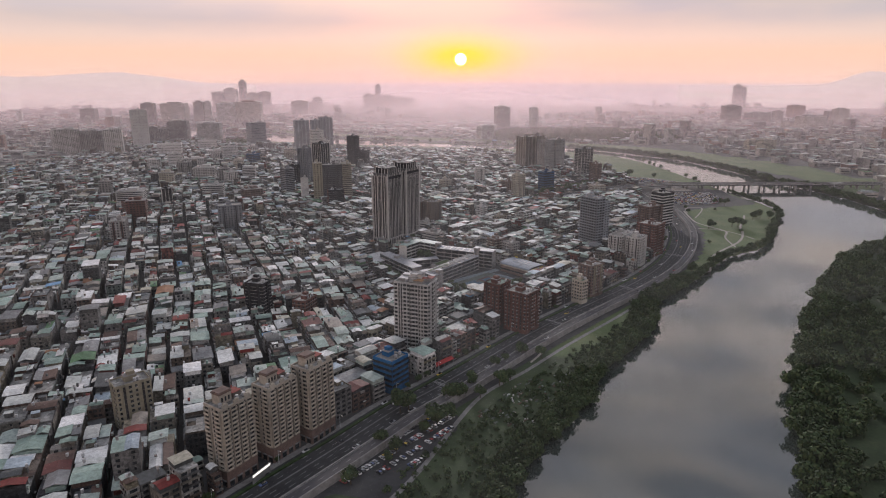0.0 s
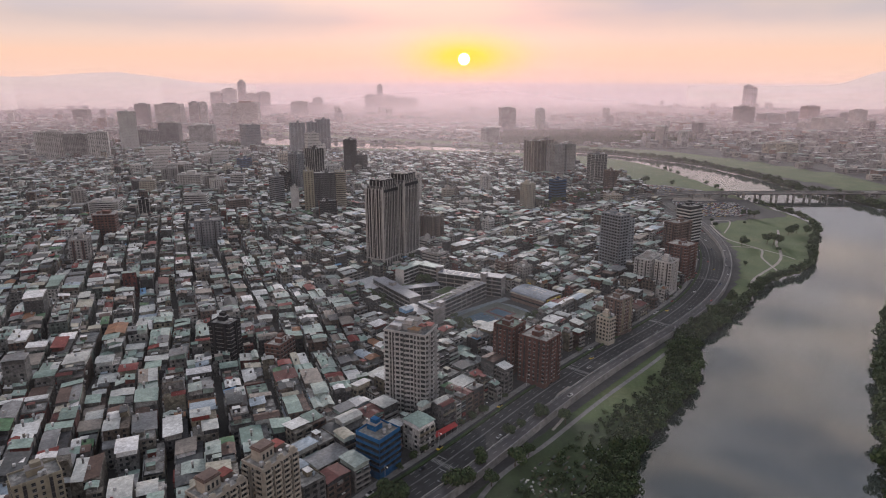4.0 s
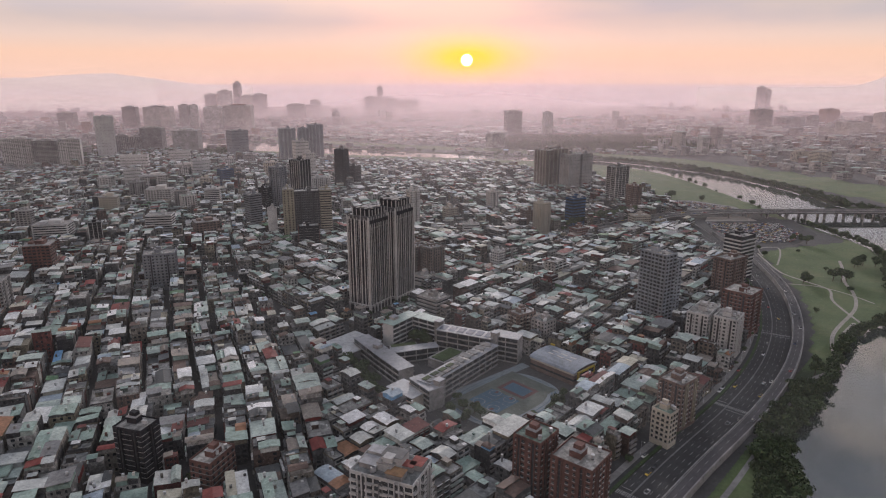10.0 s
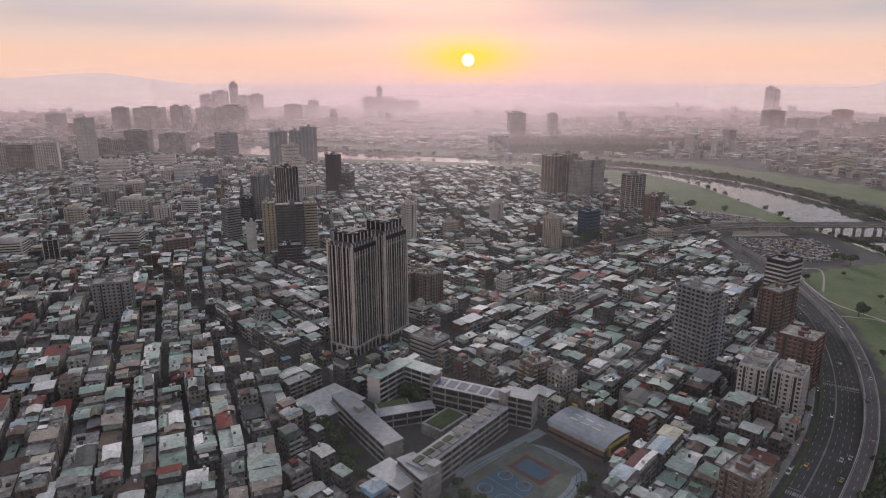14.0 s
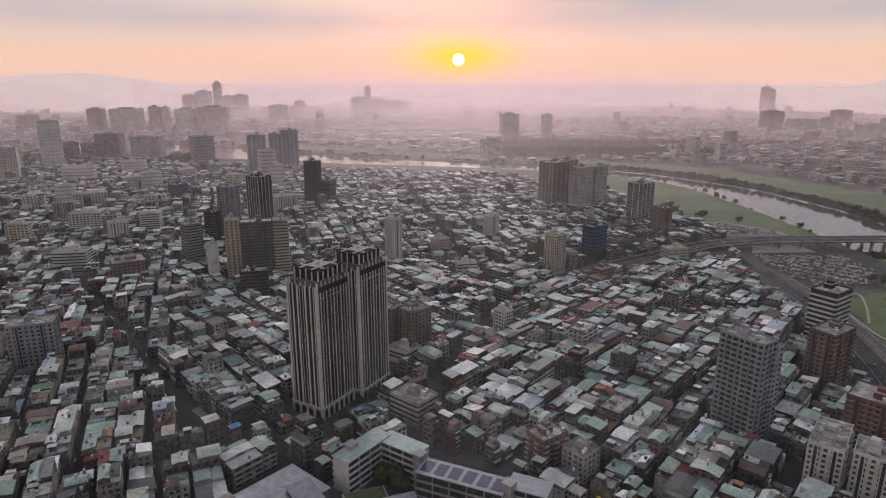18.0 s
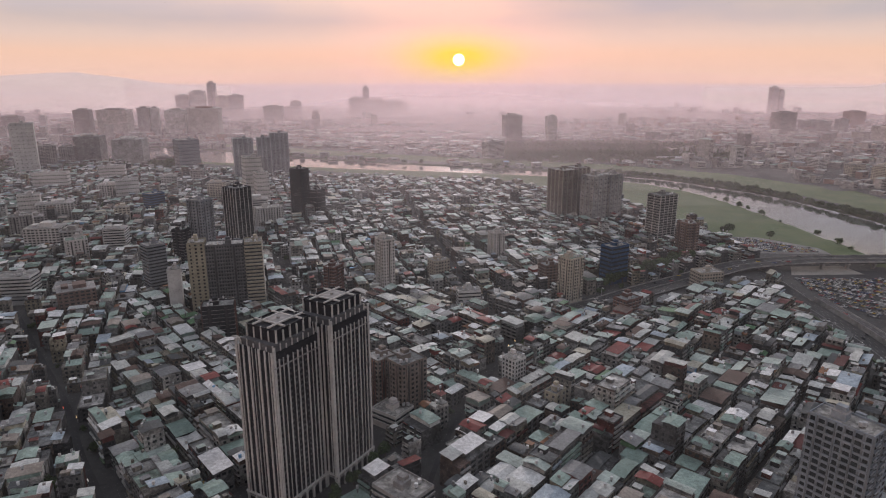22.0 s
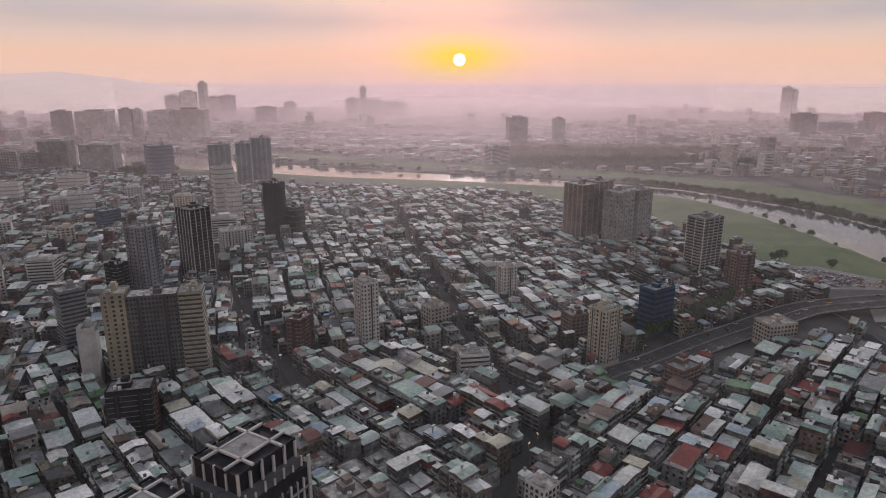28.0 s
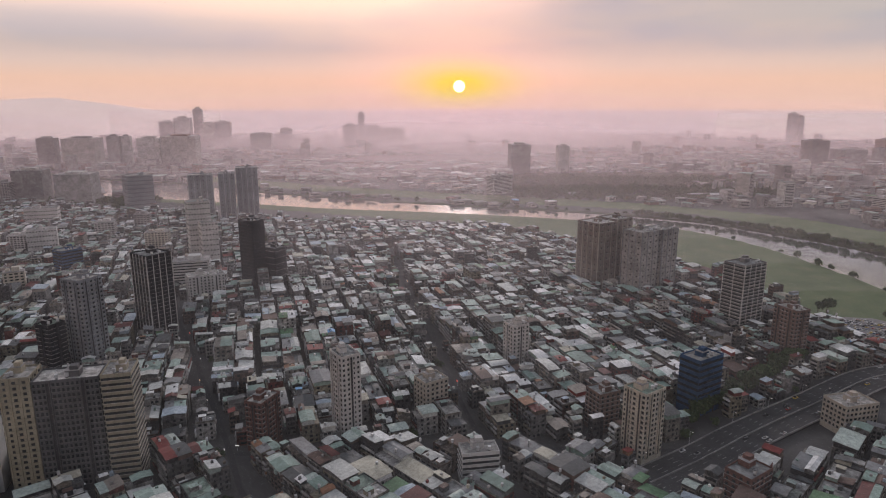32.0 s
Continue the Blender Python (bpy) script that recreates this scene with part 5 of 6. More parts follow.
# small houses in the gaps that are left
ZONE = np.full(TAKEN.shape, -1)
for k, (poly, degrees, depth) in enumerate(DISTRICTS):
    ZONE[inside(CXX, CYY, poly)] = k
for h in PLOTS:
    take_box(h[0], h[1], h[2], h[3], h[4], 0.2)
for _ in range(26000):
    x, y = rng.uniform(-520, 380), rng.uniform(-470, 900)
    i, j = int((x - GX0) / CELL), int((y - GY0) / CELL)
    if TAKEN[j, i] or ZONE[j, i] < 0:
        continue
    deg = DISTRICTS[ZONE[j, i]][1] + rng.uniform(-4, 4)
    h = (x, y, rng.uniform(4.5, 9), rng.uniform(6, 11), deg, rng.choice((2, 3, 3, 4, 4, 5)), 0)
    if clear_spot(h, ZONE >= 0) and clear_spot((x, y, h[2], 0.1, deg, 1, 0), ZONE >= 0) and clear_spot((x, y, 0.1, h[3], deg, 1, 0), ZONE >= 0):
        PLOTS.append(h)
        take_box(x, y, h[2], h[3], deg, 0.6)


def house_roof(s, w, d, z, kind, rng, at=None):
    """A sheet roof of one of four kinds on top of a house, or a flat one."""
    o = 0.5
    if kind == "gable":
        r = rng.uniform(0.5, 1.5)
        s.prism([(-d / 2 - o, z), (0, z + r), (d / 2 + o, z), (d / 2 + o, z + 0.16), (0, z + r + 0.16), (-d / 2 - o, z + 0.16)], -w / 2 - 0.1, w / 2 + 0.1, "roof_sheet", at=turned(at))
    elif kind == "cross":
        r = rng.uniform(0.4, 1.3)
        s.prism([(-w / 2 - .1, z), (0, z + r), (w / 2 + .1, z), (w / 2 + .1, z + 0.16), (0, z + r + 0.16), (-w / 2 - .1, z + 0.16)], -d / 2 - o, d / 2 + o, "roof_sheet", at=at)
    elif kind == "shed":
        r = rng.uniform(0.4, 1.5) * rng.choice((-1, 1))
        a, b = z + max(0, r), z + max(0, -r)
        s.prism([(-d / 2 - o, a), (d / 2 + o, b), (d / 2 + o, b + 0.16), (-d / 2 - o, a + 0.16)], -w / 2 - 0.1, w / 2 + 0.1, "roof_sheet", at=turned(at))
    elif kind == "vault":
        r = rng.uniform(0.5, 1.2)
        xs = np.linspace(-0.5, 0.5, 6)
        up = [(x * (w + .2), z + r * (1 - (2 * x) ** 2) + 0.16) for x in xs]
        dn = [(x * (w + .2), z + r * (1 - (2 * x) ** 2)) for x in xs[::-1]]
        s.prism(up[::-1] + dn[::-1], -d / 2 - o, d / 2 + o, "roof_sheet", at=at)


def turned(at):
    """The frame turned by a quarter, so that a profile's x runs along the depth."""
    if at is None:
        return (0, 0, 0.0, 1.0)
    x, y, c, s = at
    return (x, y, -s, c)


def house_shapes(w, d, fl, rng, at=None):
    """The parts of one small house as (name, shape) pairs."""
    fh = 3.1
    h = fl * fh
    body = Shape()
    body.box(0, 0, 0, w, d, h, "wall_tile", at=at)
    out = [("wall", body)]
    pick = rng.random()
    kind = "flat" if pick < 0.2 else "gable" if pick < 0.45 else "cross" if pick < 0.6 else "shed" if pick < 0.85 else "vault"
    top = Shape()
    if kind == "flat":
        top.box(0, 0, h + 0.004, w - 0.5, d - 0.5, 0.1, "flat_roof", at=at)
        for sy in (-1, 1):
            top.box(0, sy * (d / 2 - 0.12), h + 0.003, w, 0.24, 1.0, "wall_tile", at=at)
        for sx in (-1, 1):
            top.box(sx * (w / 2 - 0.12), 0, h + 0.003, 0.24, d - 0.5, 1.0, "wall_tile", at=at)
        out.append(("roof", top))
        hut = Shape()
        hx = rng.uniform(-0.2, 0.2) * w
        hut.box(hx, d * 0.15, h + 0.1, min(3.2, w * 0.5), 4.2, 2.7, "wall_tile", at=at)
        hut.box(hx, d * 0.15, h + 2.8, min(3.2, w * 0.5) + .4, 4.6, 0.18, "roof_sheet", at=at)
        out.append(("stair_head", hut))
    else:
        lift = rng.choice((0.25, 2.3, 2.6, 2.6))
        cut = rng.choice((1.0, 1.0, 1.0, 0.75, 0.6))
        sd = d * cut
        off = (d - sd) / 2 * rng.choice((-1, 1))
        at2 = at
        if off:
            c, s_ = (at[2], at[3]) if at else (1.0, 0.0)
            at2 = ((at[0] if at else 0) - off * s_, (at[1] if at else 0) + off * c, c, s_)
        split = rng.random()
        if split < 0.5 and sd > 8 and off == 0:
            # two sheet roofs of unlike height, one behind the other
            share = rng.uniform(0.35, 0.65)
            c, s_ = (at[2], at[3]) if at else (1.0, 0.0)
            for lo, hi in ((-0.5, share - 0.5), (share - 0.5, 0.5)):
                part_d, mid = (hi - lo) * sd, (lo + hi) / 2 * sd
                at3 = ((at[0] if at else 0) - mid * s_, (at[1] if at else 0) + mid * c, c, s_)
                up = rng.choice((0.15, 1.4, 2.4, 2.8))
                if up > 1:
                    top.box(0, 0, h + 0.004, w - 0.5, part_d - 0.5, up, "wall_tile" if rng.random() < 0.6 else "roof_sheet", at=at3)
                house_roof(top, w, part_d - 0.9, h + up + 0.01, rng.choice(("gable", "shed", "shed", "cross", "vault")), rng, at3)
                if rng.random() < 0.6:
                    top.box(rng.uniform(-0.3, 0.3) * w, rng.uniform(-0.3, 0.3) * part_d, h + up, 1.1, 1.3, rng.uniform(1.6, 2.8), rng.choice(("wall_tile", "roof_sheet", "concrete")), at=at3)
            out.append(("roof", top))
            lift = None
        elif lift > 1:
            top.box(0, 0, h + 0.004, w - 0.6, sd - 0.8, lift, "wall_tile" if rng.random() < 0.6 else "roof_sheet", at=at2)
        if lift is not None:
            house_roof(top, w, sd, h + lift + 0.01, kind, rng, at2)
            out.append(("roof", top))
    if rng.random() < 0.35:
        tank = Shape()
        tx, ty = rng.uniform(-0.3, 0.3) * w, rng.uniform(-0.35, 0.35) * d
        zt = h + (0.2 if kind == "flat" else 3.6)
        tank.tube(tx, ty, h, 0.5, zt - h, "concrete_dark", at=at, sides=4)
        tank.tube(tx, ty, zt, 0.75, 1.7, "steel", at=at, sides=8)
        out.append(("water_tank", tank))
    junk = Shape()
    for _ in range(1 if kind == "flat" else rng.randint(0, 1)):
        jx, jy = rng.uniform(-0.36, 0.36) * w, rng.uniform(-0.36, 0.36) * d
        zj = h + 0.1 if kind == "flat" else h
        if kind == "flat":
            junk.box(jx, jy, zj, rng.uniform(0.8, 2.6), rng.uniform(0.8, 2.4), rng.uniform(0.7, 2.3), rng.choice(("roof_sheet", "wall_tile", "steel", "concrete")), at=at)
        else:
            sy = rng.choice((-1, 1))
            junk.box(jx, sy * (d / 2 + 0.35), zj - rng.uniform(2.5, 5), 0.9, 0.5, 0.7, "concrete", at=at)
    for _ in range(rng.randint(0, 2)):
        sy = rng.choice((-1, 1))
        wide = rng.uniform(1.2, 3.0)
        junk.box(rng.uniform(-0.4, 0.4) * (w - wide), sy * (d / 2 + 0.5), rng.uniform(2.4, h - 0.6), wide, 1.0, rng.choice((0.12, 0.12, 1.4, 2.2)), rng.choice(("roof_sheet", "roof_sheet", "wall_tile", "concrete")), at=at)
    if junk.n:
        out.append(("rooftop_box" if kind == "flat" else "air_conditioner", junk))
    return out, h


def house_fronts(w, d, fl, rng, ends):
    """Places of windows and balconies: (kind, x, y, z, turn, width)."""
    fh, out = 3.1, []
    n = 1 if w < 7 else 2 if w < 12 else 3
    for turn, my in ((0.0, -d / 2), (math.pi, d / 2)):
        deep = rng.random() < 0.6
        for f in range(fl):
            for k in range(n):
                u = (k + 0.5) * w / n - w / 2
                out.append(("window", u if turn == 0 else -u, my, f * fh + 0.9, turn, round(w / n * 0.62 * 2) / 2))
            if deep and f:
                out.append(("balcony", 0, my, f * fh, turn, round(w - 0.6)))
    if ends:
        for turn, mx in ((-math.pi / 2, -w / 2), (math.pi / 2, w / 2)):
            for f in range(fl):
                for u in (-0.3 * d, 0.0, 0.28 * d):
                    if rng.random() < 0.8:
                        out.append(("window", mx, u, f * fh + 0.9, turn, rng.choice((1.0, 1.5, 2.0))))
    return out


def house_piece(kind, width):
    key = (kind, "house", width)
    if key not in PIECES:
        s = Shape()
        if kind == "window":
            s.box(0, -0.05, 0, width, 0.1, 1.55, "glass_dark")
            s.box(0, -0.25, 1.6, width + 0.5, 0.6, 0.1, "roof_sheet")
        else:
            s.box(0, -0.55, -0.15, width, 1.1, 0.2, "concrete")
            s.box(0, -1.05, 0.05, width, 0.1, 0.85, "concrete")
        PIECES[key] = s.mesh(kind)
    return PIECES[key]


def build_houses():
    rng = random.Random(11)
    near = [p for p in PLOTS if -150 < p[0] < 110 and (-330 < p[1] < 60 or 120 < p[1] < 340)]
    rng.shuffle(near)
    keep = set(id(p) for p in near[:105])
    rest = {}
    for p in PLOTS:
        x, y, w, d, deg, fl, side = p
        ends = rng.random() < (0.3 if id(p) in keep else 0.85)
        far = y > 620 or x < -520
        if id(p) in keep:
            shapes, h = house_shapes(w, d, fl, rng)
            root = thing("town_house", "low concrete town house with sheet metal roof in a dense row", "house", x, y, deg, group="town houses")
            for name, shape in shapes:
                part(name, shape, root)
            for kind, wx, wy, z, turn, width in house_fronts(w, d, fl, rng, ends):
                a = radians(deg) + turn
                if -math.cos(a) < 0.25:
                    part(kind, house_piece(kind, width), root, loc=(wx, wy, z), turn=turn)
            continue
        key = (int((x + 1000) // 320), int((y + 560) // 320))
        s = rest.setdefault(key, Shape())
        at = at_frame(x, y, deg)
        shapes, h = house_shapes(w, d, fl, rng, at)
        for name, shape in shapes:
            for v, q, m in zip(shape.v, shape.q, shape.m):
                s.v.append(v)
                s.q.append(q - q.min() + s.n)
                s.m.append(np.full(len(q), s.slot(shape.names[m[0]])))
                s.n += len(v)
        skin = rng.choice(("concrete", "wall_tile", "wall_tile", "roof_sheet"))
        for kind, wx, wy, z, turn, width in house_fronts(w, d, fl, rng, ends):
            a = radians(deg) + turn
            if -math.cos(a) > 0.3:
                continue
            c, sn = math.cos(turn), math.sin(turn)
            if kind == "window":
                ox, oy = wx + 0.05 * sn, wy - 0.05 * c
                if far or x < -330:
                    e = 0.04
                    a0, b0 = wx - width / 2 * c + e * sn, wy - width / 2 * sn - e * c
                    a1, b1 = wx + width / 2 * c + e * sn, wy + width / 2 * sn - e * c
                    s.quad([(a0, b0, z), (a1, b1, z), (a1, b1, z + 1.55), (a0, b0, z + 1.55)], "glass_dark", at)
                else:
                    s.box(ox, oy, z, width, 0.1, 1.55, "glass_dark", turn, at=at)
            elif not far:
                ox, oy = wx + 0.55 * sn, wy - 0.55 * c
                s.box(ox, oy, z - 0.15, width, 1.1, 1.0, skin, turn, at=at)
    for key, s in rest.items():
        tagged(new("town_houses", s.mesh("town_houses")), "dense rows of low houses with patched sheet metal roofs", "houses", kind="stuff")
    print("houses", len(PLOTS), "single", len(keep))


build_houses()


# ---------- far city, hills, mist ----------
def build_far():
    rng = random.Random(21)
    s = Shape()
    count = 0
    while count < 5200:
        y = rng.uniform(300, 4250)
        x = rng.uniform(-1, 1) * (0.75 * (y + 760))
        if inside([x], [y], RIVER)[0] or inside([x], [y], FAR_GREEN)[0] or inside([x], [y], GREEN)[0] or inside([x], [y], EAST_WOOD)[0] or inside([x], [y], FAR_RIVER)[0] or (inside([x], [y], FAR_WOOD)[0] and rng.random() < 0.93):
            continue
        if -1010 < x < 740 and y < 1480 and not (y > 1350 and x > 0):
            continue
        count += 1
        tall = rng.random()
        h = rng.uniform(7, 15) if tall < 0.9 else rng.uniform(16, 30) if tall < 0.985 else rng.uniform(32, 60)
        if -700 < x < 560 and y < 2500:
            h = rng.uniform(5, 11)
        k = 1 + (y > 1800) * 0.6
        w, d = rng.uniform(10, 30) * k, rng.uniform(10, 26) * k
        if h > 40:
            w, d = rng.uniform(20, 34), rng.uniform(20, 30)
        at = at_frame(x, y, rng.uniform(0, 50))
        s.box(0, 0, 0, w, d, h, "far_wall", at=at)
        s.box(0, 0, h, w + .4, d + .4, 0.5, "roof_sheet" if rng.random() < 0.35 else "flat_roof", at=at)
        if y < 1900:
            for f in range(1, int(h / 3.2)):
                s.box(0, -d / 2 - 0.1, f * 3.2 + 0.5, w * 0.8, 0.2, 1.4, "glass_dark", at=at)
    tagged(new("distant_city", s.mesh("distant_city")), "hazy sprawl of distant low and tall buildings", "city", kind="stuff")
    # single far towers of the skyline
    for x, y, w, h in FAR_TOWERS:
        root = thing("distant_tower", "hazy distant high-rise tower", "building", x, y, 10, group="skyline towers")
        t = Shape()
        skin = "far_wall"
        t.box(0, 0, 0, w, w * 0.8, h, skin)
        part("wall", t, root)
        c = Shape()
        c.box(0, 0, h, w * 0.5, w * 0.4, h * 0.06, skin)
        part("roof", c, root)
    # hills round the horizon; their glow stands in for the haze before them
    m = Shape()
    n = 160
    ang = np.linspace(-62, 62, n)
    prof = []
    for a in ang:
        e = -0.62 + 0.95 * math.exp(-((a + 27.5) / 5.5) ** 2) + 0.7 * math.exp(-((a + 38) / 6) ** 2) + 0.85 * math.exp(-((a - 32.5) / 2.0) ** 2) + 0.5 * math.exp(-((a - 37) / 5) ** 2)
        e += 0.06 * noise.noise(Vector((a * 0.35, 3.1, 0))) + 0.05 * noise.noise(Vector((a * 1.1, 7.1, 0)))
        prof.append(e)
    r = 4950.0
    for lo, hi in ((-62, -16), (19, 62)):
        pick = (ang >= lo) & (ang <= hi)
        n = int(pick.sum())
        base = np.array([(math.sin(radians(a)) * r, -500 + math.cos(radians(a)) * r * 0.96, 0) for a in ang[pick]])
        crest = base.copy()
        crest[:, 2] = [210 + math.tan(radians(e)) * r for e in np.array(prof)[pick]]
        back = base * (1.1, 1.1, 1) + (0, 50, 0)
        i = np.arange(n - 1)
        m.add(np.concatenate([base, crest, back]), np.concatenate([np.stack([i, i + 1, i + n + 1, i + n], 1), np.stack([i + n, i + n + 1, i + 2 * n + 1, i + 2 * n], 1)]), "mountain_haze_glow")
    tagged(new("backdrop", m.mesh("backdrop")), "low hills on the horizon, glowing in the colour of haze", "hills", kind="structure")


def far_hall():
    """A long low hall with a pale roof among the far woods."""
    root = thing("hall", "long low hall with pale roof among woods", "building", 588, 1492, 4)
    s = Shape()
    s.box(0, 0, 0, 82, 30, 8, "far_wall")
    part("wall", s, root)
    r = Shape()
    r.prism([(-15.5, 8.0), (15.5, 8.0), (15.5, 8.4), (0, 11.0), (0, 11.0), (-15.5, 8.4)], -42, 42, "roof_pale", at=(0, 0, 0.0, 1.0))
    part("roof", r, root, "pale low-pitched roof")


far_hall()

# x, y, width, height
FAR_TOWERS = [(-1391, 2250, 56, 95), (-1269, 2250, 105, 95), (-1158, 2250, 41, 102), (-1120, 2260, 29, 101), (-1034, 2250, 73, 95), (-927, 2250, 110, 102), (-1351, 3500, 45, 185),
              (-1478, 3400, 69, 120), (-1414, 3450, 80, 139), (-1260, 3400, 75, 113), (-1184, 3400, 75, 120), (-476, 3500, 35, 161), (-530, 3450, 69, 105), (-410, 3450, 69, 99), (-307, 3450, 120, 85),
              (206, 1950, 57, 93), (335, 1950, 32, 89), (1330, 2400, 72, 80), (1455, 2400, 91, 48), (1502, 2300, 36, 59), (1794, 2700, 68, 69), (1492, 2000, 90, 54), (-829, 3300, 60, 90),
              (-869, 3000, 92, 79), (1871, 3600, 42, 160), (1914, 3600, 28, 143), (-1106, 1120, 60, 64), (-1060, 1140, 40, 60), (-994, 1130, 50, 56), (-897, 1400, 60, 71), (-787, 1380, 70, 66), (148, 1900, 63, 24), (-1696, 2300, 63, 68), (1730, 2200, 53, 75)]
FAR_TOWERS += [(650 + 14.5 * k, 1610 - 3 * k, 8, 23) for k in range(13)]
build_far()

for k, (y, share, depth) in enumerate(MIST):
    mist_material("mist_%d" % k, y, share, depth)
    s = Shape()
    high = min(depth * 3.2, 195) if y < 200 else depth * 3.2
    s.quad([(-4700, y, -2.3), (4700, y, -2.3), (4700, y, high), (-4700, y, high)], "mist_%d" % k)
    tagged(new("mist", s.mesh("mist")), "thin upright sheet standing in for evening haze over the city", "mist", kind="stuff")


# ---------- trees ----------
def crown_mesh(name, seed, r, h, n, leaf):
    """A crown of many small leaf clumps round uneven lumps; its foot lies at zero."""
    g = np.random.RandomState(seed)
    k = 7
    lump = np.column_stack([g.uniform(-0.55, 0.55, k) * r, g.uniform(-0.55, 0.55, k) * r, g.uniform(0.3, 0.75, k) * h])
    size = g.uniform(0.38, 0.62, k) * r
    which = g.randint(0, k, n)
    way = g.normal(size=(n, 3))
    way[:, 2] = np.abs(way[:, 2]) * 0.9 - 0.25
    way /= np.linalg.norm(way, axis=1)[:, None]
    mid = lump[which] + way * size[which][:, None] * g.uniform(0.75, 1.1, n)[:, None]
    mid[:, 2] = np.clip(mid[:, 2], 0.1, None)
    a = np.cross(way, g.normal(size=(n, 3)))
    a /= np.linalg.norm(a, axis=1)[:, None]
    b = np.cross(way + 0.5 * g.normal(size=(n, 3)), a)
    b /= np.linalg.norm(b, axis=1)[:, None]
    s = g.uniform(0.6, 1.3, n)[:, None] * leaf
    v = np.stack([mid - a * s - b * s * 0.7, mid + a * s - b * s * 0.4, mid + a * s * 0.7 + b * s, mid - a * s * 0.8 + b * s * 0.8], 1).reshape(-1, 3)
    q = np.arange(n * 4).reshape(n, 4)
    return v, q


CROWNS = [crown_mesh("crown", 40 + i, 4.2, 6.5, 800, 0.42) for i in range(4)]
BUSHES = [crown_mesh("crown", 60 + i, 4.6, 7.0, 230, 0.56) for i in range(5)]
SHRUBS = [crown_mesh("crown", 80 + i, 4.6, 6.0, 45, 1.0) for i in range(4)]
TREE_MESH = []
for v, q in CROWNS:
    s = Shape()
    s.add(v, q, "leaves")
    TREE_MESH.append(s.mesh("crown"))
trunk = Shape()
trunk.tube(0, 0, -0.2, 0.28, 3.6, "bark", sides=6, top=0.16)
for i in range(4):
    a = i * 1.6
    trunk.add(np.array([(0.05 * math.cos(a), 0.05 * math.sin(a), 2.6), (0.12, 0.1, 2.7), (1.3 * math.cos(a) + 0.08, 1.3 * math.sin(a), 4.6), (1.3 * math.cos(a), 1.3 * math.sin(a) + 0.08, 4.55)]), np.array([(0, 1, 2, 3)]), "bark")
TRUNK = trunk.mesh("trunk")


def tree(x, y, size, rng, label="dense dark green roadside tree", group="roadside trees", z=0.0):
    root = thing("tree", label, "tree", x, y, rng.uniform(0, 360), z, group)
    t = part("trunk", TRUNK, root)
    c = part("crown", rng.choice(TREE_MESH), root, loc=(0, 0, 1.9 * size))
    t.scale, c.scale = (size, size, size), (size * rng.uniform(0.9, 1.1), size * rng.uniform(0.9, 1.1), size)
    return root


def wood(points, label, rng, low=0.7, high=1.25, z=-0.6, kinds=None):
    """Many bushy trees as one wood."""
    s = Shape()
    for x, y in points:
        v, q = rng.choice(kinds or BUSHES)
        k = rng.uniform(low, high)
        a = rng.uniform(0, 6.28)
        c, sn = math.cos(a) * k, math.sin(a) * k
        s.add(np.column_stack([x + v[:, 0] * c - v[:, 1] * sn, y + v[:, 0] * sn + v[:, 1] * c, z + v[:, 2] * k * rng.uniform(0.8, 1.2)]), q, "leaves")
    tagged(new("riverside_wood", s.mesh("riverside_wood")), label, "trees", kind="stuff")


def taken_at(x, y):
    """Whether a large building stands there."""
    return any(math.hypot(o.location.x - x, o.location.y - y) < 28 for o in BIG)


BIG = [o for o in bpy.data.objects if o.parent is None and o.type == "EMPTY" and o.name.startswith(("apartment", "office", "distant_tower"))]


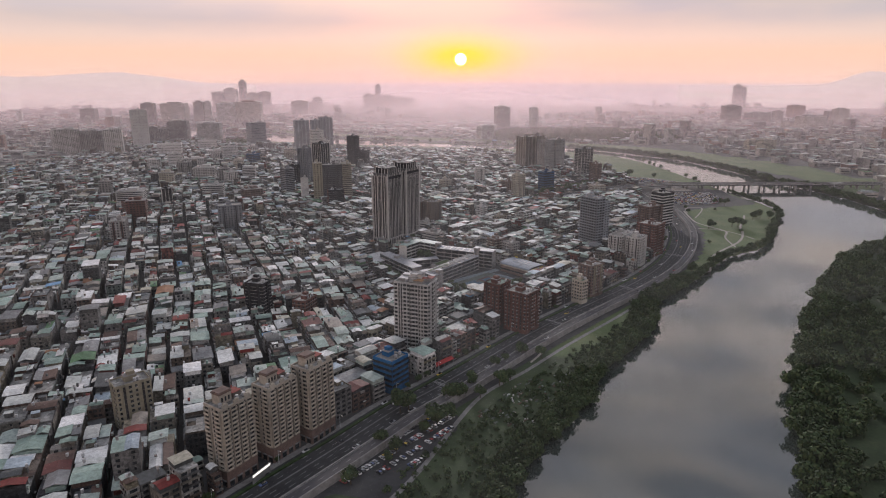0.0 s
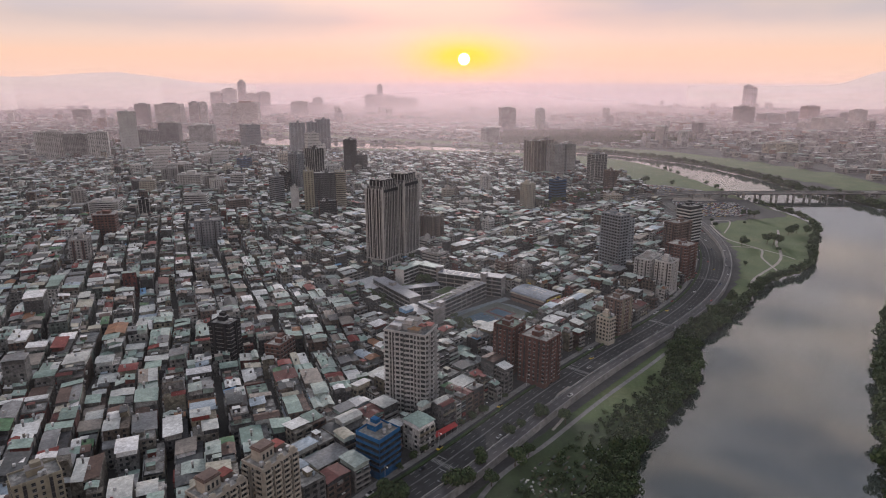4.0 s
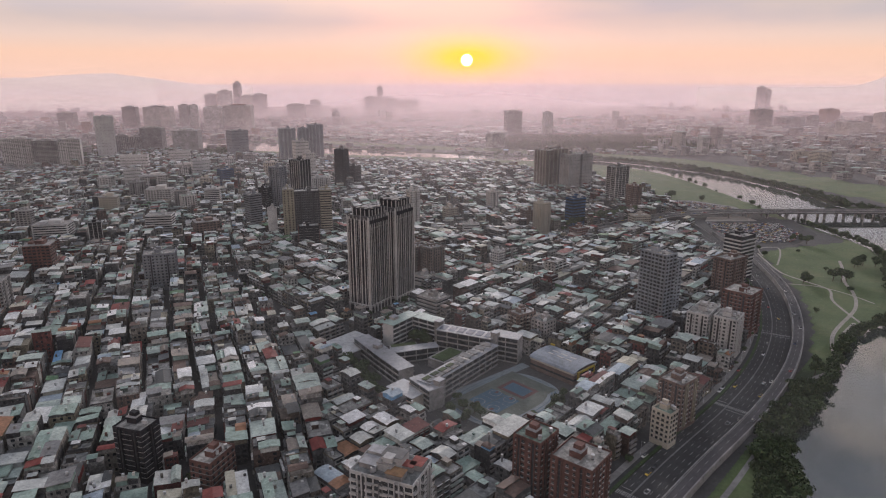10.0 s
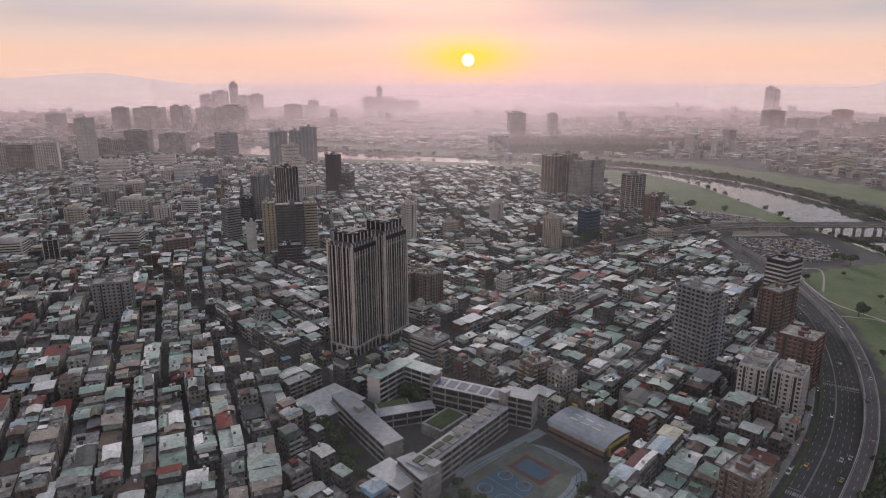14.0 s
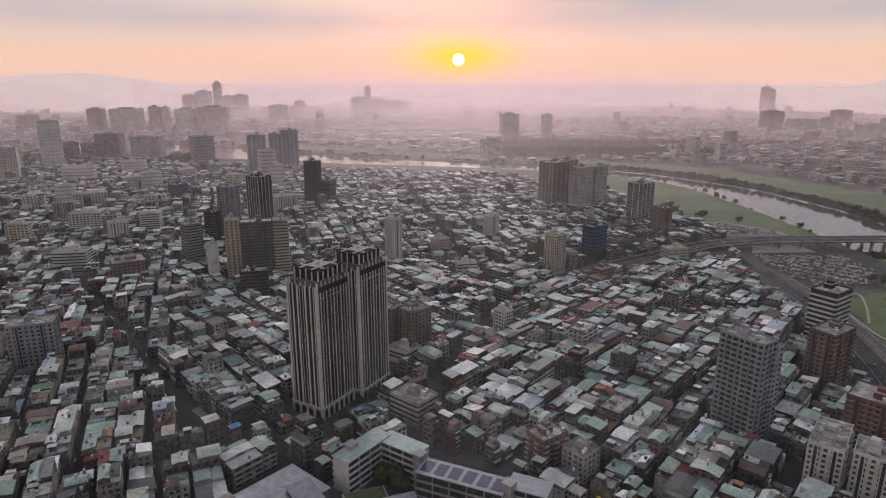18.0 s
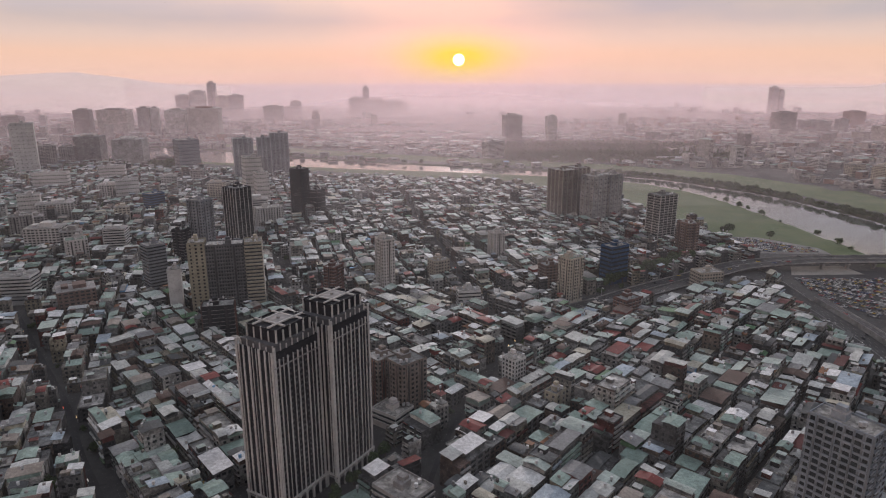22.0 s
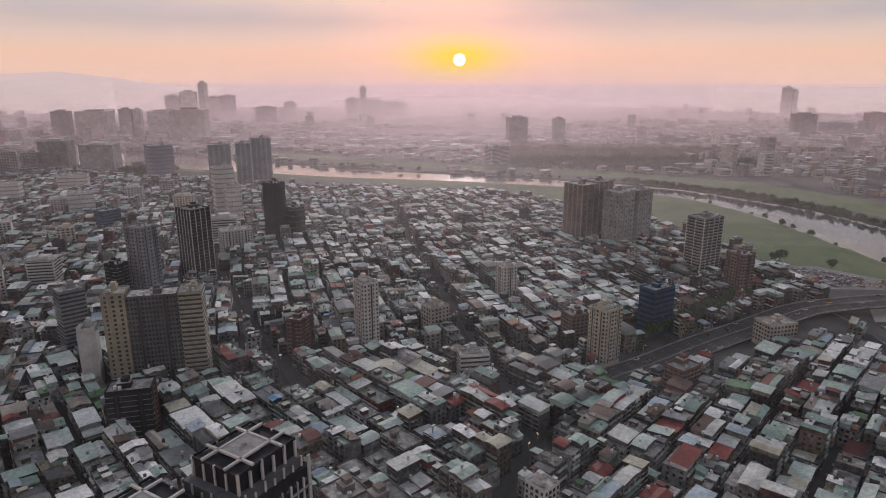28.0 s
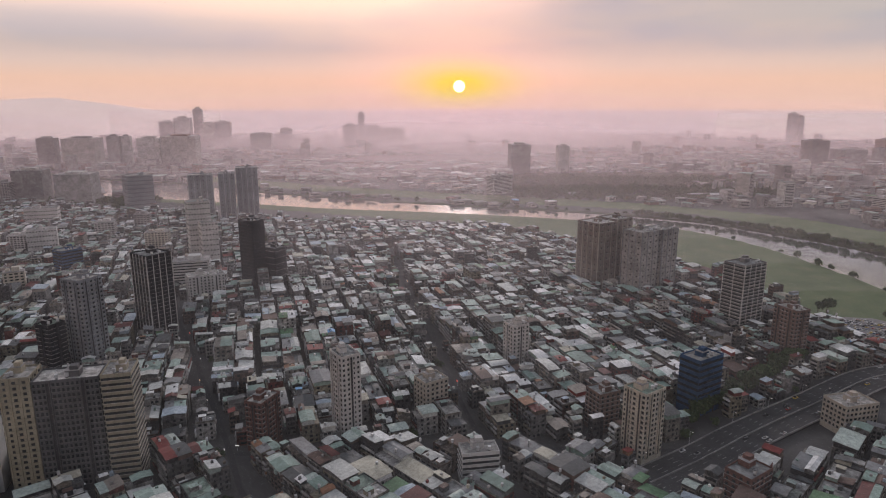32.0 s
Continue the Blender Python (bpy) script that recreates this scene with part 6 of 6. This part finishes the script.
def build_trees():
    rng = random.Random(33)
    g = np.random.RandomState(8)
    city = smooth(BANK_CITY, 4)
    pts = []
    for p, nrm in zip(city, offsets(city, 1) - city):
        if p[1] < -560 or p[1] > 1150:
            continue
        deep = (15 if p[1] < -200 else 20) if p[1] < -60 else 4 if p[1] < 420 else 4
        rows = 4 if p[1] < -60 else 1
        for _ in range(rows):
            if p[1] > 480 and rng.random() < 0.9:
                continue
            d = -rng.uniform(-2, deep) - (6 if p[1] > 480 else 0)
            pts.append((p[0] + nrm[0] * d + rng.uniform(-1, 1), p[1] + nrm[1] * d + rng.uniform(-1, 1)))
    wood(pts, "dense dark bushes and trees along the river bank", rng)
    pts = []
    far = smooth(BANK_FAR, 5)
    for p, nrm in zip(far, offsets(far, 1) - far):
        if p[1] < -560:
            continue
        for _ in range(2):
            if p[1] < 560 or rng.random() < (0.7 if p[1] < 1250 else 0.04):
                d = -rng.uniform(-2, 14)
                pts.append((p[0] + nrm[0] * d, p[1] + nrm[1] * d))
    x, y = g.uniform(160, 760, 4200), g.uniform(-560, 250, 4200)
    ok = inside(x, y, EAST_WOOD) & (near_line(x, y, np.array(RIVER[::3])) < 120)
    pts += list(zip(x[ok], y[ok]))
    wood(pts, "dark green wood on the far river bank", rng, 1.0, 1.7)
    # woods and wooded rise beyond the river
    x, y = g.uniform(120, 820, 2600), g.uniform(1400, 1980, 2600)
    ok = inside(x, y, FAR_WOOD)
    x, y = x[ok], y[ok]
    pts = list(zip(x, y))
    x, y = g.uniform(-1120, -640, 620), g.uniform(1200, 1450, 620)
    pts += list(zip(x, y))
    pts = [(a, b) for a, b in pts if not inside([a], [b], RIVER)[0]]
    wood(pts, "hazy dark woods beyond the river", rng, 1.2, 2.3, kinds=SHRUBS)
    # tree patches of the hazy west and courts among the houses
    pts = []
    for cx, cy, rx, ry, n in ((-860, 1150, 110, 60, 90), (-720, 1180, 80, 50, 70), (-640, 1160, 60, 40, 40), (-900, 930, 70, 40, 50), (-700, 870, 60, 30, 40), (-330, 1020, 60, 25, 30), (-250, 1150, 60, 16, 16), (-190, 930, 25, 20, 14), (-100, 880, 20, 15, 10), (90, 900, 60, 12, 30), (-570, 840, 40, 25, 20)):
        pts += [(cx + rng.gauss(0, 0.5) * rx, cy + rng.gauss(0, 0.5) * ry) for _ in range(n)]
    pts = [(a, b) for a, b in pts if not inside([a], [b], RIVER)[0] and not taken_at(a, b)]
    wood(pts, "dark tree clumps among hazy houses", rng, 1.1, 2.0, kinds=SHRUBS)
    pts = []
    while len(pts) < 260:
        a, b = rng.uniform(-420, 300), rng.uniform(-380, 560)
        i, j = int((a - GX0) / CELL), int((b - GY0) / CELL)
        if ZONE[j, i] >= 0 and not TAKEN[j - 1:j + 2, i - 1:i + 2].any():
            pts += [(a + rng.uniform(-2.5, 2.5), b + rng.uniform(-2.5, 2.5)) for _ in range(rng.randint(1, 4))]
    wood(pts, "small dark trees and potted shrubs in alleys and back yards", rng, 0.35, 0.8, z=0.5, kinds=BUSHES)
    # low growth and garden plots on the flats
    x, y = g.uniform(-60, 200, 6000), g.uniform(-560, -60, 6000)
    ok = inside(x, y, GREEN) & ~inside(x, y, RIVER) & (near_line(x, y, WALL_LINE) > 22)
    wood(list(zip(x[ok], y[ok]))[:1700], "scattered low shrubs on the river flat", rng, 0.2, 0.6, -0.3, SHRUBS)
    for x, y, k in ((364, 178, 1.6), (372, 183, 1.3), (409, 187, 1.9), (402, 190, 1.6), (416, 190, 1.4), (457, 348, 1.6), (446, 363, 1.2), (452, 355, 1.3), (398, 153, 0.8), (414, 226, 0.7), (374, 288, 0.8), (381, 316, 0.8),
                    (454, 240, 1.5), (470, 250, 1.6), (481, 245, 1.4), (462, 246, 1.5), (331, 91, 0.7), (423, 303, 0.6), (348, 679, 1.7), (356, 682, 1.3), (385, 671, 1.8), (378, 674, 1.4), (430, 645, 1.4)):
        tree(x, y, k, rng, "broad dark green park tree on grass", "park trees")
    for x, y, k in ((-32, -338, 1.9), (-27, -333, 1.6), (2, -322, 1.7), (7, -318, 1.4), (54, -254, 1.5), (-8, -352, 1.8), (-2, -346, 1.4), (40, -262, 0.9), (33, -270, 1.0), (-40, -372, 1.1), (14, -300, 1.2), (262, -35, 1.3), (268, -24, 1.1)):
        tree(x, y, k, rng)
    line = offsets(WALL_LINE, 9.0)
    for k in range(2, len(line) - 1):
        if line[k][1] < -215 and rng.random() < 0.35:
            tree(line[k][0] + rng.uniform(-2, 2), line[k][1] + rng.uniform(-2, 2), rng.uniform(0.8, 1.4), rng, "dense dark green tree below the flood wall", "trees below the wall")
    line = offsets(WALL_LINE, -38.5)
    for k in range(3, len(line) - 4):
        if rng.random() < 0.45:
            tree(line[k][0] + rng.uniform(-1, 1), line[k][1] + rng.uniform(-1, 1), rng.uniform(0.45, 0.75), rng, "small street tree on the footway", "street trees")
    for x, y, k in ((-244, 73, 1.4), (-236, 82, 1.2), (-195, 73, 1.5), (-206, 96, 1.3), (-34, 16, 1.5), (-26, 10, 1.3), (-58, 96, 0.9), (-50, 108, 1.0), (-42, 122, 1.1), (-36, 134, 1.0), (-299, 131, 1.2), (-90, 76, 1.0), (-80, 70, 1.0),
                    (-66, 78, 1.0), (-56, 90, 1.0), (-60, -70, 1.2), (-64, -58, 1.3), (-70, -46, 1.3), (-52, -76, 1.1), (60, -100, 1.0), (48, -108, 1.0), (5, -108, 1.0), (-5, -100, 1.0), (72, -72, 0.8)):
        tree(x, y, k, rng, "dark green tree in a court between buildings", "court trees")
    for x, y, k in ((-78, -32, 1.2), (-70, -46, 1.3), (-67, -36, 1.1), (-58, -58, 1.1), (-55, 70, 1.4), (-49, 81, 1.3), (-63, 56, 1.4), (-30, 18, 1.5), (-24, 8, 1.3), (4, -92, 0.9), (11, -97, 1.0), (15, -101, 0.9), (21, -110, 1.1), (-84, -24, 1.1), (66, -90, 1.2), (62, -98, 1.0), (0, -80, 0.8)):
        tree(x, y, k, rng, "dark green tree beside the school grounds", "school trees")
    for k in range(22):
        t = k / 21
        tree(160 + 130 * t + rng.uniform(-3, 3), 436 + 109 * t + rng.uniform(-3, 3), rng.uniform(1.4, 1.9), rng, "dense tree in a row beside the ramp", "ramp trees")


build_trees()


# ---------- bridge and ramps ----------
def build_bridge():
    n = len(RAMP)
    run = np.concatenate([[0], np.cumsum(np.hypot(*np.diff(RAMP, axis=0).T))])
    z = np.interp(run, [0, 120, 300, 420, 2000], [0.05, 0.05, 4.0, 9.0, 9.0])
    bridge = thing("bridge", "long grey road bridge on paired concrete piers", "bridge", 0, 0)
    d = Shape()
    ribbon(d, RAMP, 0, 28, z - 1.6, z, "asphalt")
    part("deck", d, bridge, "asphalt deck with lane lines")
    for off in (-0.4, 13.8, 28.0):
        r = Shape()
        ribbon(r, RAMP, off, off + 0.4, z - 0.3, z + 1.0, "concrete")
        part("parapet", r, bridge, "pale concrete parapet")
    m = Shape()
    for off in (3.6, 7.2, 10.6, 17.4, 20.8, 24.4):
        line = offsets(RAMP, off)
        for a in np.arange(20, run[-1] - 10, 14.0):
            p = [np.interp((a, a + 5), run, line[:, i]) for i in (0, 1)]
            ang = math.atan2(p[1][1] - p[1][0], p[0][1] - p[0][0])
            m.box(np.mean(p[0]), np.mean(p[1]), float(np.interp(a + 2.5, run, z)) + 0.012, 5.0, 0.25, 0.012, "marking", ang)
    part("lane_line", m, bridge, "worn white lane dashes")
    mid = offsets(RAMP, 14)
    pier = Shape()
    for sx in (-9, 9):
        pier.box(0, sx, -7, 2.2, 4.0, 14.2, "concrete")
    pier.box(0, 0, 5.2, 2.6, 25, 2.2, "concrete")
    pier.box(0, 0, -7, 4.0, 24, 4.5, "concrete")
    me = pier.mesh("pier")
    for a in np.arange(430, run[-1], 30.0):
        x, y = np.interp(a, run, mid[:, 0]), np.interp(a, run, mid[:, 1])
        x2, y2 = np.interp(a + 5, run, mid[:, 0]), np.interp(a + 5, run, mid[:, 1])
        part("pier", me, bridge, loc=(x, y, 0), turn=math.atan2(y2 - y, x2 - x))
    # curved slip road
    slip = smooth([(346, 400), (348, 458), (346, 500), (332, 552), (324, 585), (330, 620), (345, 660), (330, 720), (300, 790), (240, 880), (160, 985)], 8)
    s = Shape()
    ribbon(s, slip, -5, 5, -0.2, 0.06, "asphalt")
    tagged(new("road", s.mesh("road")), "curving slip road beside the bridge ramp", "road", kind="structure")
    w = Shape()
    ribbon(w, slip, 5.05, 5.5, -0.2, 1.1, "concrete")
    tagged(new("wall_slip", w.mesh("wall_slip")), "low concrete wall along the slip road", "wall", kind="structure")
    # old far bridge across the upper river
    fb = thing("bridge", "small distant bridge over the bright river", "bridge", 0, 0)
    f = Shape()
    line = smooth([(-800, 1500), (-1010, 1830)], 40)
    ribbon(f, line, -5, 5, 6, 8, "concrete")
    part("deck", f, fb)
    for t in (0.2, 0.4, 0.6, 0.8):
        q = Shape()
        q.box(0, 0, -6, 5, 8, 12, "concrete")
        part("pier", q, fb, loc=(-800 - 210 * t, 1500 + 330 * t, 0))


build_bridge()


# ---------- park paths, car parks, cars ----------
def strip(name, label, category, line, half, z, mat):
    s = Shape()
    ribbon(s, smooth(line, 6), -half, half, -0.2, z, mat)
    tagged(new(name, s.mesh(name)), label, category, kind="structure")


strip("path", "pale winding park path through grass", "path", [(373, 302), (362, 225), (372, 190), (382, 162), (366, 125), (358, 69)], 1.3, 0.05, "path_gravel")
strip("path", "pale winding park path through grass", "path", [(372, 250), (400, 300), (410, 330), (385, 325), (374, 290)], 1.0, 0.056, "path_gravel")
strip("path", "pale winding park path through grass", "path", [(350, 180), (375, 172), (392, 150), (402, 120)], 1.0, 0.062, "path_gravel")
strip("path", "pale riverside cycle path", "path", [(286, -26), (316, 38), (374, 104), (400, 150), (414, 190), (436, 230), (455, 270)], 1.6, 0.068, "path_gravel")
strip("path", "grey riverside service road below the wall", "path", [(-40, -440), (-17, -399), (18, -319), (55, -276), (98, -224), (152, -163), (213, -90), (251, -46), (286, -26)], 1.5, 0.044, "paving")
strip("path", "worn earth track over the flat", "path", [(60, -262), (72, -240), (68, -222), (80, -205)], 0.9, 0.05, "path_gravel")
strip("path", "pale track across the grass", "path", [(300, 6), (325, 40), (352, 68)], 1.4, 0.08, "path_gravel")


def flat_poly(name, label, category, pts, z, mat):
    bm = bmesh.new()
    vs = [bm.verts.new((x, y, z)) for x, y in pts]
    face = bm.faces.new(vs)
    if face.normal.z < 0 or sum((x1 - x0) * (y1 + y0) for (x0, y0), (x1, y1) in zip(pts, pts[1:] + pts[:1])) > 0:
        face.normal_flip()
    me = bpy.data.meshes.new(name)
    bm.to_mesh(me)
    bm.free()
    me.materials.append(MATS[mat])
    return tagged(new(name, me), label, category, kind="structure")


flat_poly("parking_ground", "grey gravel car park below the flood wall", "car park", [(-66, -418), (-52, -384), (-2, -322), (5, -342), (4, -357), (-17, -398), (-30, -425)], 0.035, "asphalt")
flat_poly("parking_ground", "large asphalt car park beside the bridge", "car park", [(372, 330), (440, 345), (500, 400), (515, 500), (380, 505), (366, 440)], 0.03, "asphalt")
flat_poly("parking_ground", "asphalt car park between ramp and river flat", "car park", [(345, 625), (362, 662), (420, 655), (470, 600), (470, 570), (380, 575)], 0.03, "paving")
flat_poly("parking_ground", "small car park among houses", "car park", [(-168, 92), (-140, 66), (-120, 112), (-146, 133)], 0.03, "paving")
flat_poly("concrete_court", "pale concrete court beside the car park", "court", [(376, 484), (392, 517), (452, 522), (458, 488)], 0.05, "path_gravel")
flat_poly("ball_field", "reddish bare ball field on the flat", "sports field", [(300, 850), (330, 800), (350, 815), (335, 860), (315, 872)], 0.06, "court_red")


def car_shapes():
    b = Shape()
    b.prism([(-2.2, 0.35), (2.2, 0.35), (2.25, 0.75), (1.3, 0.98), (-2.1, 1.0), (-2.25, 0.7)], -0.88, 0.88, "car_paint")
    c = Shape()
    c.prism([(-1.95, 0.95), (1.05, 0.95), (0.45, 1.42), (-1.5, 1.45)], -0.78, 0.78, "glass_dark")
    r = Shape()
    r.prism([(-1.5, 1.44), (0.42, 1.41), (0.3, 1.5), (-1.4, 1.52)], -0.7, 0.7, "car_paint")
    w = Shape()
    a = [i * math.pi / 4 for i in range(8)]
    w.prism([(0.32 * math.cos(t), 0.32 + 0.32 * math.sin(t)) for t in a], -0.1, 0.1, "tyre")
    return b.mesh("body"), c.mesh("cabin"), r.mesh("roof"), w.mesh("wheel")


CAR = car_shapes()


def car(x, y, degrees, label, group, wheels=False, z=0.04):
    root = tagged(new("car", CAR[0]), label, "car", group)
    root.location, root.rotation_euler = (x, y, z), (0, 0, radians(degrees))
    part("cabin", CAR[1], root, "dark glass cabin")
    if wheels:
        part("roof", CAR[2], root)
        for wx in (-1.4, 1.4):
            for wy in (-0.82, 0.82):
                part("wheel", CAR[3], root, loc=(wx, wy, 0))
    return root


def park_rows(poly, degrees, gap, rng, label, group, most, wheels=False, fill=0.8, lane=0.0):
    """Rows of parked cars; lane widens every second gap. Cars past the first ones are joined."""
    c, s = math.cos(radians(degrees)), math.sin(radians(degrees))
    uv = [(x * c + y * s, -x * s + y * c) for x, y in poly]
    n, row = 0, 0
    more = Shape()
    v = min(p[1] for p in uv) + 3
    while v < max(p[1] for p in uv):
        u = min(p[0] for p in uv) + 1.5
        while u < max(p[0] for p in uv):
            x, y = u * c - v * s, u * s + v * c
            if rng.random() < fill and inside([x], [y], poly)[0]:
                turn = degrees + 90 + rng.uniform(-3, 3)
                if n < most:
                    car(x, y, turn, label, group, wheels)
                else:
                    at = at_frame(x, y, turn)
                    more.prism([(-2.2, 0.35), (2.2, 0.35), (2.25, 0.75), (1.3, 0.98), (-2.1, 1.0), (-2.25, 0.7)], -0.88, 0.88, "car_paint", at=at)
                    more.prism([(-1.95, 0.95), (1.05, 0.95), (0.45, 1.42), (-1.5, 1.45)], -0.78, 0.78, "glass_dark", at=at)
                    more.prism([(-1.5, 1.44), (0.42, 1.41), (0.3, 1.5), (-1.4, 1.52)], -0.7, 0.7, "car_paint", at=at)
                n += 1
            u += 2.6
        row += 1
        v += gap + (lane if row % 2 else 0.0)
    if n > most:
        tagged(new("parked_cars", more.mesh("parked_cars")), "rows of parked cars on an asphalt lot", "cars", kind="stuff")


rng = random.Random(77)
park_rows([(-60, -412), (-50, -384), (-4, -328), (2, -345), (0, -357), (-19, -396)], 50, 8.5, rng, "parked car on the gravel car park", "cars below the wall", 40, True, 0.85)
park_rows([(384, 356), (440, 356), (478, 400), (478, 472), (372, 472), (368, 400)], -47, 5.4, rng, "parked car on the large car park", "cars by the bridge", 90, False, 0.86, 4.0)
park_rows([(350, 628), (364, 655), (415, 648), (460, 600), (460, 578), (384, 582)], -50, 5.4, rng, "parked car beside the ramp", "cars beside the ramp", 40, False, 0.85, 3.6)
park_rows([(-164, 92), (-141, 70), (-124, 112), (-146, 129)], 30, 8.0, rng, "parked car among the houses", "cars among the houses", 18, False, 0.7)
run = np.concatenate([[0], np.cumsum(np.hypot(*np.diff(WALL_LINE, axis=0).T))])
for off, turn, z, n in ((-11.2, 0, 0.045, 8), (-14.8, 0, 0.045, 9), (-18.4, 0, 0.045, 6), (-25.3, 180, 0.045, 8), (-29, 180, 0.045, 8), (-34.6, 180, 0.045, 20), (-2.7, 0, 4.24, 6), (-6.0, 0, 4.24, 6)):
    line = offsets(WALL_LINE, off)
    for a in sorted(rng.uniform(60, run[-1] - 20) for _ in range(n)):
        x, y, x2, y2 = [np.interp(b, run, line[:, i]) for b in (a, a + 2) for i in (0, 1)]
        car(x, y, math.degrees(math.atan2(y2 - y, x2 - x)) + turn, "car on the riverside avenue", "cars on the avenue", False, z)
run2 = np.concatenate([[0], np.cumsum(np.hypot(*np.diff(RAMP, axis=0).T))])
for off in (2, 5.5, 9, 16, 19, 22.6, 26):
    line = offsets(RAMP, off)
    for a in [rng.uniform(30, 420) for _ in range(5)]:
        x, y, x2, y2 = [np.interp(b, run2, line[:, i]) for b in (a, a + 2) for i in (0, 1)]
        car(x, y, math.degrees(math.atan2(y2 - y, x2 - x)), "car on the bridge ramp", "cars on the ramp", False, float(np.interp(a, [0, 120, 300, 420, 2000], [0.05, 0.05, 4.0, 9.0, 9.0])) + 0.03)


# ---------- lamps and lit signs ----------
def build_lights():
    rng = random.Random(90)
    pole = Shape()
    pole.tube(0, 0, 0, 0.12, 9.0, "steel", sides=6, top=0.08)
    pole.box(0.9, 0, 8.9, 1.9, 0.1, 0.1, "steel")
    pm = pole.mesh("pole")
    head = Shape()
    head.box(0, 0, 0, 0.8, 0.3, 0.15, "lamp_white")
    hm = head.mesh("lamp_head")
    for base, step in ((offsets(WALL_LINE, -37), 4), (offsets(RAMP[6:34], -1.0), 4)):
        for k in range(2, len(base) - 1, step):
            d = base[min(k + 1, len(base) - 1)] - base[k]
            z = 0.0 if step and base is not None and abs(base[k][1]) < 1e9 and near_line(base[k][0], base[k][1], WALL_LINE) < 60 else 0.1
            root = thing("street_lamp", "lit street lamp on a tall steel pole", "street lamp", base[k][0], base[k][1], math.degrees(math.atan2(d[1], d[0])) - 90, z, "street lamps")
            part("pole", pm, root)
            part("lamp_head", hm, root, "lit white lamp head", loc=(1.8, 0, 8.75))
    sign = {}
    for m in ("lamp_warm", "lamp_white", "lamp_red"):
        q = Shape()
        q.box(0, 0, 0, 2.2, 0.25, 0.55, m)
        sign[m] = q.mesh("face")
    frame_s = Shape()
    frame_s.box(0, 0.2, -0.1, 3.4, 0.15, 1.0, "concrete_dark")
    fm = frame_s.mesh("sign_box")
    spots = []
    for line, half, n in ((ROAD_A, 3.2, 16), (ROAD_B, 3.0, 8), (ROAD_C, 3.7, 10), (ROAD_D, 3.2, 4), (ROAD_F, 2.7, 5)):
        p = smooth(line, 6)
        for _ in range(n):
            k = rng.randrange(1, len(p) - 1)
            side = rng.choice((-1, 1))
            d = p[k + 1] - p[k - 1]
            d = d / np.hypot(*d)
            spots.append((p[k][0] + side * half * d[1], p[k][1] - side * half * d[0], math.degrees(math.atan2(d[1], d[0])) + (0 if side > 0 else 180), rng.uniform(2.8, 4.2)))
    for x, y, deg, z in spots:
        root = thing("shop_sign", "small lit shop sign over a street", "sign", x, y, deg + 180, z, "shop signs")
        box = Shape()
        box.box(0, 0.2, -0.1, 2.4, 0.15, 0.75, "concrete_dark")
        box.box(0, 0.22, -z, 0.12, 0.12, z, "steel")
        part("sign_box", box, root, "dark sign box on a post")
        part("face", sign[rng.choice(("lamp_warm", "lamp_warm", "lamp_white", "lamp_white", "lamp_red"))], root, "glowing sign face")
    long = thing("shop_sign", "long lit white sign over a shop front", "sign", -101, -407, 64, 5.0, "shop signs")
    q = Shape()
    q.box(0, -1.2, 0, 13, 0.3, 1.1, "lamp_white")
    part("face", q, long, "glowing white sign face")
    b = Shape()
    b.box(0, -0.9, -5.0, 13.2, 0.25, 6.4, "concrete_dark")
    part("sign_box", b, long)


build_lights()


# ---------- river flat and shop fronts ----------
def build_plots():
    """Small garden beds, boards and huts on the river flat."""
    rng = random.Random(51)
    s = Shape()
    for cx, cy, n in ((40, -310, 60), (62, -318, 50), (50, -290, 40), (75, -300, 30), (30, -340, 40), (58, -350, 30), (88, -282, 16)):
        for _ in range(n):
            x, y = cx + rng.gauss(0, 8), cy + rng.gauss(0, 8)
            if inside([x], [y], RIVER)[0] or near_line(x, y, WALL_LINE) < 18:
                continue
            if rng.random() < 0.6:
                s.box(x, y, 0.02, rng.uniform(2, 5), rng.uniform(0.8, 1.6), 0.25, rng.choice(("leaves", "court_ground", "bark")), radians(52 + rng.uniform(-8, 8)))
            else:
                s.box(x, y, 0.02, rng.uniform(0.4, 1.6), rng.uniform(0.3, 1.0), rng.uniform(0.2, 1.2), rng.choice(("roof_sheet", "path_gravel", "white_tile")), rng.uniform(0, 3))
    tagged(new("garden_plots", s.mesh("garden_plots")), "small vegetable beds with pale boards and boxes on the river flat", "garden", kind="stuff")
    a = thing("shop_awning", "long red sloping awning over a roadside shop front", "awning", -6, -270, 47, 0)
    q = Shape()
    q.prism([(-1.6, 3.2), (1.6, 4.6), (1.6, 4.75), (-1.6, 3.35)], -11, 11, "red_paint", at=(0, 0, 0.0, 1.0))
    part("canopy", q, a, "red sheet canopy")
    for k in range(-2, 3):
        post = Shape()
        post.box(k * 5.2, -1.5, 0, 0.15, 0.15, 3.3, "steel")
        part("post", post, a)


build_plots()
